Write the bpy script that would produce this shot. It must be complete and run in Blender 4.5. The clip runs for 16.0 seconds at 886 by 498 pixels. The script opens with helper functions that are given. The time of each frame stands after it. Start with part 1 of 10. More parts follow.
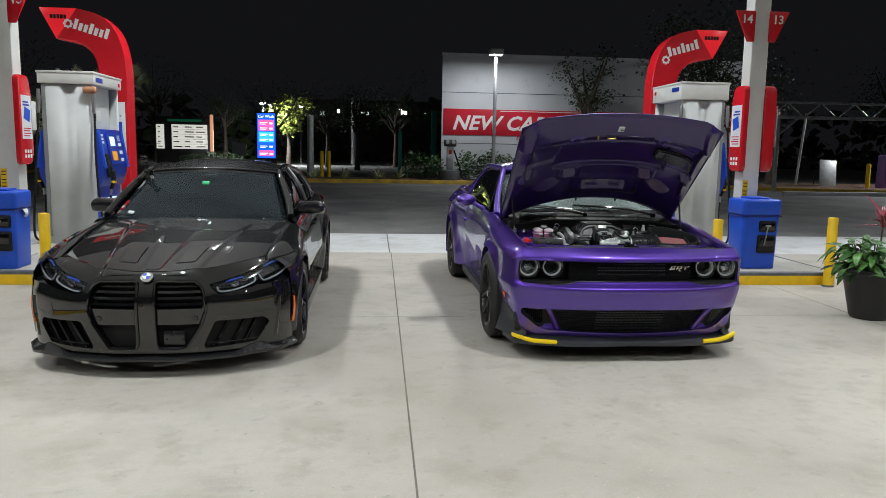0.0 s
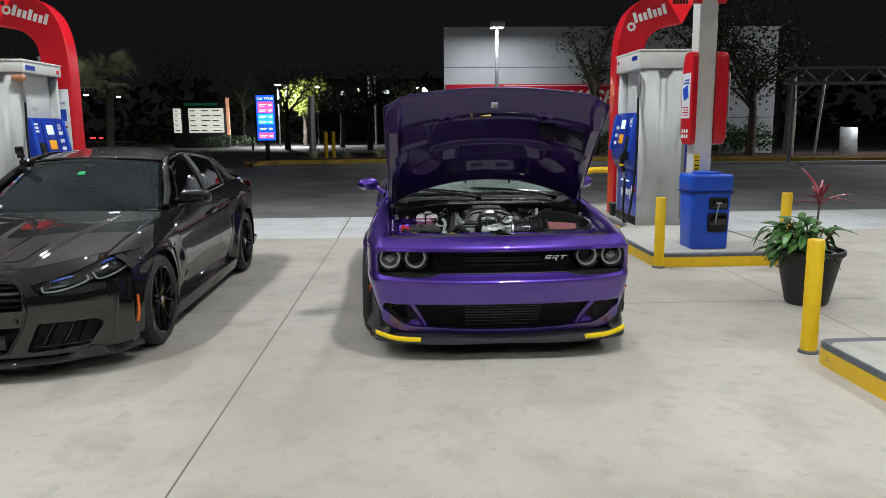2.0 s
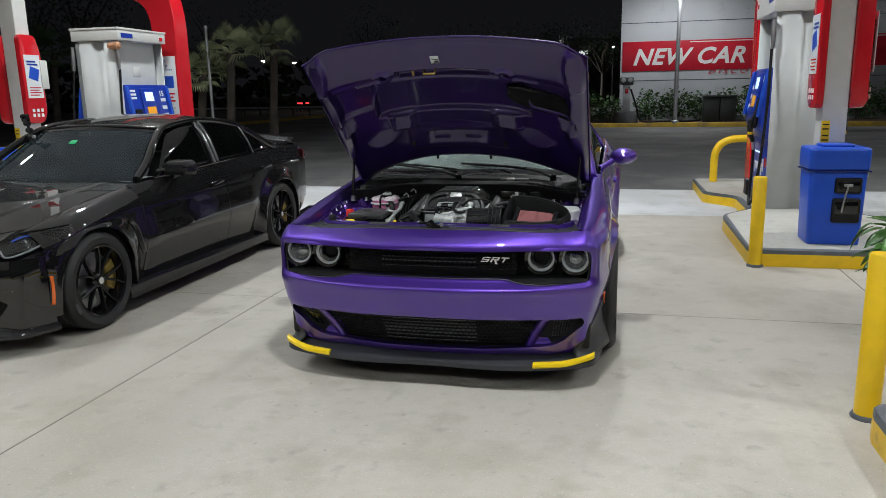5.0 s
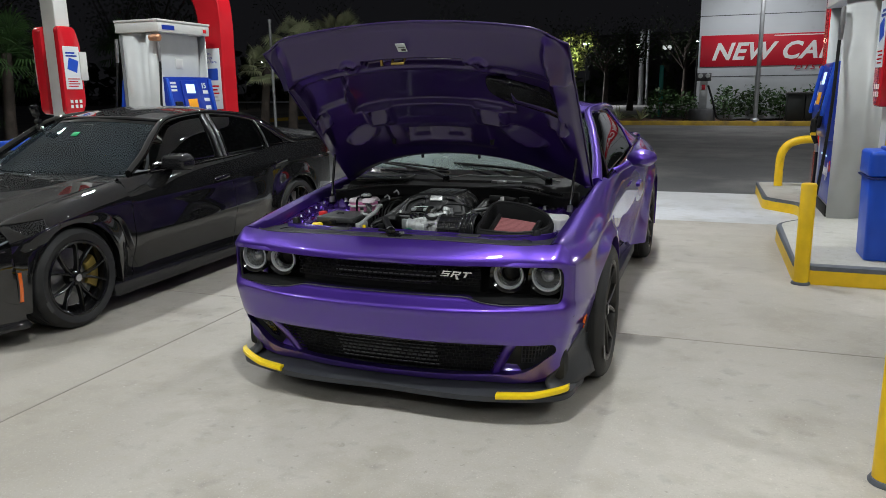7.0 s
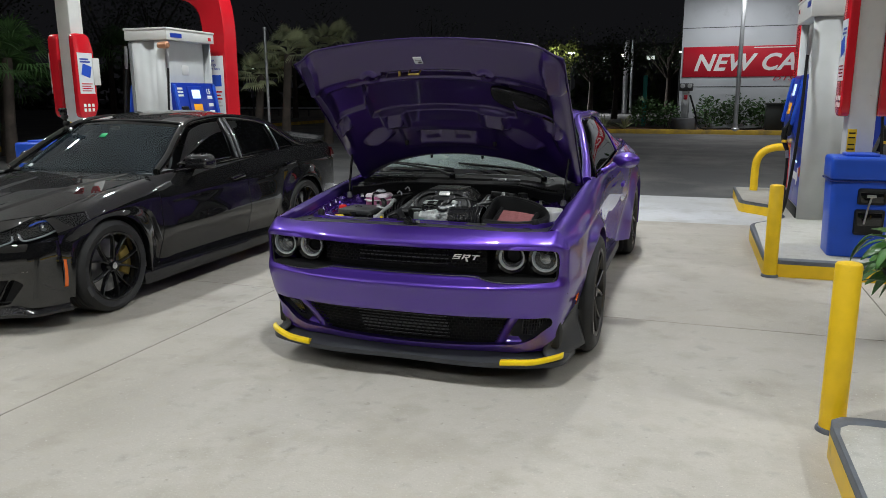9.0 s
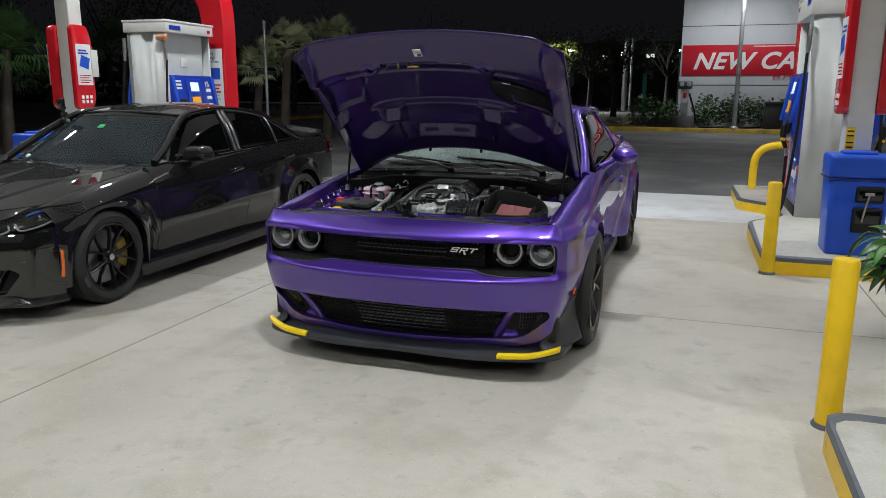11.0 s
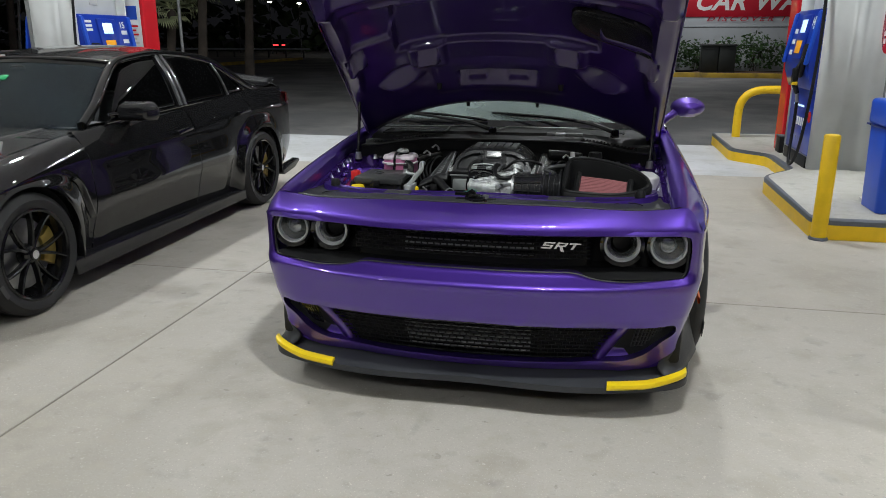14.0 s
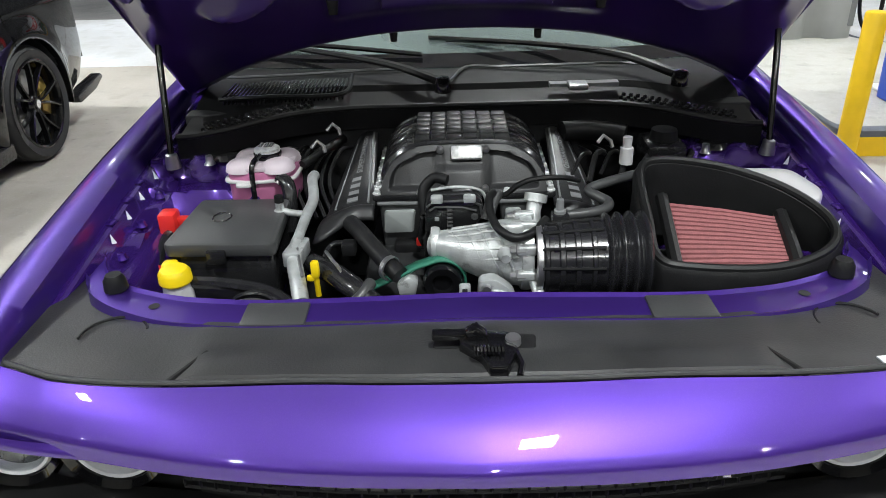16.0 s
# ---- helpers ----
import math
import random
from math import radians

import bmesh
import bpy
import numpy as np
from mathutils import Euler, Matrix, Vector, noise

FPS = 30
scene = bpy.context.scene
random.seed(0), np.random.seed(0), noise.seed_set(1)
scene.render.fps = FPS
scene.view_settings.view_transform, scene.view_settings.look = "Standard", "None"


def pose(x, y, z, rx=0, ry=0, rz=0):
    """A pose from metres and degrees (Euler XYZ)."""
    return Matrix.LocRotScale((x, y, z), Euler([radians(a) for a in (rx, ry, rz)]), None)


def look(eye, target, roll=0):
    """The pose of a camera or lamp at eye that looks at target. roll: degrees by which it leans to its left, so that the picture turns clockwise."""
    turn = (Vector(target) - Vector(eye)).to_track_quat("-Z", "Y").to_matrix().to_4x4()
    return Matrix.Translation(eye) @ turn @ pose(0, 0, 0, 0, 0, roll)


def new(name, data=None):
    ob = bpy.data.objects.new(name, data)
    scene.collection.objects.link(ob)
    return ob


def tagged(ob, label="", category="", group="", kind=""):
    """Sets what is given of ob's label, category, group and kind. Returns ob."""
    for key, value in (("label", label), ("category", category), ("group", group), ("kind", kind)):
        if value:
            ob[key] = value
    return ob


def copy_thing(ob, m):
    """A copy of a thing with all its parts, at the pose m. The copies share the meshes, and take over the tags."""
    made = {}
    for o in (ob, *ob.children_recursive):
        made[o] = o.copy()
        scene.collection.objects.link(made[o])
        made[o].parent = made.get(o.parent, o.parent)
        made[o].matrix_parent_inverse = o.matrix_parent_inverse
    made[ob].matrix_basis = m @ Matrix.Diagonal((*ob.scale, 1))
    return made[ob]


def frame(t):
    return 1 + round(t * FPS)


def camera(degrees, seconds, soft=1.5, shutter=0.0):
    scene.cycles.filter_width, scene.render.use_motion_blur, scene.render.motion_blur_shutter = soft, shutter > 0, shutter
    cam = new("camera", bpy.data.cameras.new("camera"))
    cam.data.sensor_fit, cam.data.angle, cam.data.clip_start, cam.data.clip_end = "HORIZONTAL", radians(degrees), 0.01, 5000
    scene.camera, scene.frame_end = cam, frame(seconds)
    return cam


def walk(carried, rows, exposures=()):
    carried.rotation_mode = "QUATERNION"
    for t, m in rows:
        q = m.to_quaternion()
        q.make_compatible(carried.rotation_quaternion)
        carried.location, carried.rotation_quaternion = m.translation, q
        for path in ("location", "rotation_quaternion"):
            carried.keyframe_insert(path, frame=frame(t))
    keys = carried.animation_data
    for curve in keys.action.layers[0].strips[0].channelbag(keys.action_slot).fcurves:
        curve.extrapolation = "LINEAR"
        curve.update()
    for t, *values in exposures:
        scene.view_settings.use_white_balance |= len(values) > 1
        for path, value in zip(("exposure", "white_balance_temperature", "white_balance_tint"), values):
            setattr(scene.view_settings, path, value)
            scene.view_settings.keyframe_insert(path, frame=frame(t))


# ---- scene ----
cam = camera(62.3, 16.0, soft=0.55)
METRES, EYE, TILT, LEAN, TURN = 8.24, 1.545, 0.0, 0.0, -5.5
ROWS = [
    (0.0, 0.0, 0.0, 0.0, 0.14, -7.71, -1.02),
    (0.5, 0.0324, 0.0035, 0.0008, -0.11, -7.73, -1.0),
    (1.0, 0.0714, 0.0129, 0.0014, 0.36, -8.32, -0.95),
    (1.5, 0.1087, 0.0356, 0.0012, 1.37, -9.08, -0.38),
    (2.0, 0.1509, 0.0584, 0.0045, 2.73, -9.51, 0.53),
    (2.5, 0.1967, 0.0726, 0.006, 5.12, -10.38, 0.72),
    (3.0, 0.2249, 0.0956, 0.0039, 6.96, -10.78, 0.65),
    (3.5, 0.251, 0.1295, 0.006, 9.54, -10.87, 0.33),
    (4.0, 0.2829, 0.1518, 0.0039, 12.58, -11.25, 0.79),
    (6.5, 0.3684, 0.3049, -0.001, 24.88, -12.79, 0.83),
    (7.0, 0.3762, 0.2976, -0.0024, 25.14, -12.3, 0.79),
    (7.5, 0.38, 0.2636, -0.0044, 24.39, -12.21, 1.06),
    (8.0, 0.3854, 0.2414, -0.0026, 24.29, -12.56, 1.17),
    (8.5, 0.3874, 0.2367, -0.0031, 24.1, -12.3, 0.7),
    (9.0, 0.3877, 0.2326, -0.0021, 24.04, -11.75, 0.29),
    (11.5, 0.3876, 0.2329, -0.0052, 24.16, -12.17, -0.39),
    (12.0, 0.3844, 0.2345, -0.0058, 24.56, -12.47, -0.5),
    (12.5, 0.3773, 0.2376, -0.0075, 24.46, -13.24, -0.77),
    (13.0, 0.3514, 0.255, -0.0107, 23.31, -14.14, -0.61),
    (13.5, 0.3082, 0.2924, -0.0094, 20.69, -14.84, -0.39),
    (14.0, 0.2589, 0.3277, -0.0099, 17.24, -16.06, 0.01),
    (14.5, 0.2227, 0.3738, -0.0112, 14.37, -16.38, 1.12),
    (15.0, 0.1947, 0.4347, -0.0081, 10.66, -17.72, 1.3),
    (15.5, 0.179, 0.4937, -0.0038, 6.99, -22.04, 1.38),
    (16.0, 0.1761, 0.5522, -0.0052, 5.83, -27.49, 1.56),
]
walk(cam, [(t, pose(0, 0, EYE, TILT, LEAN, TURN) @ pose(METRES * x, METRES * y, METRES * z, 90 + pitch, roll, yaw)) for t, x, y, z, yaw, pitch, roll in ROWS], exposures=[(0.0, 0.10), (4.0, 0.06), (6.5, 0.0), (13.8, 0.0), (14.5, -0.02), (15.0, 0.28), (15.5, 0.54), (16.0, 0.72)])

# ---- world and light: night, LED canopy lamps over the forecourt ----
scene.view_settings.exposure = 0.0
world = bpy.data.worlds.new("night_sky")
scene.world = world
world.use_nodes = True
world.node_tree.nodes["Background"].inputs[0].default_value = (0.0102, 0.0104, 0.0122, 1)
world.node_tree.nodes["Background"].inputs[1].default_value = 0.55

CANOPY_Z = 4.9
LAMP_XS, LAMP_YS = (-7.6, -2.5, 2.6, 7.7), (-1.3, 3.8, 9.3, 12.3)
LAMP_WATTS = 97


def area_lamp(name, place, target, watts, size, colour=(0.95, 1.0, 1.0), spread=180):
    data = bpy.data.lights.new(name, "AREA")
    data.energy, data.size, data.color, data.spread = watts, size, colour, radians(spread)
    ob = new(name, data)
    ob.matrix_world = look(place, target)
    return ob


for lx in LAMP_XS:
    for ly in LAMP_YS:
        area_lamp("canopy_light", (lx, ly, CANOPY_Z - 0.075), (lx, ly + (2.4 if ly > 10 else 0.0), 0), LAMP_WATTS, 0.25, spread=146 if ly < 10 else 178)


# ---- materials ----
def material(name, colour, rough=0.5, metal=0.0, coat=0.0, vary=0.12, scale=6.0, bump=0.0, bscale=60.0, grime=None, emit=0.0, spec=0.5, ior=1.45,
             coat_rough=0.03, alpha=1.0, transmission=0.0, tint=None, random_tone=0.0):
    m = bpy.data.materials.new(name)
    m.use_nodes = True
    nt = m.node_tree
    b = nt.nodes["Principled BSDF"]
    b.inputs["Roughness"].default_value = rough
    b.inputs["Metallic"].default_value = metal
    b.inputs["Coat Weight"].default_value = coat
    b.inputs["Coat Roughness"].default_value = coat_rough
    b.inputs["Specular IOR Level"].default_value = spec
    b.inputs["IOR"].default_value = ior
    b.inputs["Transmission Weight"].default_value = transmission
    b.inputs["Base Color"].default_value = (*colour, 1)
    tc = nt.nodes.new("ShaderNodeTexCoord")
    if vary or grime:
        n1 = nt.nodes.new("ShaderNodeTexNoise")
        n1.inputs["Scale"].default_value, n1.inputs["Detail"].default_value = scale, 6
        nt.links.new(tc.outputs["Object"], n1.inputs["Vector"])
        ramp = nt.nodes.new("ShaderNodeMapRange")
        ramp.inputs["From Min"].default_value, ramp.inputs["From Max"].default_value = 0.3, 0.7
        ramp.inputs["To Min"].default_value, ramp.inputs["To Max"].default_value = 1 - vary, 1 + vary
        nt.links.new(n1.outputs["Fac"], ramp.inputs["Value"])
        mul = nt.nodes.new("ShaderNodeVectorMath")
        mul.operation = "SCALE"
        mul.inputs[0].default_value = colour
        nt.links.new(ramp.outputs["Result"], mul.inputs["Scale"])
        out = mul.outputs["Vector"]
        if random_tone:
            oi = nt.nodes.new("ShaderNodeObjectInfo")
            mr = nt.nodes.new("ShaderNodeMapRange")
            mr.inputs["To Min"].default_value, mr.inputs["To Max"].default_value = 1 - random_tone, 1 + random_tone
            nt.links.new(oi.outputs["Random"], mr.inputs["Value"])
            m2 = nt.nodes.new("ShaderNodeVectorMath")
            m2.operation = "SCALE"
            nt.links.new(out, m2.inputs[0])
            nt.links.new(mr.outputs["Result"], m2.inputs["Scale"])
            out = m2.outputs["Vector"]
        if grime:
            n2 = nt.nodes.new("ShaderNodeTexNoise")
            n2.inputs["Scale"].default_value, n2.inputs["Detail"].default_value, n2.inputs["Roughness"].default_value = grime[1], 8, 0.65
            nt.links.new(tc.outputs["Object"], n2.inputs["Vector"])
            r2 = nt.nodes.new("ShaderNodeMapRange")
            r2.inputs["From Min"].default_value, r2.inputs["From Max"].default_value = grime[2], grime[3]
            nt.links.new(n2.outputs["Fac"], r2.inputs["Value"])
            mix = nt.nodes.new("ShaderNodeMix")
            mix.data_type = "RGBA"
            nt.links.new(r2.outputs["Result"], mix.inputs["Factor"])
            nt.links.new(out, mix.inputs["A"])
            mix.inputs["B"].default_value = (*grime[0], 1)
            out = mix.outputs["Result"]
        nt.links.new(out, b.inputs["Base Color"])
        rr = nt.nodes.new("ShaderNodeMapRange")
        rr.inputs["To Min"].default_value, rr.inputs["To Max"].default_value = max(0.0, rough * 0.8), min(1.0, rough * 1.2)
        nt.links.new(n1.outputs["Fac"], rr.inputs["Value"])
        nt.links.new(rr.outputs["Result"], b.inputs["Roughness"])
    if bump:
        n3 = nt.nodes.new("ShaderNodeTexNoise")
        n3.inputs["Scale"].default_value, n3.inputs["Detail"].default_value = bscale, 4
        nt.links.new(tc.outputs["Object"], n3.inputs["Vector"])
        bp = nt.nodes.new("ShaderNodeBump")
        bp.inputs["Strength"].default_value, bp.inputs["Distance"].default_value = min(1.0, bump), 0.004
        nt.links.new(n3.outputs["Fac"], bp.inputs["Height"])
        nt.links.new(bp.outputs["Normal"], b.inputs["Normal"])
    if emit:
        b.inputs["Emission Color"].default_value = (*(tint or colour), 1)
        b.inputs["Emission Strength"].default_value = emit
    return m


def concrete_material(name, colour, stain):
    """Worn forecourt concrete: broad mottling, oil spots, fine pitting."""
    m = material(name, colour, rough=0.62, vary=0.07, scale=1.1, bump=0.25, bscale=90, grime=(stain, 0.55, 0.52, 0.95), spec=0.4, random_tone=0.02)
    nt = m.node_tree
    b = nt.nodes["Principled BSDF"]
    src = b.inputs["Base Color"].links[0].from_socket
    tc = next(n for n in nt.nodes if n.type == "TEX_COORD")
    for sc, lo, hi, col, amount in ((1.7, 0.53, 0.72, tuple(c * f for c, f in zip(colour, (0.64, 0.62, 0.57))), 0.75), (3.6, 0.55, 0.69, tuple(c * f for c, f in zip(colour, (0.72, 0.70, 0.64))), 0.6), (7.0, 0.60, 0.74, tuple(c * 0.55 for c in colour), 0.55), (21.0, 0.67, 0.72, tuple(c * 0.5 for c in colour), 0.6), (0.33, 0.48, 0.66, tuple(c * f for c, f in zip(colour, (0.73, 0.715, 0.68))), 0.85), (0.9, 0.57, 0.75, tuple(min(0.8, c * 1.18) for c in colour), 0.6), (60.0, 0.58, 0.72, tuple(min(0.8, c * 1.3) for c in colour), 0.25), (90.0, 0.56, 0.72, tuple(c * 0.6 for c in colour), 0.3), (130.0, 0.62, 0.68, tuple(min(0.85, c * 1.6) for c in colour), 0.4), (42.0, 0.67, 0.71, tuple(min(0.85, c * 1.45) for c in colour), 0.55), (12.0, 0.50, 0.70, tuple(c * f for c, f in zip(colour, (0.90, 0.88, 0.83))), 0.6)):
        n = nt.nodes.new("ShaderNodeTexNoise")
        n.inputs["Scale"].default_value, n.inputs["Detail"].default_value = sc, 5
        nt.links.new(tc.outputs["Object"], n.inputs["Vector"])
        r = nt.nodes.new("ShaderNodeMapRange")
        r.inputs["From Min"].default_value, r.inputs["From Max"].default_value, r.inputs["To Max"].default_value = lo, hi, amount
        nt.links.new(n.outputs["Fac"], r.inputs["Value"])
        mix = nt.nodes.new("ShaderNodeMix")
        mix.data_type = "RGBA"
        nt.links.new(r.outputs["Result"], mix.inputs["Factor"])
        nt.links.new(src, mix.inputs["A"])
        mix.inputs["B"].default_value = (*col, 1)
        src = mix.outputs["Result"]
    nt.links.new(src, b.inputs["Base Color"])
    return m


M = {
    "concrete": concrete_material("forecourt_concrete", (0.436, 0.409, 0.370), (0.31, 0.28, 0.235)),
    "concrete_pale": concrete_material("pale_concrete", (0.58, 0.595, 0.62), (0.36, 0.36, 0.36)),
    "asphalt": material("asphalt", (0.108, 0.108, 0.110), rough=0.8, vary=0.25, scale=0.5, bump=0.7, bscale=120, grime=((0.23, 0.225, 0.215), 0.45, 0.42, 0.72)),
    "island": concrete_material("island_concrete", (0.44, 0.43, 0.40), (0.27, 0.25, 0.22)),
    "curb_grey": material("curb_steel_paint", (0.10, 0.11, 0.13), rough=0.55, vary=0.2, scale=12, bump=0.3),
    "yellow": material("yellow_paint", (0.78, 0.50, 0.012), rough=0.42, vary=0.08, scale=9, bump=0.15, bscale=30, grime=((0.30, 0.19, 0.03), 7, 0.62, 0.85)),
    "white_metal": material("white_painted_metal", (0.62, 0.62, 0.60), rough=0.4, vary=0.05, scale=5, bump=0.08, grime=((0.30, 0.28, 0.24), 14, 0.64, 0.86)),
    "grey_panel": material("grey_pump_panel", (0.52, 0.535, 0.535), rough=0.42, metal=0.0, vary=0.06, scale=4, bump=0.05),
    "perforated": material("perforated_grey", (0.24, 0.25, 0.255), rough=0.5, metal=0.3, vary=0.1, scale=90),
    "red": material("red_panel", (0.60, 0.012, 0.022), rough=0.25, coat=0.3, vary=0.05, scale=3),
    "red_lit": material("red_lit_panel", (0.75, 0.02, 0.03), rough=0.25, vary=0.0, emit=0.35, tint=(0.9, 0.02, 0.03)),
    "blue": material("blue_plastic", (0.012, 0.075, 0.52), rough=0.38, vary=0.08, scale=5, bump=0.1, bscale=200, grime=((0.05, 0.10, 0.4), 20, 0.66, 0.8)),
    "blue_panel": material("blue_pump_panel", (0.010, 0.04, 0.36), rough=0.3, coat=0.3, vary=0.05),
    "blue_dark": material("dark_blue_panel", (0.008, 0.02, 0.16), rough=0.3, vary=0.05),
    "black_plastic": material("black_plastic", (0.011, 0.011, 0.0115), rough=0.44, vary=0.15, scale=18, bump=0.12, bscale=250, spec=0.28),
    "black_gloss": material("gloss_black", (0.006, 0.006, 0.007), rough=0.12, coat=0.6, vary=0.0),
    "rubber": material("tyre_rubber", (0.019, 0.019, 0.020), rough=0.62, vary=0.2, scale=20, bump=0.2, bscale=180),
    "white": material("white_print", (0.78, 0.78, 0.77), rough=0.45, vary=0.03),
    "poster": material("poster_white", (0.70, 0.73, 0.76), rough=0.3, vary=0.02),
    "screen": material("lit_screen", (0.55, 0.72, 0.9), rough=0.2, vary=0, emit=0.9, tint=(0.55, 0.75, 1.0)),
    "orange": material("orange_keypad", (0.85, 0.36, 0.02), rough=0.35, vary=0.05, emit=0.12),
    "steel": material("brushed_steel", (0.45, 0.45, 0.46), rough=0.32, metal=0.9, vary=0.1, scale=25),
    "chrome": material("chrome", (0.72, 0.72, 0.74), rough=0.08, metal=1.0, vary=0.0),
    "leaf": material("broad_leaf", (0.05, 0.14, 0.03), rough=0.38, vary=0.45, scale=9, bump=0.1, bscale=30, random_tone=0.35, grime=((0.22, 0.30, 0.05), 16, 0.58, 0.7)),
    "leaf_red": material("red_leaf", (0.26, 0.03, 0.055), rough=0.38, vary=0.35, scale=14),
    "pot": material("dark_pot", (0.02, 0.02, 0.021), rough=0.55, vary=0.15, scale=10, bump=0.1),
    "soil": material("soil", (0.03, 0.022, 0.015), rough=0.95, vary=0.4, scale=40, bump=0.8, bscale=60),
    "wood": material("stem_bark", (0.10, 0.075, 0.05), rough=0.8, vary=0.3, scale=20, bump=0.5),
    "canopy": material("canopy_soffit", (0.72, 0.72, 0.72), rough=0.45, vary=0.04, scale=2),
    "copper": material("copper_cap", (0.50, 0.25, 0.14), rough=0.4, metal=0.4, vary=0.15, scale=20),
    "lamp_glow": material("lamp_lens", (0.9, 0.95, 1.0), rough=0.3, vary=0, emit=7.0, tint=(1.0, 0.98, 0.95)),
}


# ---- mesh tools ----
class Geo:
    """Vertices and faces of one mesh."""

    def __init__(self):
        self.v, self.f = [], []

    def add(self, verts, faces):
        n = len(self.v)
        self.v += [tuple(p) for p in verts]
        self.f += [tuple(i + n for i in q) for q in faces]
        return self

    def join(self, other):
        return self.add(other.v, other.f)

    def move(self, m):
        self.v = [tuple(m @ Vector(p)) for p in self.v]
        return self

    def mirrored(self):
        g = Geo()
        g.add([(-x, y, z) for x, y, z in self.v], [q[::-1] for q in self.f])
        return g

    def both(self):
        return self.join(self.mirrored())


def grid(points, close_u=False, close_v=False):
    """A mesh from rows of points."""
    g = Geo()
    nu, nv = len(points), len(points[0])
    faces = []
    for i in range(nu - (0 if close_u else 1)):
        for j in range(nv - (0 if close_v else 1)):
            a, b = i % nu, (i + 1) % nu
            c, d = j % nv, (j + 1) % nv
            faces.append((a * nv + c, b * nv + c, b * nv + d, a * nv + d))
    return g.add([p for row in points for p in row], faces)


def spline(ctrl, n, closed=False):
    """n points of a Catmull-Rom curve through the control points."""
    pts = [np.array(p, float) for p in ctrl]
    m = len(pts)
    out = []
    last = m if closed else m - 1
    for k in range(n):
        s = k * last / (n if closed else n - 1)
        i = min(int(s), last - 1)
        u = s - i
        if closed:
            p0, p1, p2, p3 = (pts[(i + d) % m] for d in (-1, 0, 1, 2))
        else:
            p1, p2 = pts[i], pts[i + 1]
            p0 = pts[i - 1] if i > 0 else 2 * p1 - p2
            p3 = pts[i + 2] if i + 2 < m else 2 * p2 - p1
        out.append(0.5 * (2 * p1 + (p2 - p0) * u + (2 * p0 - 5 * p1 + 4 * p2 - p3) * u * u + (3 * p1 - p0 - 3 * p2 + p3) * u ** 3))
    return out


def patch(ctrl, nu=16, nv=16):
    """A smooth sheet through a small grid of control points."""
    cols = [spline(row, nv) for row in ctrl]
    return grid([list(r) for r in zip(*[spline([c[j] for c in cols], nu) for j in range(nv)])])


def interp(xs, ys):
    """A smooth function through few values."""
    def f(x):
        if x <= xs[0]:
            return ys[0]
        if x >= xs[-1]:
            return ys[-1]
        i = max(k for k in range(len(xs) - 1) if xs[k] <= x)
        h = xs[i + 1] - xs[i]
        u = (x - xs[i]) / h
        d = [(ys[k + 1] - ys[k]) / (xs[k + 1] - xs[k]) for k in range(len(xs) - 1)]

        def slope(k):
            if k == 0:
                return d[0]
            if k == len(xs) - 1:
                return d[-1]
            return 0.0 if d[k - 1] * d[k] <= 0 else 2 * d[k - 1] * d[k] / (d[k - 1] + d[k])
        a, b = slope(i) * h, slope(i + 1) * h
        return ys[i] * (2 * u ** 3 - 3 * u * u + 1) + a * (u ** 3 - 2 * u * u + u) + ys[i + 1] * (3 * u * u - 2 * u ** 3) + b * (u ** 3 - u * u)
    return f


def rbox(x0, x1, y0, y1, z0, z1, r=0.01, seg=2):
    """A box with rounded edges."""
    bm = bmesh.new()
    bmesh.ops.create_cube(bm, size=1)
    for v in bm.verts:
        v.co = ((x0 + x1) / 2 + v.co.x * (x1 - x0), (y0 + y1) / 2 + v.co.y * (y1 - y0), (z0 + z1) / 2 + v.co.z * (z1 - z0))
    r = min(r, 0.49 * min(x1 - x0, y1 - y0, z1 - z0))
    if r > 0:
        bmesh.ops.bevel(bm, geom=bm.edges[:], offset=r, segments=seg, profile=0.5, affect="EDGES", clamp_overlap=True)
    return from_bm(bm)


def from_bm(bm):
    bm.verts.index_update()
    g = Geo().add([v.co[:] for v in bm.verts], [[v.index for v in f.verts] for f in bm.faces])
    bm.free()
    return g


def frame_of(d):
    d = Vector(d).normalized()
    a = Vector((0, 0, 1)) if abs(d.z) < 0.9 else Vector((1, 0, 0))
    u = d.cross(a).normalized()
    return u, d.cross(u).normalized()


def tube(path, r, n=10, cap=True, steps=0):
    """A round tube along a path; r is a number or a list of radii."""
    pts = [Vector(p) for p in (spline(path, steps) if steps else path)]
    rs = r if isinstance(r, (list, tuple)) else [r] * len(pts)
    if len(rs) != len(pts):
        rs = [float(np.interp(k / (len(pts) - 1), np.linspace(0, 1, len(rs)), rs)) for k in range(len(pts))]
    rows = []
    u = None
    for k, p in enumerate(pts):
        d = (pts[min(k + 1, len(pts) - 1)] - pts[max(k - 1, 0)]).normalized()
        if u is None:
            u, w = frame_of(d)
        else:
            u = (u - d * u.dot(d)).normalized()
            w = d.cross(u)
        rows.append([p + (u * math.cos(2 * math.pi * j / n) + w * math.sin(2 * math.pi * j / n)) * rs[k] for j in range(n)])
    g = grid(rows, close_v=True)
    if cap:
        m = len(rows)
        g.f.append(tuple(range(n))[::-1])
        g.f.append(tuple((m - 1) * n + j for j in range(n)))
    return g


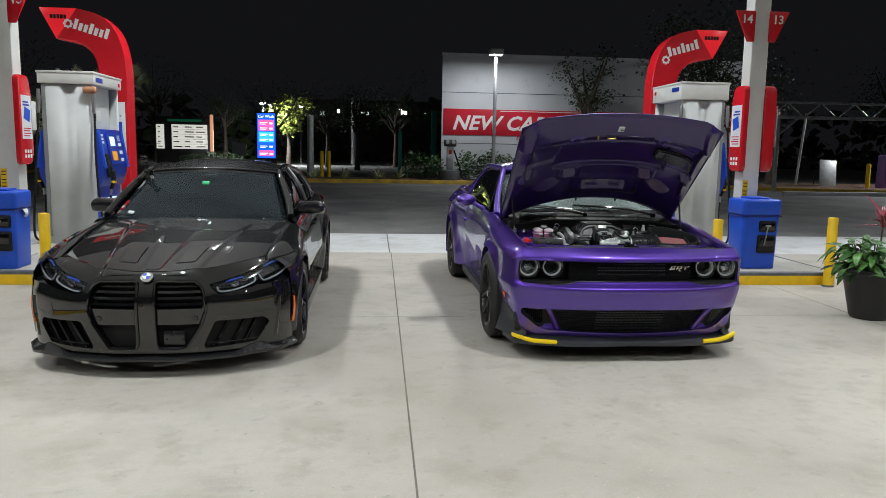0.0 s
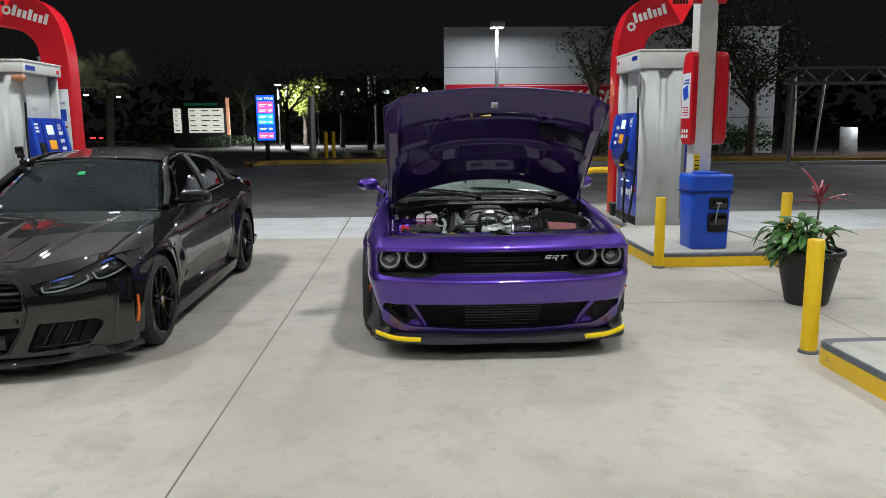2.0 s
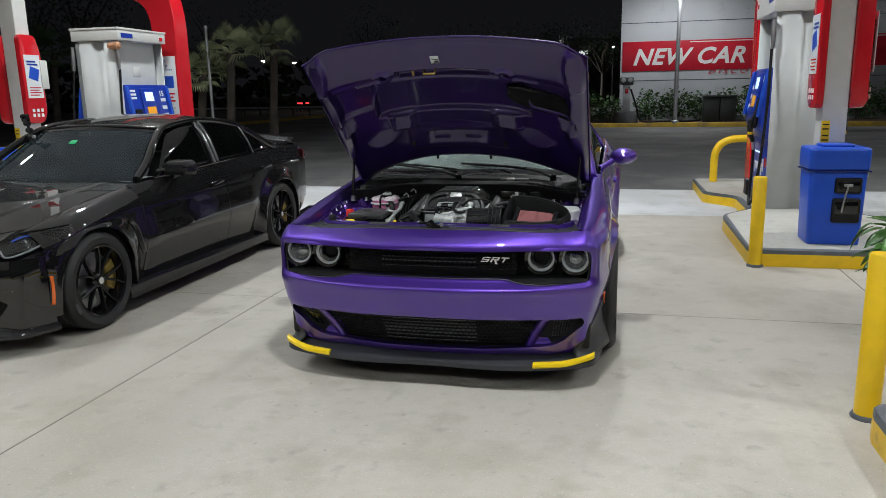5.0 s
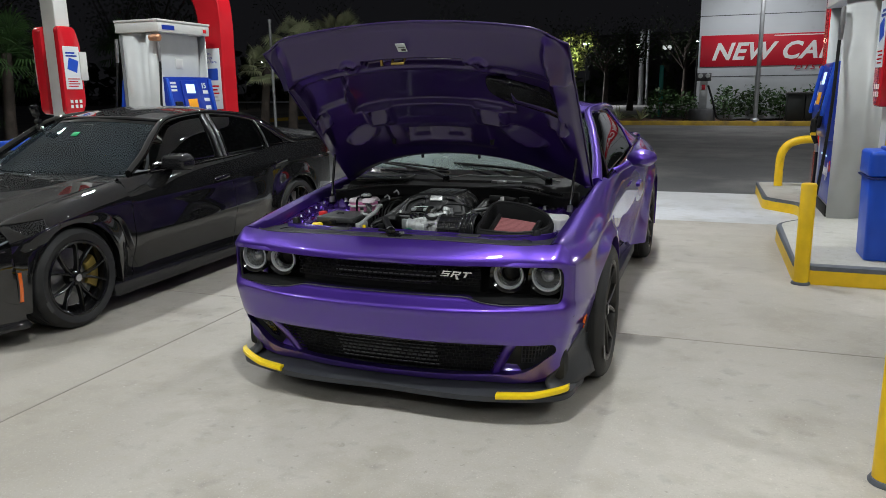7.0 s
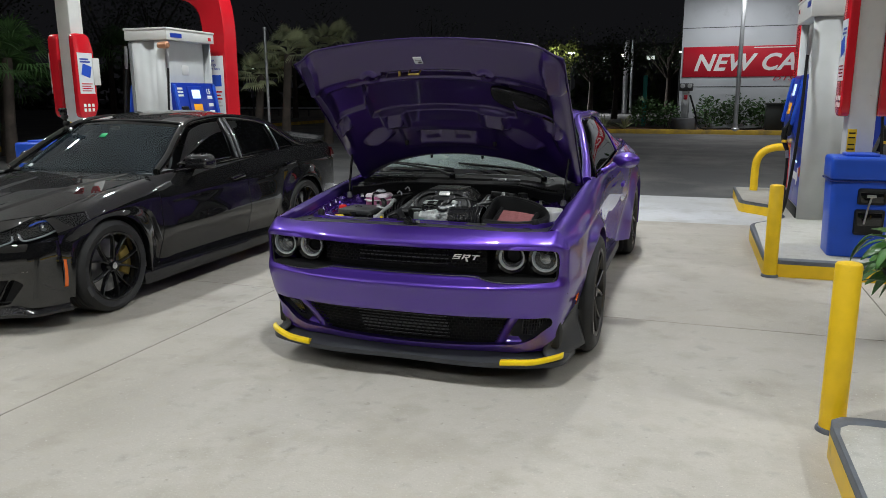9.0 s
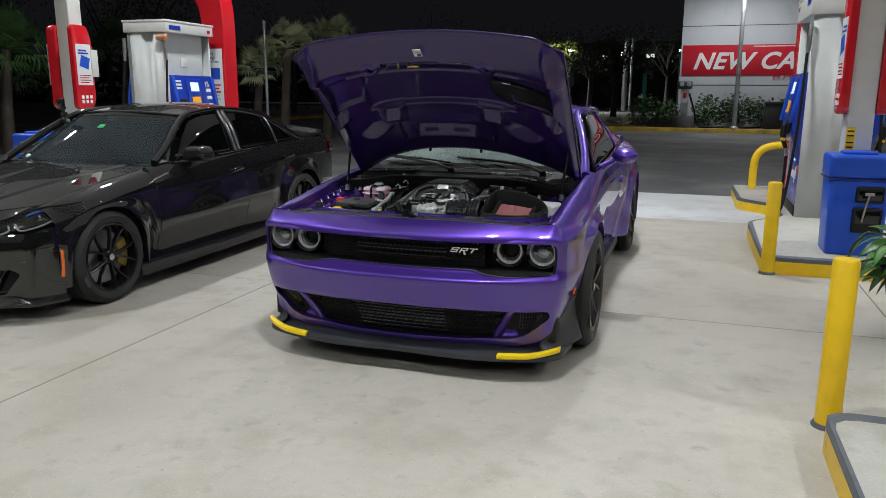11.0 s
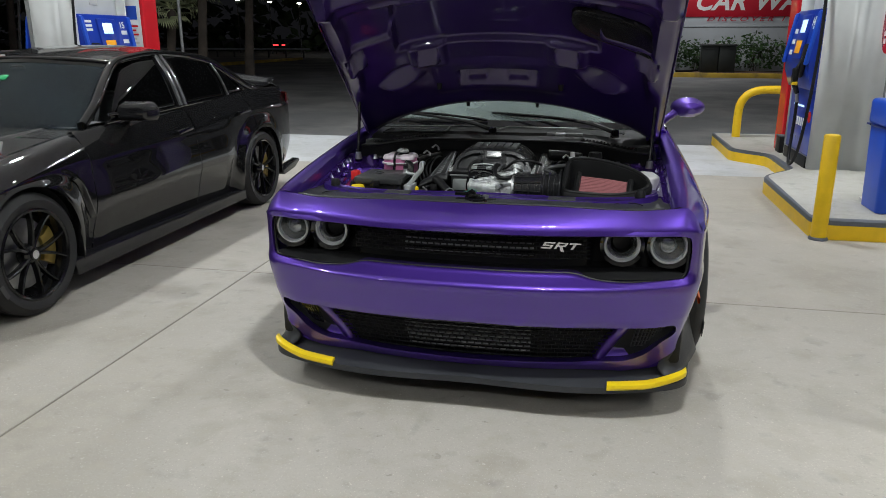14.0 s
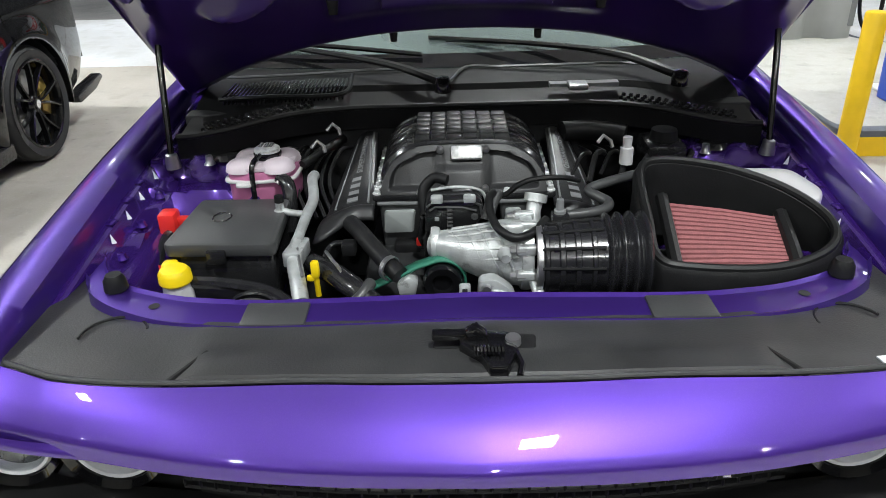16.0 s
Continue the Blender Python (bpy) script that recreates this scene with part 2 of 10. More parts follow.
def lathe(profile, centre=(0, 0, 0), axis="z", n=32):
    """A turned form: profile of (radius, height) along an axis."""
    rows = []
    for r, h in profile:
        row = []
        for j in range(n):
            a = 2 * math.pi * j / n
            c, s = r * math.cos(a), r * math.sin(a)
            p = {"z": (c, s, h), "x": (h, c, s), "y": (c, h, s)}[axis]
            row.append((p[0] + centre[0], p[1] + centre[1], p[2] + centre[2]))
        rows.append(row)
    return grid(rows, close_v=True)


def prism(poly, axis, a, b):
    """A flat outline pushed from a to b along an axis; the outline gives the two other coordinates in order."""
    def at(p, h):
        return {"x": (h, p[0], p[1]), "y": (p[0], h, p[1]), "z": (p[0], p[1], h)}[axis]
    n = len(poly)
    g = Geo()
    g.add([at(p, a) for p in poly] + [at(p, b) for p in poly], [tuple(range(n)), tuple(range(2 * n - 1, n - 1, -1))] + [(i, (i + 1) % n, n + (i + 1) % n, n + i) for i in range(n)])
    return g


def bevelled(g, r, seg=2, angle=30):
    """The mesh with its sharp edges rounded."""
    bm = bmesh.new()
    vs = [bm.verts.new(p) for p in g.v]
    for q in g.f:
        try:
            bm.faces.new([vs[i] for i in q])
        except ValueError:
            pass
    bmesh.ops.recalc_face_normals(bm, faces=bm.faces[:])
    es = [e for e in bm.edges if len(e.link_faces) == 2 and e.calc_face_angle(0) > radians(angle)]
    bmesh.ops.bevel(bm, geom=es, offset=r, segments=seg, profile=0.5, affect="EDGES", clamp_overlap=True)
    return from_bm(bm)


def rounded(poly, r, n=4):
    """An outline with its corners rounded."""
    out = []
    m = len(poly)
    for i in range(m):
        p, a, b = (np.array(poly[k % m], float) for k in (i, i - 1, i + 1))
        da, db = a - p, b - p
        la, lb = np.linalg.norm(da), np.linalg.norm(db)
        rr = min(r, 0.45 * la, 0.45 * lb)
        q0, q1 = p + da / la * rr, p + db / lb * rr
        for k in range(n + 1):
            u = k / n
            out.append(tuple((1 - u) ** 2 * q0 + 2 * u * (1 - u) * p + u * u * q1))
    return out


def resample(poly, n):
    """n points evenly along a closed outline, from its first point on."""
    p = np.array(list(poly) + [poly[0]], float)
    s = np.concatenate([[0], np.cumsum(np.linalg.norm(np.diff(p, axis=0), axis=1))])
    t = np.linspace(0, s[-1], n, endpoint=False)
    return [tuple(np.interp(t, s, p[:, k]) for k in range(p.shape[1])) for t in t]


def make(name, g, mat, parent=None, label="", smooth=True, angle=38, thick=0.0):
    """Link the mesh as one object."""
    bm = bmesh.new()
    vs = [bm.verts.new(p) for p in g.v]
    for q in g.f:
        try:
            bm.faces.new([vs[i] for i in q])
        except ValueError:
            pass
    if len(g.v) < 20000:
        bmesh.ops.remove_doubles(bm, verts=bm.verts[:], dist=0.00005)
    bmesh.ops.recalc_face_normals(bm, faces=bm.faces[:])
    me = bpy.data.meshes.new(name)
    bm.to_mesh(me)
    bm.free()
    me.materials.append(M[mat] if isinstance(mat, str) else mat)
    if smooth:
        me.polygons.foreach_set("use_smooth", [True] * len(me.polygons))
        me.set_sharp_from_angle(angle=radians(angle))
    ob = new(name, me)
    if parent:
        ob.parent = parent
    if label:
        tagged(ob, label)
    if thick:
        s = ob.modifiers.new("thickness", "SOLIDIFY")
        s.thickness, s.offset = thick, 0
    return ob


def part(name, g, mat, parent, label="", **k):
    return make(name, g, mat, parent, label, **k)


def thing(name, place, label, category, group="", kind="", turn=0):
    ob = new(name)
    ob.empty_display_size = 0.1
    ob.matrix_world = pose(*place, 0, 0, turn)
    return tagged(ob, label, category, group, kind)


def text_geo(words, size, shear=0.0, bold=0.0, depth=0.002, spacing=1.0, align="LEFT"):
    """Lettering in the built-in font, standing in the xz plane, facing -y."""
    c = bpy.data.curves.new("lettering", "FONT")
    c.body, c.size, c.shear, c.offset, c.extrude, c.space_character, c.align_x, c.resolution_u = words, size, shear, bold, depth, spacing, align, 3
    ob = bpy.data.objects.new("lettering", c)
    scene.collection.objects.link(ob)
    dg = bpy.context.evaluated_depsgraph_get()
    me = bpy.data.meshes.new_from_object(ob.evaluated_get(dg))
    g = Geo().add([(v.co.x, -v.co.z, v.co.y) for v in me.vertices], [tuple(p.vertices) for p in me.polygons])
    bpy.data.objects.remove(ob)
    bpy.data.curves.remove(c)
    bpy.data.meshes.remove(me)
    return g


# ---- ground, forecourt, canopy ----
def ground_z(y):
    return 0.0 if y < 13.4 else 0.2 * min(1.0, (y - 13.4) / 15.6)


g = grid([[(x, y, ground_z(y) - 0.02) for x in (-400, -60, -20, 0, 20, 60, 400)] for y in (-300, -40, 13.4, 16, 20, 24, 29, 60, 150, 900)])
tagged(make("ground", g, "asphalt", smooth=False), "dark worn asphalt lane and lots under the night sky", "ground", kind="structure")

pavement = tagged(new("pavement"), "pale beige concrete forecourt slabs with sawn joints", "pavement", kind="structure")
XS = [-17.75, -13.25, -8.75, -4.25, 0.25, 4.75, 9.25, 13.75, 18.25]
YS = [-11.0, -6.7, -2.35, 2.2, 6.68, 10.95]
for i in range(len(XS) - 1):
    for j in range(len(YS) - 1):
        s = rbox(XS[i] + 0.005, XS[i + 1] - 0.005, YS[j] + 0.005, YS[j + 1] - 0.005, -0.12, 0.0, 0.002, 1)
        s.v = [(x + 0.0085 * (y - 8.5), y, z) for x, y, z in s.v]
        part("slab", s, "concrete", pavement, smooth=False)
    part("apron_slab", rbox(XS[i] + 0.005, XS[i + 1] - 0.005, 10.955, 13.42, -0.12, -0.001, 0.006, 1), "concrete_pale", pavement, smooth=False)
part("joint_filler", rbox(-17.7, 18.2, -10.9, 13.3, -0.10, -0.0025, 0.0), material("joint_sealant", (0.15, 0.135, 0.115), rough=0.9, vary=0.3, scale=3), pavement, smooth=False)

tagged(make("ceiling", rbox(-11.5, 12.0, -7.0, 13.2, CANOPY_Z, CANOPY_Z + 0.9, 0.02), "canopy"), "pale metal canopy soffit over the pumps", "canopy", kind="structure")
fixture = None
for lx in LAMP_XS:
    for ly in LAMP_YS:
        if fixture is None:
            fixture = thing("canopy_lamp", (lx, ly, CANOPY_Z), "square white recessed canopy lamp fitting", "lamp", "canopy lamps")
            rim = rbox(-0.29, 0.29, -0.29, -0.225, -0.07, 0.0, 0.01).join(rbox(-0.29, 0.29, 0.225, 0.29, -0.07, 0.0, 0.01)).join(
                rbox(-0.29, -0.225, -0.225, 0.225, -0.07, 0.0, 0.01)).join(rbox(0.225, 0.29, -0.225, 0.225, -0.07, 0.0, 0.01))
            part("frame", rim, "white_metal", fixture)
        else:
            copy_thing(fixture, pose(lx, ly, CANOPY_Z))


# ---- kerbed pump islands ----
def island(name, outline, place, flip, label):
    isl = thing(name, place, label, "island", "pump islands", "structure")
    k = -1 if flip else 1
    out = [(k * x, y) for x, y in outline]
    inner = rounded(out, 0.12, 3)

    def inset(poly, d):
        c = np.mean(np.array(poly), axis=0)
        return [tuple(np.array(p) + (c - np.array(p)) / np.linalg.norm(c - np.array(p)) * d) for p in poly]
    n = len(inner)
    top = Geo().add([(x, y, 0.148) for x, y in inset(inner, 0.07)], [tuple(range(n))])
    part("island_top", top, "island", isl, "worn concrete island top")
    cap = grid([[(x, y, z) for x, y in inset(inner, d)] for d, z in ((0.09, 0.146), (0.07, 0.153), (0.015, 0.153), (0.0, 0.145), (0.0, 0.11))], close_v=True)
    part("edge_cap", cap, "curb_grey", isl, "dark grey steel edge cap")
    face = grid([[(x, y, z) for x, y in inset(inner, d)] for d, z in ((-0.004, 0.112), (-0.004, -0.01))], close_v=True)
    part("curb_face", face, "yellow", isl, "yellow painted curb face")
    return isl


DOGBONE = [(-0.81, 8.3), (0.81, 8.3), (0.81, 10.15), (0.45, 10.62), (0.45, 11.72), (0.81, 12.1), (0.81, 13.75), (-0.81, 13.75), (-0.81, 12.1), (-0.45, 11.72), (-0.45, 10.62), (-0.81, 10.15)]
NEARBONE = [(-0.83, -1.0), (0.83, -1.0), (0.83, 5.0), (-0.83, 5.0)]
for cx, flip in ((4.83, False), (-4.18, True)):
    island("pump_island", DOGBONE, (cx, 0, 0), flip, "raised concrete pump island with yellow kerb")
    island("pump_island", NEARBONE, (cx, 0, 0), flip, "raised concrete pump island with yellow kerb")


def bollard(x, y, z0, h, label):
    b = thing("bollard", (x, y, z0), label, "bollard", "island bollards")
    post = lathe([(0.056, 0), (0.056, h - 0.012), (0.050, h - 0.003), (0.038, h), (0.0005, h)], n=24)
    part("post", post, "yellow", b)
    part("collar", lathe([(0.070, 0.0), (0.070, 0.008), (0.063, 0.02), (0.057, 0.022)], n=20), "curb_grey", b, "rusty dark base collar")
    return b


for x, y, z0, h in ((4.07, 8.3, 0, 0.79), (5.44, 8.2, 0, 0.83), (4.06, 5.17, 0, 0.80), (-3.56, 8.3, 0, 0.79), (-4.85, 8.2, 0, 0.8), (5.6, 5.17, 0, 0.8)):
    bollard(x, y, z0, h, "yellow painted steel bollard beside the island kerb")


def hoop(cx, flip):
    b = thing("hoop_guard", (cx, 0, 0.14), "yellow bent steel pipe hoop guarding the pump", "bollard", "island hoops")
    k = -1 if flip else 1
    half = [(-0.55, 13.3, 0), (-0.55, 13.3, 0.30), (-0.53, 13.3, 0.46), (-0.45, 13.3, 0.58), (-0.30, 13.3, 0.64), (-0.1, 13.3, 0.65)]
    part("pipe", tube(half + [(-x, y, z) for x, y, z in half[::-1]], 0.055, 14, steps=64), "yellow", b)


hoop(4.83, False)
hoop(-4.18, True)


# ---- columns with red sign boxes and number flags ----
def column(cx, cy, numbers, lane, drop):
    """lane: the side of the column that looks to the two cars."""
    c = thing("canopy_column", (cx, cy, 0.148), "white steel canopy column with red sign boxes", "column", "canopy columns")
    part("post", rbox(-0.108, 0.108, -0.108, 0.108, 0, CANOPY_Z - 0.15, 0.012, 3), "white_metal", c)
    part("base_plate", rbox(-0.16, 0.16, -0.16, 0.16, 0.0, 0.015, 0.003), "white_metal", c)
    part("warning_label", rbox(-0.100, -0.030, -0.111, -0.107, 0.82, 1.08, 0.001), "yellow", c, "yellow warning label")
    for zz in (0.86, 0.9, 0.94, 1.0, 1.04):
        part("label_bar", rbox(-0.092, -0.040, -0.113, -0.110, zz, zz + 0.012, 0.0), "black_plastic", c)
    for k in (-1, 1):
        faces = k == lane
        half, deep = (0.165, 0.075) if faces else (0.15, 0.17)
        x0, x1 = 0.110, 0.110 + deep
        outline = rounded([(-half, 1.19), (half * 0.6, 1.19), (half, 1.32), (half, 2.05), (half * 0.6, 2.26), (-half, 2.26)], 0.07, 5)
        box = bevelled(prism([(y, z - drop) for y, z in outline], "x", k * x0, k * x1), 0.018, 2)
        if not faces:
            box.v = [(x - k * 0.05 * max(0.0, abs(z + drop - 1.725) - 0.36) / 0.18 * (abs(x) > 0.2), y, z) for x, y, z in box.v]
        sb = part("sign_box", box, "red", c, "red plastic sign box")

        def flat(y0, y1, z0, z1, out):
            lo, hi = sorted((k * (x1 - 0.002), k * (x1 + out)))
            return rbox(lo, hi, y0, y1, z0 - drop, z1 - drop, 0.0)
        part("poster", flat(-0.125, 0.125, 1.50, 2.02, 0.004), "poster", sb, "white advertising poster")
        lo, hi = sorted((k * (x1 - 0.002), k * (x1 + 0.006)))
        part("blue_card", prism([(-0.085, 1.745 - drop), (0.060, 1.70 - drop), (0.098, 1.845 - drop), (-0.045, 1.885 - drop)], "x", lo, hi), "blue", sb, "tilted blue card")
        for q in range(4):
            part("print_bar", flat(-0.09, 0.09 - 0.03 * (q % 2), 1.62 - 0.03 * q, 1.632 - 0.03 * q, 0.006), "red", sb)
        for q in range(2):
            part("print_line", flat(-0.09, 0.05 + 0.03 * q, 1.93 - 0.035 * q, 1.95 - 0.035 * q, 0.006), "blue_panel", sb)
        for q in range(6):
            part("pictogram", flat(-0.09 + 0.07 * (q % 3), -0.05 + 0.07 * (q % 3), 1.33 - 0.06 * (q // 3), 1.37 - 0.06 * (q // 3), 0.003), "white", sb)
    part("junction_box", rbox(0.10, 0.20, 0.115, 0.235, 1.55, 1.9, 0.01), "white_metal", c, "white junction box")
    for k, num in zip((-1, 1), numbers):
        tri_flag = [(k * 0.09, 3.16), (k * 0.345, 3.16), (k * 0.18, 2.79), (k * 0.09, 2.79)]
        fl = part("number_flag", bevelled(prism(tri_flag, "y", -0.125, -0.095), 0.006), "red", c, "red flag with a white pump number")
        if num:
            t = text_geo(num, 0.145, bold=0.002, align="CENTER").move(Matrix.Translation((k * 0.20, -0.128, 3.01)))
            part("number", t, "white", fl, "white number")
    return c


column(4.77, 9.05, ("14", "13"), -1, 0.0)
column(-4.38, 9.46, ("", "15"), 1, 0.06)


# ---- fuel pumps ----
def fuel_pump(cx, side):
    """side: +1 when the face towards the lane looks to +x."""
    p = thing("fuel_pump", (cx, 10.65, 0.148), "tall grey fuel dispenser with blue keypad and hoses", "fuel pump", "fuel pumps")
    w, d = 0.33, 1.05
    ht = 2.345 if side > 0 else 2.43
    # ribbed end panels with slanted pleats
    for yy, k in ((0.0, 1), (d, -1)):
        pts = [(-w, 0.02), (-w * 0.72, 0.0), (-w * 0.30, 0.0), (-w * 0.15, 0.05), (w * 0.25, 0.05), (w * 0.42, 0.0), (w * 0.85, 0.0), (w, 0.03)]
        rows = [[(x * (1.0 + 0.02 * q), yy + k * y, z) for x, y in pts] for q, z in ((0, 0), (0, 2.2))]
        part("end_panel", grid(rows), "grey_panel", p, "pleated grey end panel", thick=0.012, angle=20)
    part("perforated_strip", rbox(-w - 0.004, -w + 0.05, -0.004, 0.02, 0.1, 2.18, 0.002) if side > 0 else rbox(w - 0.05, w + 0.004, -0.004, 0.02, 0.1, 2.18, 0.002), "perforated", p)
    part("core", rbox(-w + 0.14, w - 0.14, 0.06, d - 0.06, 0.0, 2.2, 0.01), "grey_panel", p)
    part("base", rbox(-w - 0.01, w + 0.01, 0.06, d - 0.06, 0.0, 0.12, 0.01), "black_plastic", p)
    head = part("header", bevelled(rbox(-w - 0.04, w + 0.04, -0.03, d + 0.03, 2.2, ht, 0.008), 0.002), "white_metal", p, "weathered white header box")
    part("header_cap", rbox(-w - 0.05, w + 0.05, -0.04, d + 0.04, ht - 0.005, ht + 0.025, 0.006), "white_metal", p, "chipped white top edge")
    for k in (-1, 1):
        fx = k * w
        def bx(a, b, y0, y1, z0, z1, r=0.004):
            lo, hi = sorted((k * a, k * b))
            return rbox(lo, hi, y0, y1, z0, z1, r)
        part("face_panel", bx(w - 0.16, w - 0.12, 0.05, d - 0.05, 1.15, 2.2), "grey_panel", p, "recessed grey face panel")
        part("notice", bx(w - 0.122, w - 0.114, 0.46, 0.62, 1.72, 1.86), "white_metal", p, "small pale notice")
        part("lower_panel", bx(w - 0.16, w - 0.01, 0.04, d - 0.04, 0.12, 0.81, 0.01), "blue_panel", p, "glossy blue lower panel")
        part("kick_plate", bx(w - 0.16, w - 0.004, 0.03, d - 0.03, 0.02, 0.13, 0.004), "steel", p, "scuffed steel kick plate")
        for q in range(7):
            part("logo_bar", bx(w - 0.012, w - 0.006, 0.27 + 0.082 * q, 0.32 + 0.082 * q, 0.40 - 0.05 * (q in (1, 6)), 0.49 + 0.06 * (q == 0)), "white", p)
        part("logo_line", bx(w - 0.012, w - 0.007, 0.42, 0.84, 0.60, 0.622), "screen", p)
        part("logo_dot", lathe([(0.0005, 0), (0.06, 0), (0.06, 0.004)], (k * (w - 0.008), 0.17, 0.52), "x", 16), "red", p)
        slope = [(k * (w - 0.14), 0.80), (k * (w + 0.04), 0.80), (k * (w + 0.10), 0.98), (k * (w + 0.10), 1.12), (k * (w + 0.02), 1.60), (k * (w - 0.14), 1.60)]
        con = part("console", bevelled(prism(slope, "y", 0.03, d - 0.03), 0.012), "blue_panel", p, "bright blue control console")

        def sloped(g):
            g.v = [(x + k * (0.05 - 0.1667 * (z - 1.12)), y, z) for x, y, z in g.v]
            return g
        part("display_surround", sloped(bx(w + 0.045, w + 0.075, 0.33, 0.70, 1.10, 1.55, 0.02)), "blue_panel", con)
        part("side_cheek", sloped(bx(w + 0.04, w + 0.085, 0.03, 0.09, 1.05, 1.58, 0.02)), "blue", con)
        part("side_cheek", sloped(bx(w + 0.04, w + 0.085, d - 0.09, d - 0.03, 1.05, 1.58, 0.02)), "blue", con)
        part("screen", sloped(bx(w + 0.07, w + 0.079, 0.41, 0.60, 1.37, 1.50)), "screen", con, "lit pale blue display")
        part("keypad", sloped(bx(w + 0.07, w + 0.082, 0.40, 0.60, 1.16, 1.29)), "orange", con, "glowing orange keypad")
        part("nozzle_boot", sloped(bx(w + 0.03, w + 0.075, 0.14, 0.29, 0.92, 1.26, 0.02)), "black_plastic", con, "black nozzle boot")
        for q in range(3):
            part("label_bar", sloped(bx(w + 0.049, w + 0.053, 0.11, 0.24, 1.40 + 0.05 * q, 1.43 + 0.05 * q)), "white", con)
            part("grade_bar", sloped(bx(w + 0.049, w + 0.053, 0.80, 0.92, 1.14 + 0.11 * q, 1.19 + 0.11 * q)), "white", con)
        if side == k:
            t = text_geo("15" if side > 0 else "14", 0.11, bold=0.002).move(Matrix.Translation((k * (w + 0.056), 0.78 if side > 0 else 0.30, 1.44)) @ Matrix.Rotation(radians(90 * k), 4, "Z"))
            part("pump_number", sloped(t), "white", con, "white pump number")
        yy = 0.215
        noz = part("nozzle", tube([(k * (w + 0.13), yy, 0.76), (k * (w + 0.165), yy, 0.86), (k * (w + 0.175), yy, 0.96), (k * (w + 0.12), yy, 1.10)], [0.022, 0.030, 0.028, 0.012], 10, steps=14), "black_plastic", p, "black fuel nozzle")
        part("nozzle_guard", bx(w + 0.14, w + 0.20, yy - 0.04, yy + 0.04, 0.88, 1.02, 0.02), "black_plastic", noz)
        part("nozzle_tag", bx(w + 0.145, w + 0.195, yy - 0.042, yy + 0.042, 0.845, 0.878, 0.006), "yellow", noz, "yellow nozzle tag")
        part("nozzle_spout", tube([(k * (w + 0.13), yy, 1.06), (k * (w + 0.105), yy, 1.16), (k * (w + 0.09), yy, 1.22)], 0.011, 8, steps=6), "steel", noz)
        part("swivel", tube([(k * (w + 0.13), yy, 0.77), (k * (w + 0.12), yy, 0.67)], 0.019, 10), "steel", noz)
        hose = [(k * (w + 0.12), yy, 0.69), (k * (w + 0.12), yy + 0.01, 0.45), (k * (w + 0.14), yy - 0.03, 0.16), (k * (w + 0.16), yy - 0.16, 0.045), (k * (w + 0.14), yy - 0.33, 0.18), (k * (w + 0.10), -0.15, 0.6), (k * (w + 0.06), -0.12, 1.2), (k * (w + 0.04), -0.045, 1.8), (k * (w + 0.02), -0.03, 2.12)]
        part("hose", tube(hose, 0.016, 8, steps=80), "black_plastic", p, "black fuel hose loop")
        part("hose_swivel", tube([(k * (w + 0.035), -0.045, 1.80), (k * (w + 0.025), -0.035, 2.12)], [0.02, 0.03, 0.022], 10, steps=6), "steel", p)
        if side > 0 and k > 0:
            part("breakaway_cap", lathe([(0.0005, -0.1), (0.04, -0.09), (0.05, 0.0), (0.05, 0.06), (0.03, 0.08), (0.0005, 0.08)], (k * (w + 0.0), -0.05, 2.12), "x", 16), "copper", p, "copper coloured hose cap")
    part("logo_bar", rbox(min(side * (w + 0.041), side * (w + 0.045)), max(side * (w + 0.041), side * (w + 0.045)), 0.05, 0.30, ht - 0.11, ht - 0.05, 0.0), "blue_panel", head)
    part("logo_bar", rbox(min(side * (w + 0.041), side * (w + 0.045)), max(side * (w + 0.041), side * (w + 0.045)), 0.93, 1.0, ht - 0.11, ht - 0.06, 0.0), "red", head)
    return p


fuel_pump(4.87, -1)
jb = thing("ground_box", (4.62, 11.92, 0.148), "small dark steel box at the sign's foot", "box")
part("body", bevelled(rbox(-0.10, 0.06, -0.10, 0.10, 0.0, 0.19, 0.008), 0.003), "black_plastic", jb)
part("lid", rbox(-0.105, 0.065, -0.105, 0.105, 0.19, 0.20, 0.003), "curb_grey", jb)
fuel_pump(-4.18, 1)


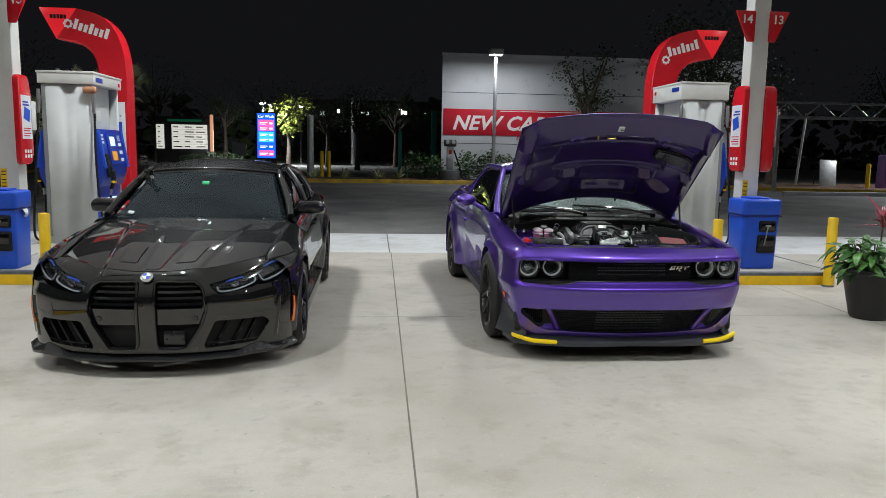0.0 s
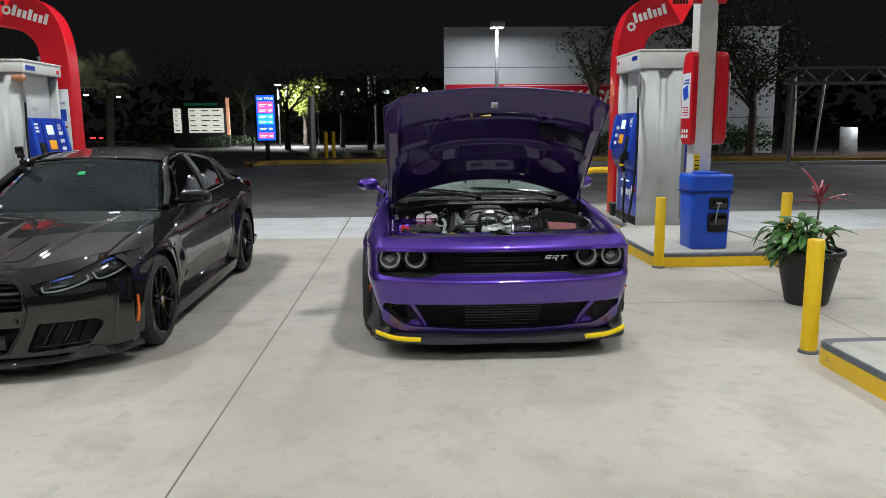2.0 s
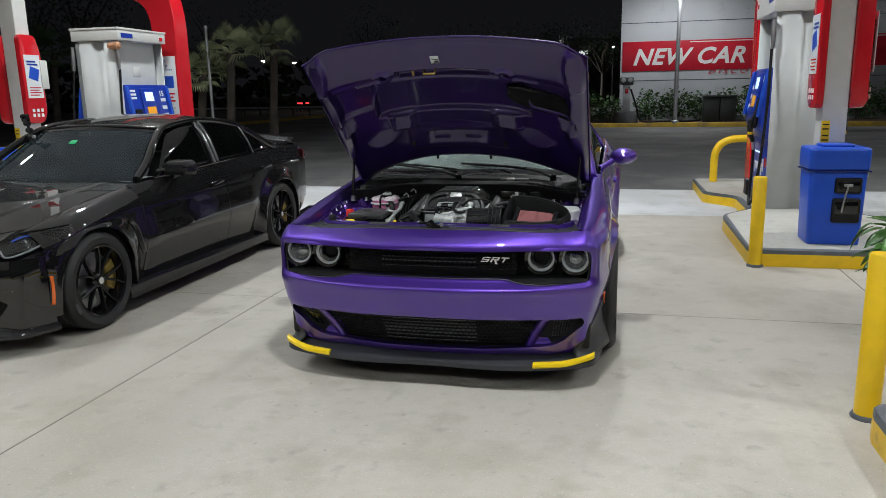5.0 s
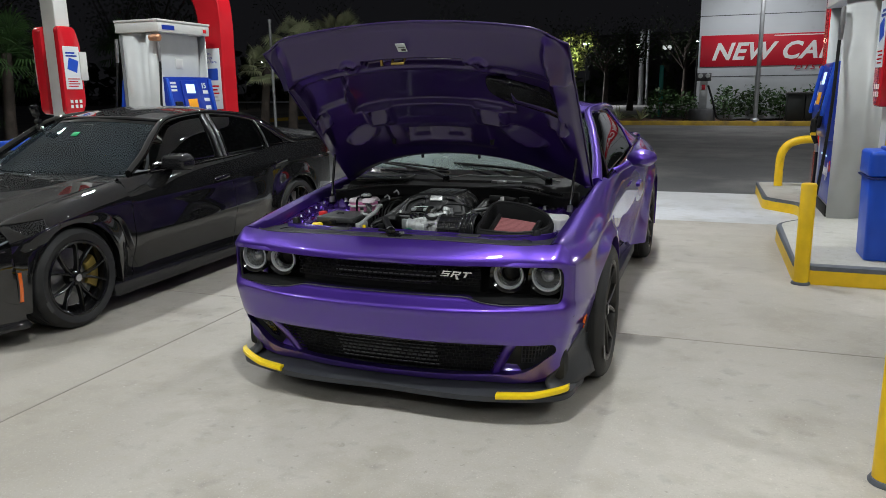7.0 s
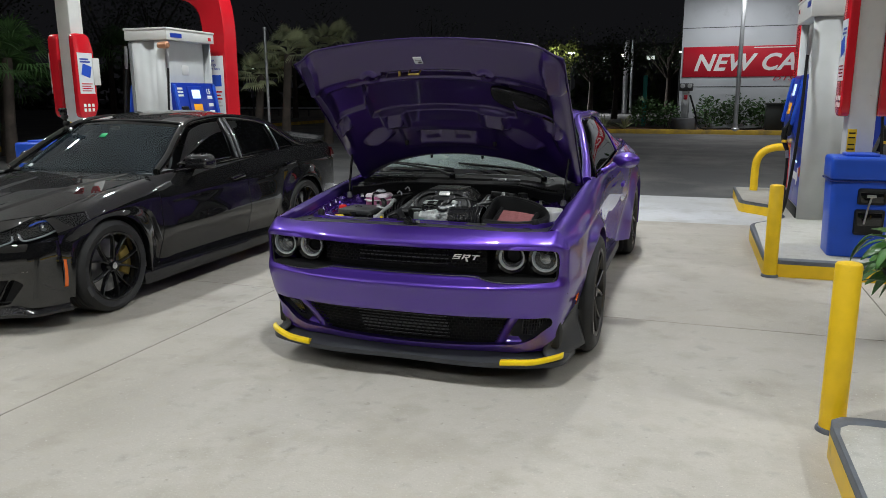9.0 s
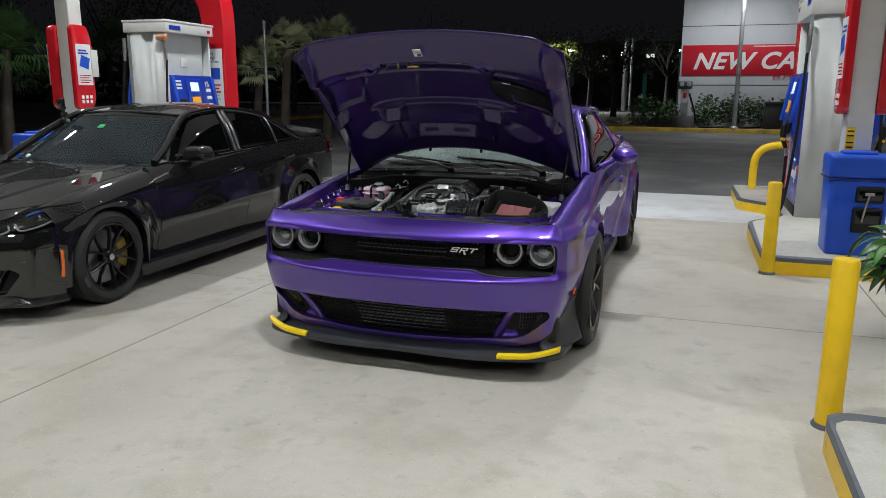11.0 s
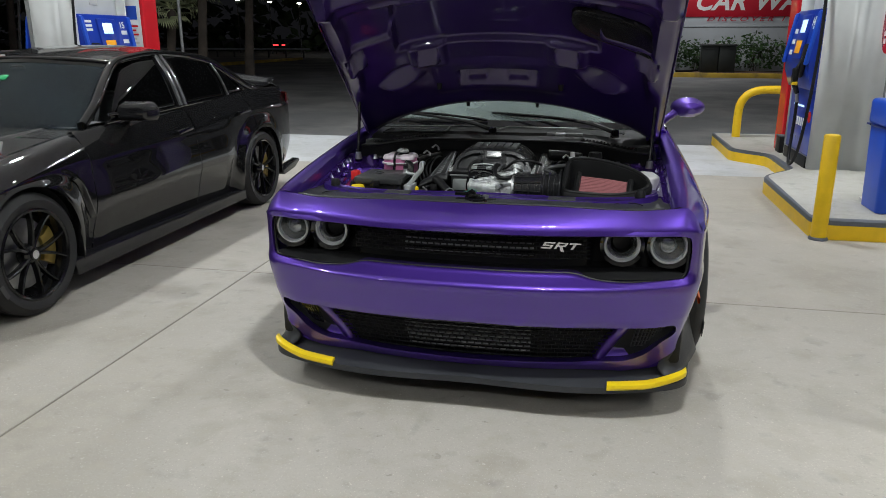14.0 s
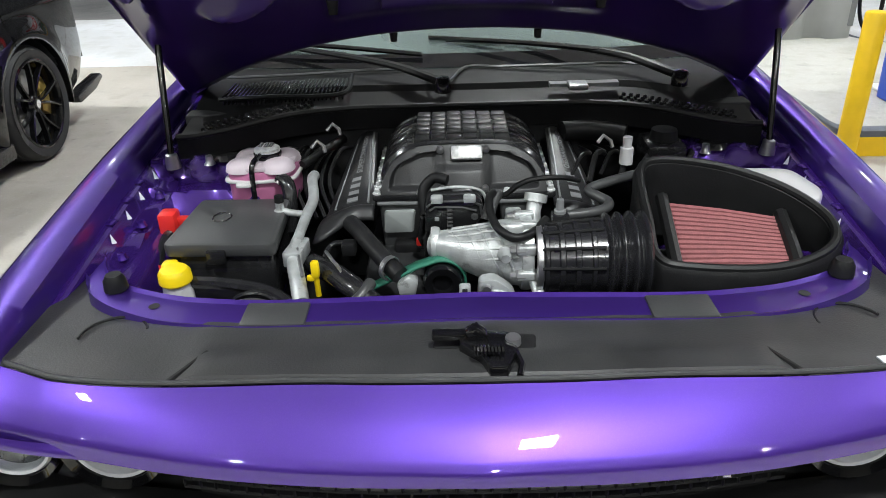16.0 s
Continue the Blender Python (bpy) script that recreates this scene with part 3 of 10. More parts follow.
def arch_sign(cx, k):
    """A red fin beside the pump that bends over it; k: the side of the lane."""
    a = thing("arch_sign", (cx, 12.02, 0.148), "glossy red bent arch sign behind the pump", "sign", "arch signs")
    outer = [(0.0, 0.0), (0.0, 1.9), (0.0, 2.45), (0.045, 2.85), (0.16, 3.14), (0.38, 3.34), (0.70, 3.43)]
    inner = [(0.42, 0.0), (0.42, 1.9), (0.42, 2.35), (0.43, 2.55), (0.50, 2.76), (0.68, 2.90), (1.02, 2.97)]
    o, i = spline(outer, 40), spline(inner, 40)
    rows = []
    for n, (p, q) in enumerate(zip(o, i)):
        rows.append([(-k * p[0], 0.0, p[1]), (-k * (p[0] * 0.97 + q[0] * 0.03), -0.02, p[1]), (-k * (p[0] * 0.06 + q[0] * 0.94), -0.02, q[1] * 0.94 + p[1] * 0.06), (-k * q[0], 0.0, q[1]), (-k * q[0], 0.30, q[1]), (-k * p[0], 0.30, p[1])])
    fin = grid(rows, close_v=True)
    fin.f.append(tuple(len(fin.v) - 6 + j for j in range(6)))
    body = part("fin", fin, "red", a, angle=30)
    tip = Geo()
    e = [(-k * 0.70, 3.43), (-k * 1.26, 3.43), (-k * 1.02, 2.97)]
    tip = prism(e, "y", -0.02, 0.28)
    part("tip", bevelled(tip, 0.006), "red_lit", a, "backlit red triangular tip")
    for q in range(5):
        part("tip_mark", rbox(min(-k * (0.86 + 0.05 * q), -k * (0.90 + 0.05 * q)), max(-k * (0.86 + 0.05 * q), -k * (0.90 + 0.05 * q)), -0.025, -0.021, 3.27, 3.33, 0.0), "black_plastic", a)
    # word mark as slanted white strokes along the bend
    for q in range(7):
        m = Matrix.Translation((-k * (0.30 + 0.075 * q), -0.024, 2.99 + 0.022 * q)) @ Matrix.Rotation(radians(-k * -18), 4, "Y")
        part("word_stroke", rbox(-0.026, 0.026, -0.002, 0.002, 0.0, 0.115 + 0.04 * (q % 3 == 0), 0.0).move(m), "white", a)
    for q in range(8):
        ang = q * math.pi / 4
        c = (-k * 0.22 if k < 0 else -k * 0.84, 2.93 if k < 0 else 3.2)
        part("burst_dot", lathe([(0.0005, 0), (0.022, 0), (0.022, 0.004)], (c[0] + 0.05 * math.cos(ang), -0.026, c[1] + 0.05 * math.sin(ang)), "y", 8), "white", a)
    lo, hi = sorted((-k * 0.05, -k * 0.38))
    po = part("poster", rbox(lo, hi, -0.03, -0.022, 1.12, 2.04, 0.002), "poster", a, "white poster with a blue card")
    lo2, hi2 = sorted((-k * 0.10, -k * 0.33))
    part("blue_card", rbox(lo2, hi2, -0.033, -0.03, 1.56, 1.74, 0.0), "blue", po)
    for n, wd in enumerate(("Smart", "savings", "start here")):
        part("lettering", text_geo(wd, 0.062, depth=0.001).move(Matrix.Translation((lo + 0.025, -0.032, 1.95 - 0.065 * n))), "blue_panel", po)
    for q in range(5):
        part("print_bar", rbox(lo2, hi2 - 0.03 * (q % 2), -0.033, -0.03, 1.46 - 0.055 * q, 1.485 - 0.055 * q, 0.0), "red" if q < 3 else "grey_panel", po)
    return a


arch_sign(4.57, -1)
arch_sign(-3.80, 1)


# ---- waste bins ----
def waste_bin(cx, cy, k):
    b = thing("waste_bin", (cx, cy, 0.15), "bright blue plastic forecourt bin with black inserts", "bin", "forecourt bins")
    body = bevelled(prism(rounded([(-0.235, -0.2), (0.235, -0.2), (0.235, 0.2), (-0.235, 0.2)], 0.05), "z", 0.0, 0.66), 0.01)
    for n, v in enumerate(body.v):
        s = 0.93 + 0.07 * v[2] / 0.66
        body.v[n] = (v[0] * s, v[1] * s, v[2])
    part("body", body, "blue", b)
    lid = prism(rounded([(-0.25, -0.215), (0.25, -0.215), (0.25, 0.215), (-0.25, 0.215)], 0.06), "z", 0.66, 0.86)
    lid = bevelled(lid, 0.03, 3)
    part("lid", lid, "blue", b, "rounded blue lid")
    part("seam", rbox(-0.252, 0.252, -0.217, 0.217, 0.648, 0.662, 0.004), "blue_dark", b)
    part("lid_hatch", rbox(-0.13, 0.13, -0.12, 0.12, 0.855, 0.885, 0.015), "blue", b)
    part("slot", rbox(-0.03, 0.19, -0.219, -0.17, 0.46, 0.60, 0.02), "black_plastic", b, "black towel slot")
    part("slot_hollow", rbox(-0.01, 0.17, -0.222, -0.2, 0.48, 0.57, 0.008), "black_gloss", b)
    part("tray", rbox(-0.04, 0.19, -0.222, -0.17, 0.20, 0.42, 0.02), "black_plastic", b, "black washer tray")
    part("tray_hollow", rbox(-0.02, 0.17, -0.226, -0.2, 0.28, 0.40, 0.01), "black_gloss", b)
    part("squeegee", tube([(0.03, -0.24, 0.30), (0.05, -0.25, 0.45), (0.07, -0.24, 0.53)], 0.008, 8).join(rbox(0.035, 0.105, -0.25, -0.23, 0.525, 0.55, 0.005)), "steel", b, "squeegee handle")
    liner = patch([[(0.245, -0.06, 0.66), (0.262, 0.0, 0.655), (0.245, 0.07, 0.66)], [(0.275, -0.04, 0.61), (0.285, 0.0, 0.60), (0.265, 0.05, 0.62)], [(0.25, -0.02, 0.57), (0.262, 0.01, 0.56), (0.25, 0.04, 0.58)]], 8, 8)
    part("liner_tip", liner, "poster", b, "white bin bag corner", thick=0.004)


waste_bin(4.76, 8.78, 1)
waste_bin(-4.15, 8.62, -1)


# ---- potted plant ----
def leaf_blade(length, width, droop, fold=0.18):
    rows = []
    for k in range(7):
        u = k / 6
        w = width * math.sin(math.pi * min(1.0, u * 0.93 + 0.07)) ** 0.8 * (1 - 0.25 * u)
        z = -droop * u * u * length
        rows.append([(-w, u * length, z + fold * w), (-w * 0.5, u * length, z + fold * 0.3 * w), (0, u * length, z), (w * 0.5, u * length, z + fold * 0.3 * w), (w, u * length, z + fold * w)])
    return grid(rows)


def potted_plant(x, y):
    p = thing("potted_plant", (x, y, 0.0), "dark round pot of variegated croton with a red cordyline", "plant")
    prof = [(0.0005, 0.0), (0.165, 0.0), (0.178, 0.02), (0.262, 0.42), (0.292, 0.45), (0.292, 0.485), (0.272, 0.49), (0.258, 0.46), (0.245, 0.42)]
    part("pot", lathe(prof, n=40), "pot", p, "dark charcoal plastic pot")
    part("soil", lathe([(0.0005, 0.425), (0.13, 0.43), (0.25, 0.42)], n=24), "soil", p)
    rng = random.Random(4)
    shapes = []
    for k in range(5):
        g0 = leaf_blade(0.125 + 0.016 * k, 0.038 + 0.005 * (k % 3), 0.35 + 0.2 * (k % 3))
        shapes.append(g0)
    for k in range(120):
        a = rng.uniform(0, 2 * math.pi)
        r = rng.uniform(0.02, 0.27)
        z = 0.45 + rng.uniform(0.0, 0.30) * (1.1 - r) - 0.25 * max(0, r - 0.2)
        m = Matrix.Translation((r * math.cos(a) - 0.10, r * math.sin(a), z)) @ Matrix.Rotation(a - math.pi / 2 + rng.uniform(-0.8, 0.8), 4, "Z") @ Matrix.Rotation(rng.uniform(-0.5, 0.75), 4, "X") @ Matrix.Rotation(rng.uniform(-0.4, 0.4), 4, "Y")
        g1 = Geo().join(rng.choice(shapes)).move(m)
        part("leaf", g1, "leaf", p, thick=0.002)
    for k in range(14):
        a = rng.uniform(0, 2 * math.pi)
        part("stem", tube([(0.06 * math.cos(a), 0.06 * math.sin(a), 0.45), (0.14 * math.cos(a), 0.14 * math.sin(a), 0.58), (0.2 * math.cos(a), 0.2 * math.sin(a), 0.70)], 0.006, 6), "wood", p)
    part("cordyline_stem", tube([(0.03, 0.02, 0.45), (0.05, 0.0, 0.7), (0.06, 0.0, 0.90)], 0.009, 8), "wood", p)
    for k in range(10):
        a = k * 2.4
        tilt = 0.35 + 0.95 * (k % 4) / 3
        m = Matrix.Translation((0.06, 0, 0.86 + 0.008 * k)) @ Matrix.Rotation(a, 4, "Z") @ Matrix.Rotation(radians(90) - tilt, 4, "X")
        part("red_leaf", leaf_blade(0.22 + 0.05 * (k % 3), 0.022, 0.35, 0.5).move(m), "leaf_red", p, thick=0.002)


potted_plant(4.81, 6.57)


# ---- tools shared by the two cars ----
def metallic_paint(name, colour, flake, rough=0.28, coat=1.0, metal=0.55, spec=0.5, clear=1.62):
    m = material(name, colour, rough=rough, metal=metal, coat=coat, vary=0.03, scale=3, coat_rough=0.015, spec=spec)
    nt = m.node_tree
    b = nt.nodes["Principled BSDF"]
    src = b.inputs["Base Color"].links[0].from_socket
    tc = next(n for n in nt.nodes if n.type == "TEX_COORD")
    v = nt.nodes.new("ShaderNodeTexVoronoi")
    v.inputs["Scale"].default_value = 900
    nt.links.new(tc.outputs["Object"], v.inputs["Vector"])
    r = nt.nodes.new("ShaderNodeMapRange")
    b.inputs["Coat IOR"].default_value = clear
    r.inputs["From Min"].default_value, r.inputs["From Max"].default_value, r.inputs["To Max"].default_value = 0.5, 1.0, 0.10
    nt.links.new(v.outputs["Color"], r.inputs["Value"])
    mix = nt.nodes.new("ShaderNodeMix")
    mix.data_type = "RGBA"
    nt.links.new(r.outputs["Result"], mix.inputs["Factor"])
    nt.links.new(src, mix.inputs["A"])
    mix.inputs["B"].default_value = (*flake, 1)
    nt.links.new(mix.outputs["Result"], b.inputs["Base Color"])
    return m


def glass_material(name, colour, see=0.35, film=0.0, ior=1.7, dust_sheen=(0.72, 0.80, 0.80)):
    """Tinted car glass: a clear coat over a see-through tint with a thin dusty film that also paints in reflected haze.
    """
    m = bpy.data.materials.new(name)
    m.use_nodes = True
    nt = m.node_tree
    nt.nodes.clear()
    out = nt.nodes.new("ShaderNodeOutputMaterial")
    tr = nt.nodes.new("ShaderNodeBsdfTransparent")
    tr.inputs["Color"].default_value = (*[c * see for c in colour], 1)
    gl = nt.nodes.new("ShaderNodeBsdfGlossy")
    gl.inputs["Roughness"].default_value = 0.01
    fr = nt.nodes.new("ShaderNodeFresnel")
    fr.inputs["IOR"].default_value = ior
    mx = nt.nodes.new("ShaderNodeMixShader")
    nt.links.new(fr.outputs[0], mx.inputs[0])
    df = nt.nodes.new("ShaderNodeBsdfDiffuse")
    df.inputs["Color"].default_value = (*dust_sheen, 1)
    dm = nt.nodes.new("ShaderNodeMixShader")
    tc = nt.nodes.new("ShaderNodeTexCoord")
    mp = nt.nodes.new("ShaderNodeMapping")
    mp.inputs["Scale"].default_value = (1.0, 2.2, 2.2)
    ns = nt.nodes.new("ShaderNodeTexNoise")
    ns.inputs["Scale"].default_value, ns.inputs["Detail"].default_value = 2.2, 4
    rg = nt.nodes.new("ShaderNodeMapRange")
    rg.inputs["From Min"].default_value, rg.inputs["From Max"].default_value = 0.3, 0.7
    rg.inputs["To Min"].default_value, rg.inputs["To Max"].default_value = film * 0.6, film * 1.4
    nt.links.new(tc.outputs["Object"], mp.inputs["Vector"])
    nt.links.new(mp.outputs["Vector"], ns.inputs["Vector"])
    nt.links.new(ns.outputs["Fac"], rg.inputs["Value"])
    nt.links.new(rg.outputs["Result"], dm.inputs[0])
    nt.links.new(tr.outputs[0], dm.inputs[1])
    nt.links.new(df.outputs[0], dm.inputs[2])
    nt.links.new(dm.outputs[0], mx.inputs[1])
    nt.links.new(gl.outputs[0], mx.inputs[2])
    nt.links.new(mx.outputs[0], out.inputs[0])
    return m


def carbon_material(name):
    m = material(name, (0.012, 0.012, 0.013), rough=0.4, coat=1.0, vary=0, spec=0.1)
    nt = m.node_tree
    b = nt.nodes["Principled BSDF"]
    tc = next(n for n in nt.nodes if n.type == "TEX_COORD")
    c = nt.nodes.new("ShaderNodeTexChecker")
    c.inputs["Scale"].default_value = 260
    c.inputs["Color1"].default_value, c.inputs["Color2"].default_value = (0.005, 0.005, 0.006, 1), (0.020, 0.020, 0.022, 1)
    nt.links.new(tc.outputs["Object"], c.inputs["Vector"])
    nt.links.new(c.outputs["Color"], b.inputs["Base Color"])
    return m


M.update({
    "purple": metallic_paint("purple_metallic_paint", (0.084, 0.034, 0.33), (0.20, 0.09, 0.66), rough=0.41, metal=0.78),
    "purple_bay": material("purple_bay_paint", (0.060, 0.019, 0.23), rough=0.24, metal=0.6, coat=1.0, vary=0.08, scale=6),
    # Body purple darkened: shade under the raised bonnet is put into the colour.
    "purple_inner": material("purple_shaded_coat", (0.028, 0.010, 0.100), rough=0.32, metal=0.2, coat=0.7, vary=0.06, scale=5),
    "cover_plastic": material("moulded_cover_plastic", (0.034, 0.034, 0.035), rough=0.36, vary=0.3, scale=9, bump=0.12, bscale=250, spec=0.4, grime=((0.05, 0.05, 0.05), 5.0, 0.5, 0.9)),
    "black_paint": metallic_paint("black_metallic_paint", (0.006, 0.006, 0.0065), (0.02, 0.02, 0.022), rough=0.45, metal=0.0, spec=0.05, clear=1.72),
    # On both windscreens the dusty film also paints the canopy's reflection as a pale haze.
    "glass": glass_material("windscreen_glass", (0.80, 0.93, 0.92), 0.85, 0.32, 1.5, (0.46, 0.58, 0.55)),
    "glass_blue": glass_material("bluish_windscreen_glass", (0.80, 0.90, 0.96), 0.92, 0.036, 1.55, (0.50, 0.70, 0.84)),
    "glass_dark": glass_material("dark_tinted_glass", (0.3, 0.33, 0.36), 0.12, 0.004),
    "glass_clear": glass_material("lamp_cover_glass", (0.95, 0.97, 1.0), 0.97),
    "carbon": carbon_material("carbon_fibre"),
    # Dark window bars greyed: their light reflections are put into the colour.
    "trim_sheen": material("dark_trim_painted_sheen", (0.10, 0.10, 0.105), rough=0.28, metal=0.6, vary=0.0),
    "rim_black": material("satin_black_rim", (0.010, 0.010, 0.011), rough=0.22, metal=0.4, coat=0.4, vary=0.0),
    "rim_grey": material("dark_bronze_rim", (0.05, 0.048, 0.047), rough=0.32, metal=0.75, vary=0.05),
    "brake_steel": material("brake_disc_steel", (0.30, 0.30, 0.30), rough=0.35, metal=1.0, vary=0.1, scale=30),
    "caliper_gold": material("gold_caliper", (0.42, 0.30, 0.08), rough=0.35, metal=0.6, vary=0.1),
    "cast_alu": material("cast_aluminium", (0.52, 0.54, 0.54), rough=0.36, metal=0.5, vary=0.2, scale=30, bump=0.2, bscale=200, grime=((0.16, 0.16, 0.155), 26.0, 0.55, 0.7)),
    "silver_plate": material("bright_silver", (0.78, 0.79, 0.79), rough=0.3, metal=0.5, vary=0.35, scale=60),
    "housing_black": material("satin_black_casting", (0.019, 0.019, 0.020), rough=0.40, vary=0.2, scale=30, bump=0.15, bscale=300, spec=0.45),
    "tank_pale": material("pale_tank_plastic", (0.30, 0.32, 0.315), rough=0.42, vary=0.1, scale=20),
    "engine_black": material("engine_black_plastic", (0.015, 0.015, 0.016), rough=0.19, coat=0.35, vary=0.2, scale=24, bump=0.05, bscale=220),
    "engine_grey": material("engine_grey_plastic", (0.050, 0.051, 0.052), rough=0.34, vary=0.12, scale=18, bump=0.1, bscale=220),
    "bellows": material("gloss_rubber", (0.016, 0.016, 0.018), rough=0.22, coat=0.3, vary=0.1, scale=30),
    "smoked_red": material("smoked_tail_lens", (0.07, 0.004, 0.006), rough=0.12, coat=0.6, vary=0.0),
    "cowl_black": material("satin_black_scuttle", (0.008, 0.008, 0.0085), rough=0.55, vary=0.15, scale=14, spec=0.2),
    "amber": material("amber_lens", (0.75, 0.14, 0.02), rough=0.15, coat=0.5, vary=0.0),
    "reflector": material("lamp_reflector", (0.7, 0.72, 0.74), rough=0.12, metal=1.0, vary=0.0),
    "cabin_grey": material("charcoal_cabin_trim", (0.13, 0.135, 0.14), rough=0.6, vary=0.15, scale=8),
    "interior": material("dark_interior", (0.014, 0.0145, 0.0155), rough=0.7, vary=0.2, scale=10),
    "tank_grey": material("pale_grey_plastic", (0.20, 0.205, 0.21), rough=0.45, vary=0.08, scale=20),
    "coolant": material("pink_coolant_plastic", (0.48, 0.16, 0.30), rough=0.35, vary=0.12, scale=14),
    "translucent": material("milky_plastic", (0.56, 0.55, 0.56), rough=0.4, vary=0.08, scale=10),
    "milk_pink": material("milky_pink_plastic", (0.60, 0.52, 0.57), rough=0.3, vary=0.08, scale=12),
    "filter_red": material("filter_gauze", (0.27, 0.095, 0.10), rough=0.8, vary=0.15, scale=80, bump=0.2, bscale=300),
    "red_plastic": material("red_plastic_cap", (0.70, 0.03, 0.025), rough=0.35, vary=0.05),
    "yellow_plastic": material("yellow_plastic", (0.86, 0.62, 0.01), rough=0.33, vary=0.04, scale=10),
    "belt_green": material("green_belt", (0.02, 0.14, 0.09), rough=0.6, vary=0.1),
    "splitter_grey": material("matt_splitter_plastic", (0.034, 0.036, 0.042), rough=0.48, vary=0.12, scale=8, bump=0.1, bscale=300),
    "silver_badge": material("silver_badge", (0.62, 0.62, 0.64), rough=0.22, metal=0.9, vary=0.0),
    "blue_lamp": material("blue_lamp_element", (0.03, 0.10, 0.55), rough=0.15, coat=0.5, vary=0.0),
    "drl_grey": material("clear_light_guide", (0.30, 0.31, 0.33), rough=0.2, vary=0.0),
    "lamp_bowl": material("satin_silver_bowl", (0.48, 0.49, 0.50), rough=0.24, metal=0.8, vary=0.1, scale=30),
    "drl_white": material("pale_light_guide", (0.74, 0.75, 0.78), rough=0.2, vary=0.0),
    "sticker_green": material("green_sticker", (0.02, 0.45, 0.16), rough=0.5, vary=0.0),
})
for key in ("glass", "glass_dark", "glass_clear"):
    M[key].use_backface_culling = False


def smooth(a, b, x):
    u = min(1.0, max(0.0, (x - a) / (b - a)))
    return u * u * (3 - 2 * u)


def bump2(u, v, u0, u1, v0, v1, e):
    """1 inside a rectangle, falling to 0 over e outside it."""
    return smooth(u0 - e, u0, u) * (1 - smooth(u1, u1 + e, u)) * smooth(v0 - e, v0, v) * (1 - smooth(v1, v1 + e, v))


def side_sheet(y0, y1, ny, section, low, nz=14):
    """One body side panel. section(y): the curve from the inner top edge to the shoulder as (x, z) points; below it the sheet runs down to low(y)
    with section's last x following side(x, y, z)."""
    rows = []
    for k in range(ny):
        y = y0 + (y1 - y0) * k / (ny - 1)
        top, flank = section(y)
        xs, zs = top[-1]
        zl = low(y)
        col = [(x, y, z) for x, z in spline(top, 9)]
        for j in range(1, nz + 1):
            z = zs + (zl - zs) * j / nz
            col.append((flank(y, z), y, z))
        rows.append(col)
    return rows


def arch_low(sill, arches):
    """Lower edge of a body side with round wheel openings (centre y, centre z, radius)."""
    def f(y):
        z = sill(y)
        for yc, zc, r in arches:
            if abs(y - yc) < r:
                z = max(z, zc + math.sqrt(r * r - (y - yc) ** 2))
        return z
    return f


def closed_edge(rows, inset):
    """The rows of a sheet with a turned-in flange along its lower edge."""
    return [r + [(r[-1][0] - inset, r[-1][1], r[-1][2] + 0.004)] for r in rows]


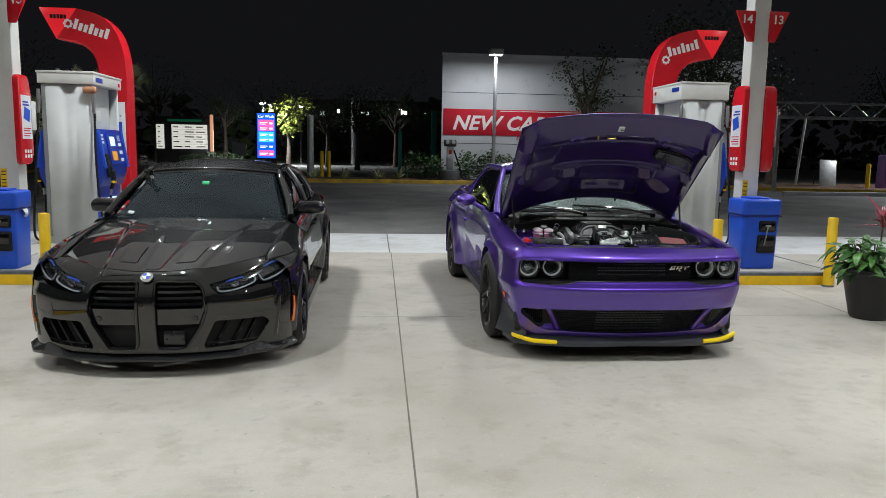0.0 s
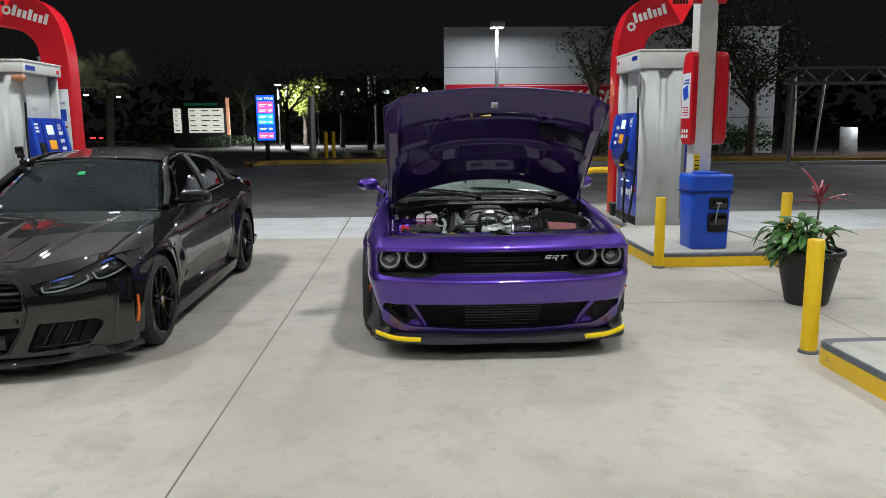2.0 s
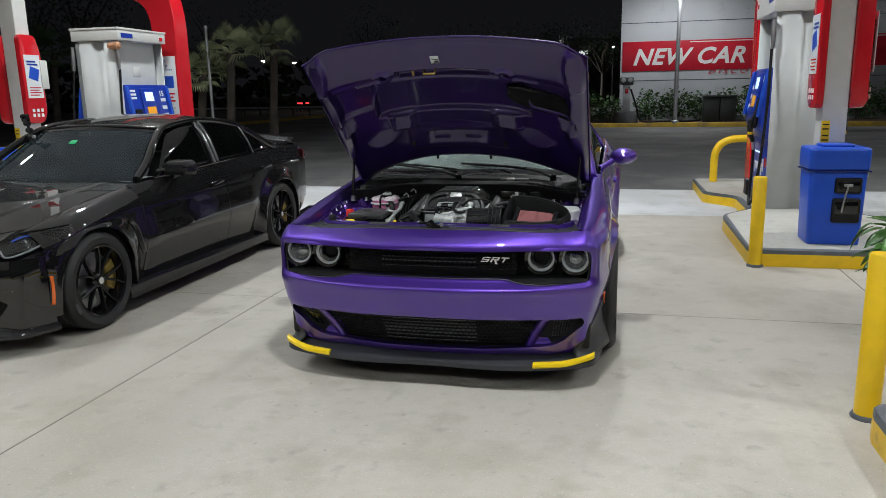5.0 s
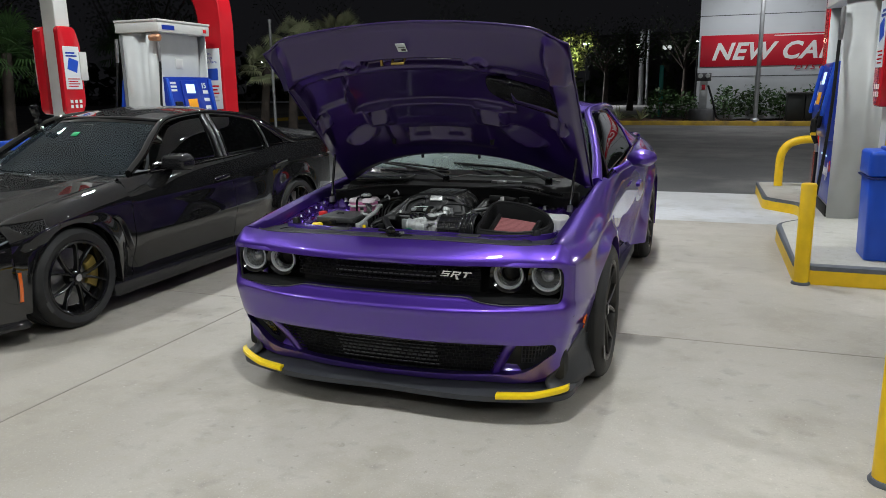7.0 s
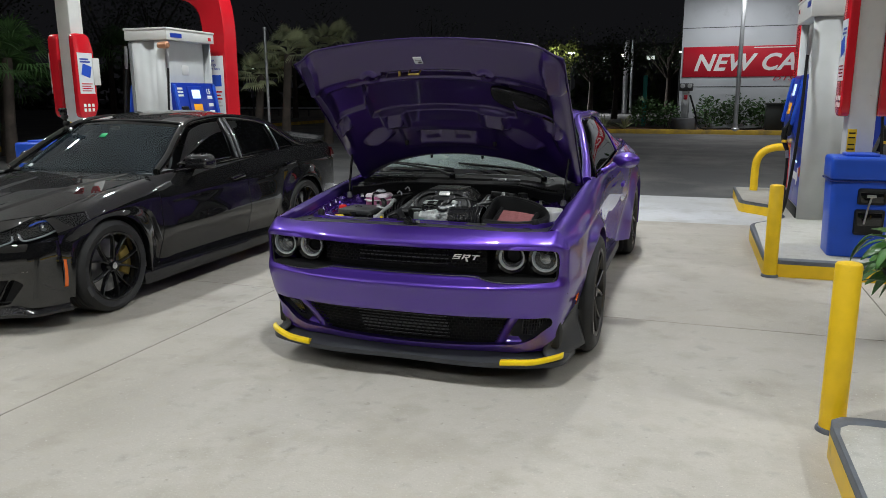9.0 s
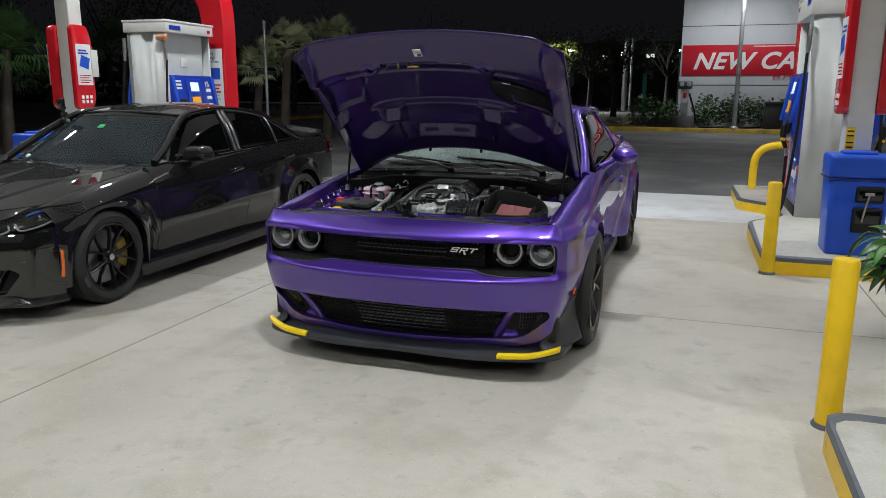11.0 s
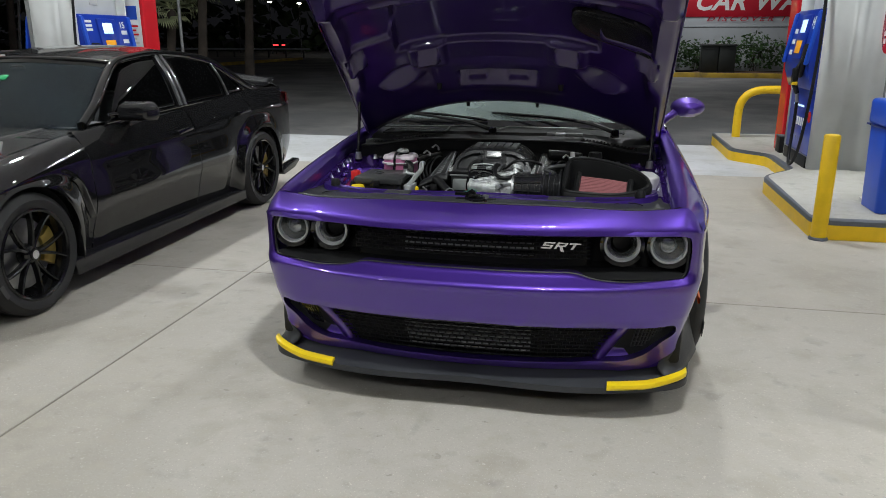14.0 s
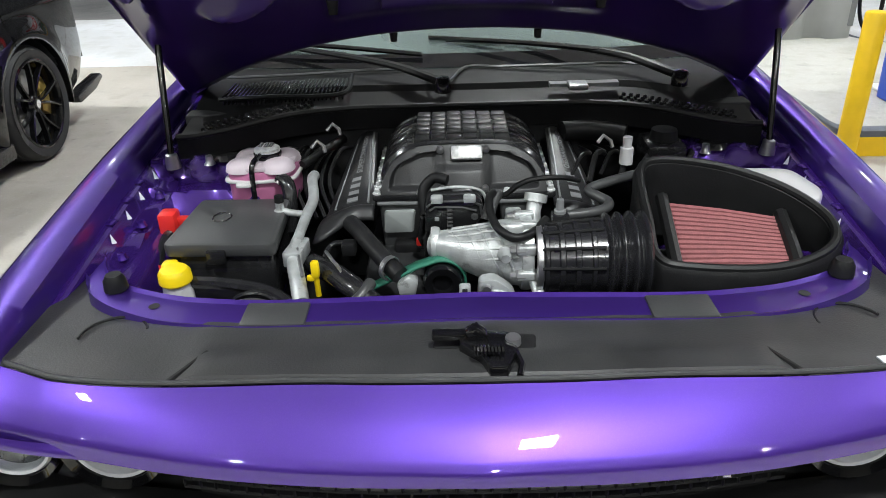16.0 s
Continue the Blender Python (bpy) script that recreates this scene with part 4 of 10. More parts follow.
def wheel(parent, x, y, r, width, side, spokes, rim_mat, caliper_mat, rim_r, hub_r=0.07, twin=0.10, label="black alloy wheel", slim=1.0):
    """side: +1 for the right; the outer face looks away from the car. x: the plane of the tyre's outer face."""
    k = side
    c = (x, y, r)

    def ax(prof):
        return [(q, -k * h) for q, h in prof]
    barrel = lathe(ax([(rim_r, 0.012), (rim_r + 0.006, 0.004), (rim_r - 0.004, 0.0), (rim_r - 0.014, 0.006), (rim_r - 0.022, 0.03), (rim_r - 0.03, width * 0.5), (rim_r - 0.01, width * 0.95)]), c, "x", 48)
    rim = part("wheel", barrel, rim_mat, parent, label)
    tyre = ax([(rim_r - 0.004, 0.016), (rim_r + 0.012, 0.002), (rim_r + 0.05, -0.004), (r - 0.03, 0.004), (r - 0.008, 0.022), (r, 0.04)])
    steps = 5
    for q in range(steps):
        a, b = 0.04 + (width - 0.08) * q / steps, 0.04 + (width - 0.08) * (q + 1) / steps
        tyre += ax([(r, a + 0.003), (r, b - 0.012), (r - 0.007, b - 0.010), (r - 0.007, b - 0.002)])
    tyre += ax([(r, width - 0.04), (r - 0.01, width - 0.015), (rim_r + 0.02, width)])
    part("tyre", lathe(tyre, c, "x", 72), "rubber", rim, "black low-profile tyre")
    for q in range(5):
        a = 0.9 + 0.055 * q
        m = Matrix.Translation(c) @ Matrix.Rotation(a + math.pi * 0.32, 4, "X")
        part("tyre_mark", rbox(-0.0015, 0.0015, -0.008, 0.008, r - 0.052, r - 0.027, 0.0).move(Matrix.Translation((k * 0.004, 0, 0)) @ m), "engine_grey", rim)
    for q in range(spokes):
        for s in (-1, 1):
            a0 = 2 * math.pi * q / spokes + s * twin * 0.5
            a1 = 2 * math.pi * q / spokes + s * twin * 1.9
            rows = []
            for u in (0, 0.25, 0.5, 0.75, 1.0):
                rr = hub_r * 0.6 + (rim_r - 0.008 - hub_r * 0.6) * u
                a = a0 + (a1 - a0) * u
                w = (0.018 - 0.006 * u) * slim
                h = 0.030 - 0.022 * u
                ca, sa = math.cos(a), math.sin(a)
                ring = []
                for dw, dh in ((-w, 0.03), (-w * 0.75, 0.002), (0, -0.003), (w * 0.75, 0.002), (w, 0.03)):
                    ring.append((x - k * (h + dh), y + rr * ca - dw * sa, r + rr * sa + dw * ca))
                rows.append(ring)
            part("spoke", grid(rows, close_v=True), rim_mat, rim)
    part("hub", lathe(ax([(0.0005, 0.016), (0.030, 0.018), (0.033, 0.026), (hub_r * 0.8, 0.032), (hub_r, 0.05), (hub_r, 0.09)]), c, "x", 24), rim_mat, rim)
    part("hub_badge", lathe(ax([(0.0005, 0.0145), (0.024, 0.0150)]), c, "x", 16), "silver_badge", rim)
    part("brake_disc", lathe(ax([(0.06, 0.09), (rim_r - 0.055, 0.092), (rim_r - 0.055, 0.122), (0.06, 0.122)]), c, "x", 40), "brake_steel", rim, "bare steel brake disc")
    cal = []
    for q in range(9):
        a = -0.55 + 1.1 * q / 8
        ca, sa = math.cos(a), math.sin(a)
        cal.append([(x - k * h, y + rr * ca, r + rr * sa) for rr, h in ((rim_r - 0.035, 0.066), (rim_r - 0.028, 0.10), (rim_r - 0.032, 0.14), (rim_r - 0.12, 0.14), (rim_r - 0.12, 0.07), (rim_r - 0.10, 0.060))])
    cg = grid(cal, close_v=True)
    cg.f += [tuple(range(6)), tuple(range(48, 54))]
    part("caliper", cg, caliper_mat, rim, "gold brake caliper" if caliper_mat == "caliper_gold" else "")
    return rim


def framed(surface, outer, inner, n=72, depth=0.04, rings=3):
    """A panel between two outlines on surface(s, z), with the inner edge turned back by depth."""
    o, i = resample(outer, n), resample(inner, n)
    rows = []
    for q in range(rings + 1):
        u = q / rings
        rows.append([surface(a[0] + (b[0] - a[0]) * u, a[1] + (b[1] - a[1]) * u) for a, b in zip(o, i)])
    lip = [surface(b[0], b[1]) for b in i]
    rows.append([(p[0], p[1] + 0.012, p[2]) for p in lip])
    rows.append([(p[0], p[1] + depth, p[2]) for p in lip])
    return grid(rows, close_v=True)


# ---- purple muscle coupe with its bonnet open ----
coupe = thing("muscle_coupe", (1.915, 5.05, 0.0), "glossy purple two-door muscle coupe with its bonnet raised", "car")
PLAN = spline([(0, 0.03), (0.2, 0.034), (0.4, 0.056), (0.6, 0.100), (0.75, 0.147), (0.845, 0.195), (0.890, 0.255), (0.913, 0.34), (0.929, 0.44), (0.940, 0.545)], 120)
PLAN_S = np.concatenate([[0], np.cumsum([np.linalg.norm(PLAN[k + 1] - PLAN[k]) for k in range(len(PLAN) - 1)])])
S_END = float(PLAN_S[-1])
front_depth = interp([0.150, 0.175, 0.20, 0.225, 0.30, 0.40, 0.43, 0.50, 0.545, 0.565, 0.580, 0.61, 0.70, 0.757, 0.775], [0.135, 0.132, 0.122, 0.118, 0.085, 0.018, 0.003, -0.010, -0.020, -0.018, 0.010, 0.055, 0.060, 0.052, 0.065])


def plan_at(s):
    a = min(abs(s), S_END)
    x, y = float(np.interp(a, PLAN_S, [p[0] for p in PLAN])), float(np.interp(a, PLAN_S, [p[1] for p in PLAN]))
    b = min(a + 0.02, S_END)
    c = max(b - 0.04, 0)
    dx = np.interp(b, PLAN_S, [p[0] for p in PLAN]) - np.interp(c, PLAN_S, [p[0] for p in PLAN])
    dy = np.interp(b, PLAN_S, [p[1] for p in PLAN]) - np.interp(c, PLAN_S, [p[1] for p in PLAN])
    d = math.hypot(dx, dy)
    nx, ny = -dy / d, dx / d
    k = 1 if s >= 0 else -1
    return k * x, y, k * nx, ny


def fascia(s, z, more=0.0):
    x, y, nx, ny = plan_at(s)
    lower = 1 - smooth(0.30, 0.42, z)
    e = front_depth(z) * (1 - (0.55 - 0.25 * lower) * smooth(0.45, 0.80, abs(s)) - (0.35 + 0.20 * lower) * smooth(0.80, 0.95, abs(s))) + 0.050 * smooth(0.60, 0.28, z) * smooth(0.70, 0.98, abs(s)) + more
    return (x + nx * e, y + ny * e, z)


low_edge = interp([0.60, 0.66, 0.82, 0.95, 1.06, S_END], [0.180, 0.180, 0.208, 0.285, 0.372, 0.425])
# bumper and grille surround
UP = 0.955
opening = rounded([(-0.872, 0.755), (0.872, 0.755), (0.888, 0.70), (0.878, 0.590), (0.62, 0.580), (0.50, 0.588), (0.43, 0.606), (-0.43, 0.606), (-0.50, 0.588), (-0.62, 0.580), (-0.878, 0.590), (-0.888, 0.70)], 0.035, 4)
outline = [(-UP, 0.757), (-0.90, 0.772), (-0.5, 0.775), (0, 0.775), (0.5, 0.775), (0.90, 0.772), (UP, 0.757), (UP, 0.70), (UP, 0.518), (0.5, 0.518), (0, 0.518), (-0.5, 0.518), (-UP, 0.518), (-UP, 0.70)]
front = framed(fascia, resample(outline, 200), resample(opening, 200), 200, 0.06, 14)
zs = (0.518, 0.50, 0.48, 0.455, 0.43)
front.join(grid([[fascia(-S_END + 2 * S_END * k / 110, z) for k in range(111)] for z in zs]))
# one wide mouth with two slanted struts
mouth = rounded([(-0.845, 0.398), (-0.45, 0.402), (0, 0.408), (0.45, 0.402), (0.845, 0.398), (0.875, 0.352), (0.74, 0.255), (0.66, 0.226), (0.40, 0.212), (0, 0.205), (-0.40, 0.212), (-0.66, 0.226), (-0.74, 0.255), (-0.875, 0.352)], 0.035, 5)
front.join(framed(fascia, resample([(-0.95, 0.43), (-0.45, 0.43), (0, 0.43), (0.45, 0.43), (0.95, 0.43), (0.95, 0.36), (0.95, 0.285), (0.82, 0.208), (0.66, 0.180), (0.40, 0.178), (0, 0.177), (-0.40, 0.178), (-0.66, 0.180), (-0.82, 0.208), (-0.95, 0.285), (-0.95, 0.36)], 220), resample(mouth, 220), 220, 0.05, 4))
for k in (-1, 1):
    strut = grid([[fascia(k * (0.650 - 0.085 * t - w), 0.404 - 0.190 * t, d) for w, d in ((-0.036, 0.07), (-0.030, 0.044), (-0.020, 0.032), (0.0, 0.026), (0.014, 0.030), (0.022, 0.044), (0.026, 0.075))] for t in np.linspace(0, 1, 14)])
    corner_top = interp([0.60, 0.68, 0.76, 0.82, 0.885], [0.292, 0.286, 0.292, 0.308, 0.345])
    front.join(grid([[fascia(k * s, 0.190 + (corner_top(s) - 0.190) * u, d) for s in np.linspace(0.575, 0.89, 16)] for u, d in ((0.0, 0.0), (0.15, 0.030), (0.4, 0.062), (0.75, 0.076), (1.0, 0.082), (0.98, 0.11))]))
    front.join(strut)
    front.join(grid([[fascia(k * (0.95 + (S_END - 0.95) * q / 12), 0.43 + (low_edge(0.95 + (S_END - 0.95) * q / 12) - 0.43) * t) for q in range(13)] for t in (0, 0.25, 0.5, 0.75, 1.0)]))
    front.join(grid([[fascia(k * (UP + (S_END - UP) * q / 12), z) for q in range(13)] for z in (0.755, 0.72, 0.66, 0.61, 0.58, 0.565, 0.545, 0.518)]))
bumper = part("front_bumper", front, "purple", coupe, "smooth purple front bumper", angle=50)
part("bumper_underside", grid([[fascia(-1.1 + 2.2 * k / 40, 0.166, d) for k in range(41)] for d in (0.0, 0.10, 0.3)]), "splitter_grey", bumper)

# brow panel over the grille
fender_lead = interp([0.60, 0.70, 0.771, 0.817, 0.861, 0.886, 0.91], [0.838, 0.840, 0.842, 0.847, 0.808, 0.760, 0.757])
brow_run = interp([0, 0.18, 0.45, 0.75, 1.0], [0.0, 0.0, 0.30, 0.65, 1.0])
brow_rise = interp([0, 0.08, 0.18, 0.45, 0.75, 1.0], [0.0, 0.06, 0.24, 0.57, 0.81, 1.0])
brow_nose = interp([0, 0.08, 0.18, 1.0], [0.008, -0.002, 0.0, 0.0])


def brow_point(s, u):
    """Panel over the grille: its rear edge follows the bonnet gap, then the wing's leading edge."""
    a = abs(s)
    x, y, nx, ny = plan_at(a)
    w = smooth(0.68, 0.86, a)
    back = 0.150 - 0.050 * smooth(0.2, 0.7, a)
    lip = 0.042 * (1 - 0.92 * smooth(0.72, 0.93, a)) + brow_nose(u) * (1 - w)
    lip -= 0.006 * math.exp(-(s / 0.10) ** 2) * smooth(0.0, 0.2, u) * (1 - smooth(0.6, 1.0, u))
    fx, fy = x + nx * lip, y + ny * lip
    bx = (x + nx * back) * (1 - w) + min(x, 0.884) * w
    by = (y + ny * back) * (1 - w) + 0.266 * w
    bz = (0.846 - 0.011 * smooth(0.3, 0.85, a)) * (1 - w) + fender_lead(bx) * w
    r = brow_run(u)
    return ((fx + (bx - fx) * r) * (1 if s >= 0 else -1), fy + (by - fy) * r, 0.752 + (bz - 0.752) * brow_rise(u))


brow = grid([[brow_point(-UP + 2 * UP * k / 160, u) for k in range(161)] for u in (0, 0.04, 0.08, 0.13, 0.18, 0.25, 0.33, 0.42, 0.52, 0.62, 0.72, 0.82, 0.91, 0.97, 1.0)])
part("brow_panel", brow, "purple", coupe, "purple panel above the grille")
hem = grid([[(p[0], p[1] + 0.001 + q * 0.05, p[2] - q) for p in (brow_point(-0.84 + 1.68 * k / 140, 1.0) for k in range(141))] for q in (0.0, 0.004, 0.03)])
part("brow_hem", hem, "purple", coupe)
part("brow_seal", tube([(p[0], p[1] + 0.009, p[2] + 0.001) for p in (brow_point(-0.77 + 1.54 * k / 80, 1.0) for k in range(81))], 0.0045, 8), "engine_grey", coupe, "grey rubber seal")

# upper grille recess with lamps
back = grid([[fascia(-0.90 + 1.8 * k / 80, z, 0.096 + 0.06 * smooth(0.49, 0.53, abs(-0.90 + 1.8 * k / 80))) for k in range(81)] for z in (0.775, 0.70, 0.61, 0.58)])
grille = part("grille_panel", back, "black_plastic", coupe, "black recessed grille panel")
shelf = grid([[fascia(s, z, d) for s in np.linspace(-0.88, 0.88, 61)] for z, d in ((0.590, 0.004), (0.596, 0.018), (0.608, 0.095))])
part("grille_shelf", shelf, "black_plastic", grille, "dark grey sill under the grille")
lip_line = [(a, b) for a, b in resample(opening, 160)]
part("grille_lip", tube([fascia(a, b, 0.014) for a, b in lip_line] + [fascia(*lip_line[0], 0.014)], 0.005, 6), "black_plastic", grille)


def mesh_rows(parent, s0, s1, z0, z1, rows, cols, depth, name="mesh_bar"):
    """An open brick-pattern mesh: bars and short uprights."""
    g = Geo()
    for r in range(rows + 1):
        z = z0 + (z1 - z0) * r / rows
        g.join(tube([fascia(s0 + (s1 - s0) * k / 24, z, depth) for k in range(25)], 0.0032, 4))
    for r in range(rows):
        za, zb = z0 + (z1 - z0) * r / rows, z0 + (z1 - z0) * (r + 1) / rows
        for c in range(cols + 1):
            s = s0 + (s1 - s0) * (c + 0.5 * (r % 2)) / cols
            if s < s1:
                g.join(tube([fascia(s, za, depth), fascia(s, zb, depth)], 0.0028, 4))
    return part(name, g, "black_plastic", parent, "black brick-pattern mesh")


mesh_rows(grille, -0.50, 0.50, 0.645, 0.757, 7, 36, 0.066, "grille_mesh")
for k in range(5):
    z = 0.655 + 0.023 * k
    part("cooler_fin", tube([fascia(s, z, 0.080) for s in np.linspace(-0.27, 0.27, 13)], 0.0055, 6), "tank_grey", grille)
for s in (-0.592, 0.592, -0.772, 0.772):
    x, y, nx, ny = plan_at(s)
    outer = abs(s) > 0.7
    r = 0.070
    xx = (0.765 if outer else 0.59) * (1 if s > 0 else -1)
    yy = 0.250 if outer else 0.240
    zz = 0.698
    hl = part("headlight", lathe([(r + 0.014, -0.02), (r + 0.016, 0.01), (r + 0.008, 0.035), (r + 0.002, 0.012), (r + 0.002, -0.012), (r + 0.014, -0.02)], (xx, yy, zz), "y", 36), "black_gloss", coupe, "round headlight in a black bezel")
    part("light_ring", lathe([(r + 0.001, -0.006), (r - 0.003, -0.012), (r - 0.008, -0.010), (r - 0.013, 0.006)], (xx, yy, zz), "y", 40), "drl_white", hl, "pale ring of light guide")
    if outer:
        bowl = [(r - 0.012, 0.004), (r - 0.022, 0.02), (0.040, 0.045), (0.034, 0.03), (0.030, 0.012), (0.018, 0.004), (0.0005, 0.001)]
        part("projector", lathe(bowl, (xx, yy, zz), "y", 36), "lamp_bowl", hl, "pale silver bowl with projector lens")
        for q in range(10):
            a = 2 * math.pi * (q + 0.5) / 10
            ca, sa = math.cos(a), math.sin(a)
            part("bowl_rib", tube([(xx + (r - 0.014) * ca, yy + 0.006, zz + (r - 0.014) * sa), (xx + 0.046 * ca, yy + 0.030, zz + 0.046 * sa)], 0.0028, 6), "chrome", hl)
        part("eyelid", rbox(xx - 0.05, xx + 0.05, yy - 0.002, yy + 0.02, zz + 0.032, zz + 0.052, 0.006), "engine_black", hl)
    else:
        part("reflector", lathe([(r - 0.012, 0.004), (r - 0.024, 0.02), (r - 0.032, 0.05), (0.03, 0.10)], (xx, yy, zz), "y", 36), "lamp_bowl", hl, "hollow silver ring")
        for q in range(14):
            a = 2 * math.pi * (q + 0.5) / 14
            ca, sa = math.cos(a), math.sin(a)
            part("bowl_rib", tube([(xx + (r - 0.013) * ca, yy + 0.006, zz + (r - 0.013) * sa), (xx + (r - 0.031) * ca, yy + 0.046, zz + (r - 0.031) * sa)], 0.0028, 6), "chrome", hl)
        part("air_inlet", lathe([(0.0005, 0.052), (0.034, 0.050), (0.038, 0.030)], (xx, yy, zz), "y", 30), "interior", hl)
    if outer:
        part("lens", lathe([(0.0005, -0.022), (0.03, -0.020), (r - 0.01, -0.012), (r, -0.004)], (xx, yy, zz), "y", 36), "glass_clear", hl).visible_shadow = False

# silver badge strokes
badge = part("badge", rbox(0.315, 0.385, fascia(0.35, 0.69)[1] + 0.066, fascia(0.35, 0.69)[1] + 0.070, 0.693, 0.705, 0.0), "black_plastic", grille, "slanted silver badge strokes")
yb_ = fascia(0.35, 0.69)[1] + 0.056
for stroke in (((0, 0), (1, 0), (1, 0.22), (0, 0.22)), ((0.76, 0.22), (1, 0.22), (1, 0.40), (0.76, 0.40)), ((0, 0.40), (1, 0.40), (1, 0.60), (0, 0.60)), ((0, 0.60), (0.24, 0.60), (0.24, 0.78), (0, 0.78)), ((0, 0.78), (1.05, 0.78), (1.05, 1), (0, 1)),
               ((1.25, 0), (1.50, 0), (1.50, 1), (1.25, 1)), ((1.50, 0.78), (2.25, 0.78), (2.25, 1), (1.50, 1)), ((2.01, 0.56), (2.25, 0.56), (2.25, 0.78), (2.01, 0.78)), ((1.50, 0.36), (2.25, 0.36), (2.25, 0.56), (1.50, 0.56)), ((1.66, 0.36), (1.94, 0.36), (2.42, -0.40), (2.10, -0.40)),
               ((2.42, 0.76), (3.50, 0.76), (3.50, 1), (2.42, 1)), ((2.82, 0), (3.08, 0), (3.08, 0.76), (2.82, 0.76))):
    part("badge_stroke", prism([(0.283 + 0.040 * a + 0.016 * b, 0.686 + 0.027 * b) for a, b in stroke], "y", yb_, yb_ + 0.008), "silver_badge", badge)

# lower intake mesh and pockets
low = part("lower_grille", grid([[fascia(-0.99 + 1.98 * k / 80, z, 0.078) for k in range(81)] for z in (0.43, 0.30, 0.19)]), "interior", coupe, "black lower intake")
mesh_rows(low, -0.60, 0.60, 0.215, 0.405, 9, 40, 0.045, "intake_mesh")
for k in range(7):
    part("cooler_fin", tube([fascia(s, 0.232 + 0.024 * k, 0.060) for s in np.linspace(-0.27, 0.27, 13)], 0.0055, 6), "tank_grey", low)
for k in (-1, 1):
    g = Geo()
    for r in range(6):
        g.join(tube([fascia(k * (0.70 + 0.017 * q), 0.275 + 0.024 * r, 0.058) for q in range(11)], 0.003, 4))
    for c in range(11):
        g.join(tube([fascia(k * (0.70 + 0.017 * c), 0.275, 0.058), fascia(k * (0.70 + 0.017 * c), 0.395, 0.058)], 0.003, 4))
    part("pocket_mesh", g, "engine_grey" if k > 0 else "black_gloss", low, "corner intake mesh")

for k in (-1, 1):
    part("corner_liner", rbox(min(k * 0.60, k * 0.850), max(k * 0.60, k * 0.850), 0.27, 0.50, 0.20, 0.45, 0.02), "interior", low)

# splitter with yellow shipping guards
def strake_of(k):
    rows = []
    for q in range(13):
        s = 0.84 + (S_END - 0.84) * q / 12
        a = fascia(s, low_edge(s), 0.004)
        c = (0.800 + 0.145 * (q / 12) ** 0.7, 0.21 + 0.345 * q / 12, 0.156)
        b = (a[0] * 0.5 + c[0] * 0.5 - 0.022, a[1] * 0.5 + c[1] * 0.5 + 0.01, a[2] * 0.55 + c[2] * 0.45)
        rows.append([(k * p[0], p[1], p[2]) for p in (a, b, c)])
    return grid([[tuple(r) for r in spline(row, 9)] for row in rows])


def splitter_edge(s, z, out=0.0):
    x, y, nx, ny = plan_at(s)
    reach = -0.035 + 0.045 * smooth(0.0, 0.6, abs(s)) - out - 0.03 * smooth(0.84, 1.05, abs(s))
    return (x - nx * reach, y - ny * reach + 0.034, z)


srows = []
for q in range(101):
    s = -1.12 + 2.24 * q / 100
    up = 0.030 * smooth(0.80, 1.0, abs(s))
    ed, ins = splitter_edge(s, 0.138 + up * 0.2), fascia(s, 0.175, 0.02)
    srows.append([(ins[0], ins[1] + 0.03, 0.184 + up), (ins[0], ins[1], 0.180 + up), ((ed[0] + ins[0]) / 2, (ed[1] + ins[1]) / 2, 0.160 + up * 0.5), (ed[0], ed[1], 0.148 + up * 0.2), (ed[0], ed[1], 0.122 + up * 0.2), (ins[0], ins[1] + 0.03, 0.128 + up * 0.2)])
sp = part("splitter", grid(srows, close_v=True), "splitter_grey", coupe, "matt dark grey front splitter")
for k in (-1, 1):
    path = [splitter_edge(k * (0.565 + 0.335 * q / 18), 0.153 + 0.030 * smooth(0.70, 0.92, 0.565 + 0.335 * q / 18), -0.004) for q in range(19)]
    rows = []
    for p in path:
        rows.append([(p[0], p[1] + 0.028, p[2] + 0.011), (p[0], p[1] + 0.004, p[2] + 0.013), (p[0], p[1] - 0.009, p[2] + 0.008), (p[0], p[1] - 0.011, p[2] - 0.005), (p[0], p[1] - 0.005, p[2] - 0.014), (p[0], p[1] + 0.023, p[2] - 0.014)])
    gd = grid(rows, close_v=True)
    gd.f += [tuple(range(6)), tuple(len(gd.v) - 6 + j for j in range(6))]
    part("splitter_guard", gd, "yellow_plastic", sp, "bright yellow plastic splitter guard")
    part("wheel_air_deflector", strake_of(k), "splitter_grey", coupe, "dark deflector before the front wheel", thick=0.008)
    mk = grid([[(k * (0.903 + dx), 0.37 + 0.085 * q / 6, 0.445 + z + 0.02 * q / 6) for q in range(7)] for z, dx in ((-0.014, 0.006), (-0.010, 0.014), (0.010, 0.014), (0.014, 0.006))])
    part("side_marker", mk, "amber", coupe, "amber side marker lamp")

# ---- body sides ----
xi = interp([0.2, 0.8, 1.45, 1.7], [0.770, 0.782, 0.792, 0.80])
zi = interp([0.2, 0.5, 0.9, 1.3, 1.7], [0.835, 0.868, 0.915, 0.955, 0.985])
xs_f = interp([0.24, 0.35, 0.55, 0.93, 1.4, 1.7, 2.3, 2.9, 3.4, 3.9, 4.4, 4.75, 4.97], [0.880, 0.906, 0.930, 0.934, 0.922, 0.912, 0.900, 0.905, 0.935, 0.958, 0.945, 0.90, 0.82])
zs_f = interp([0.24, 0.5, 0.93, 1.5, 2.2, 3.0, 3.6, 4.3, 4.97], [0.755, 0.79, 0.825, 0.845, 0.86, 0.885, 0.915, 0.915, 0.88])
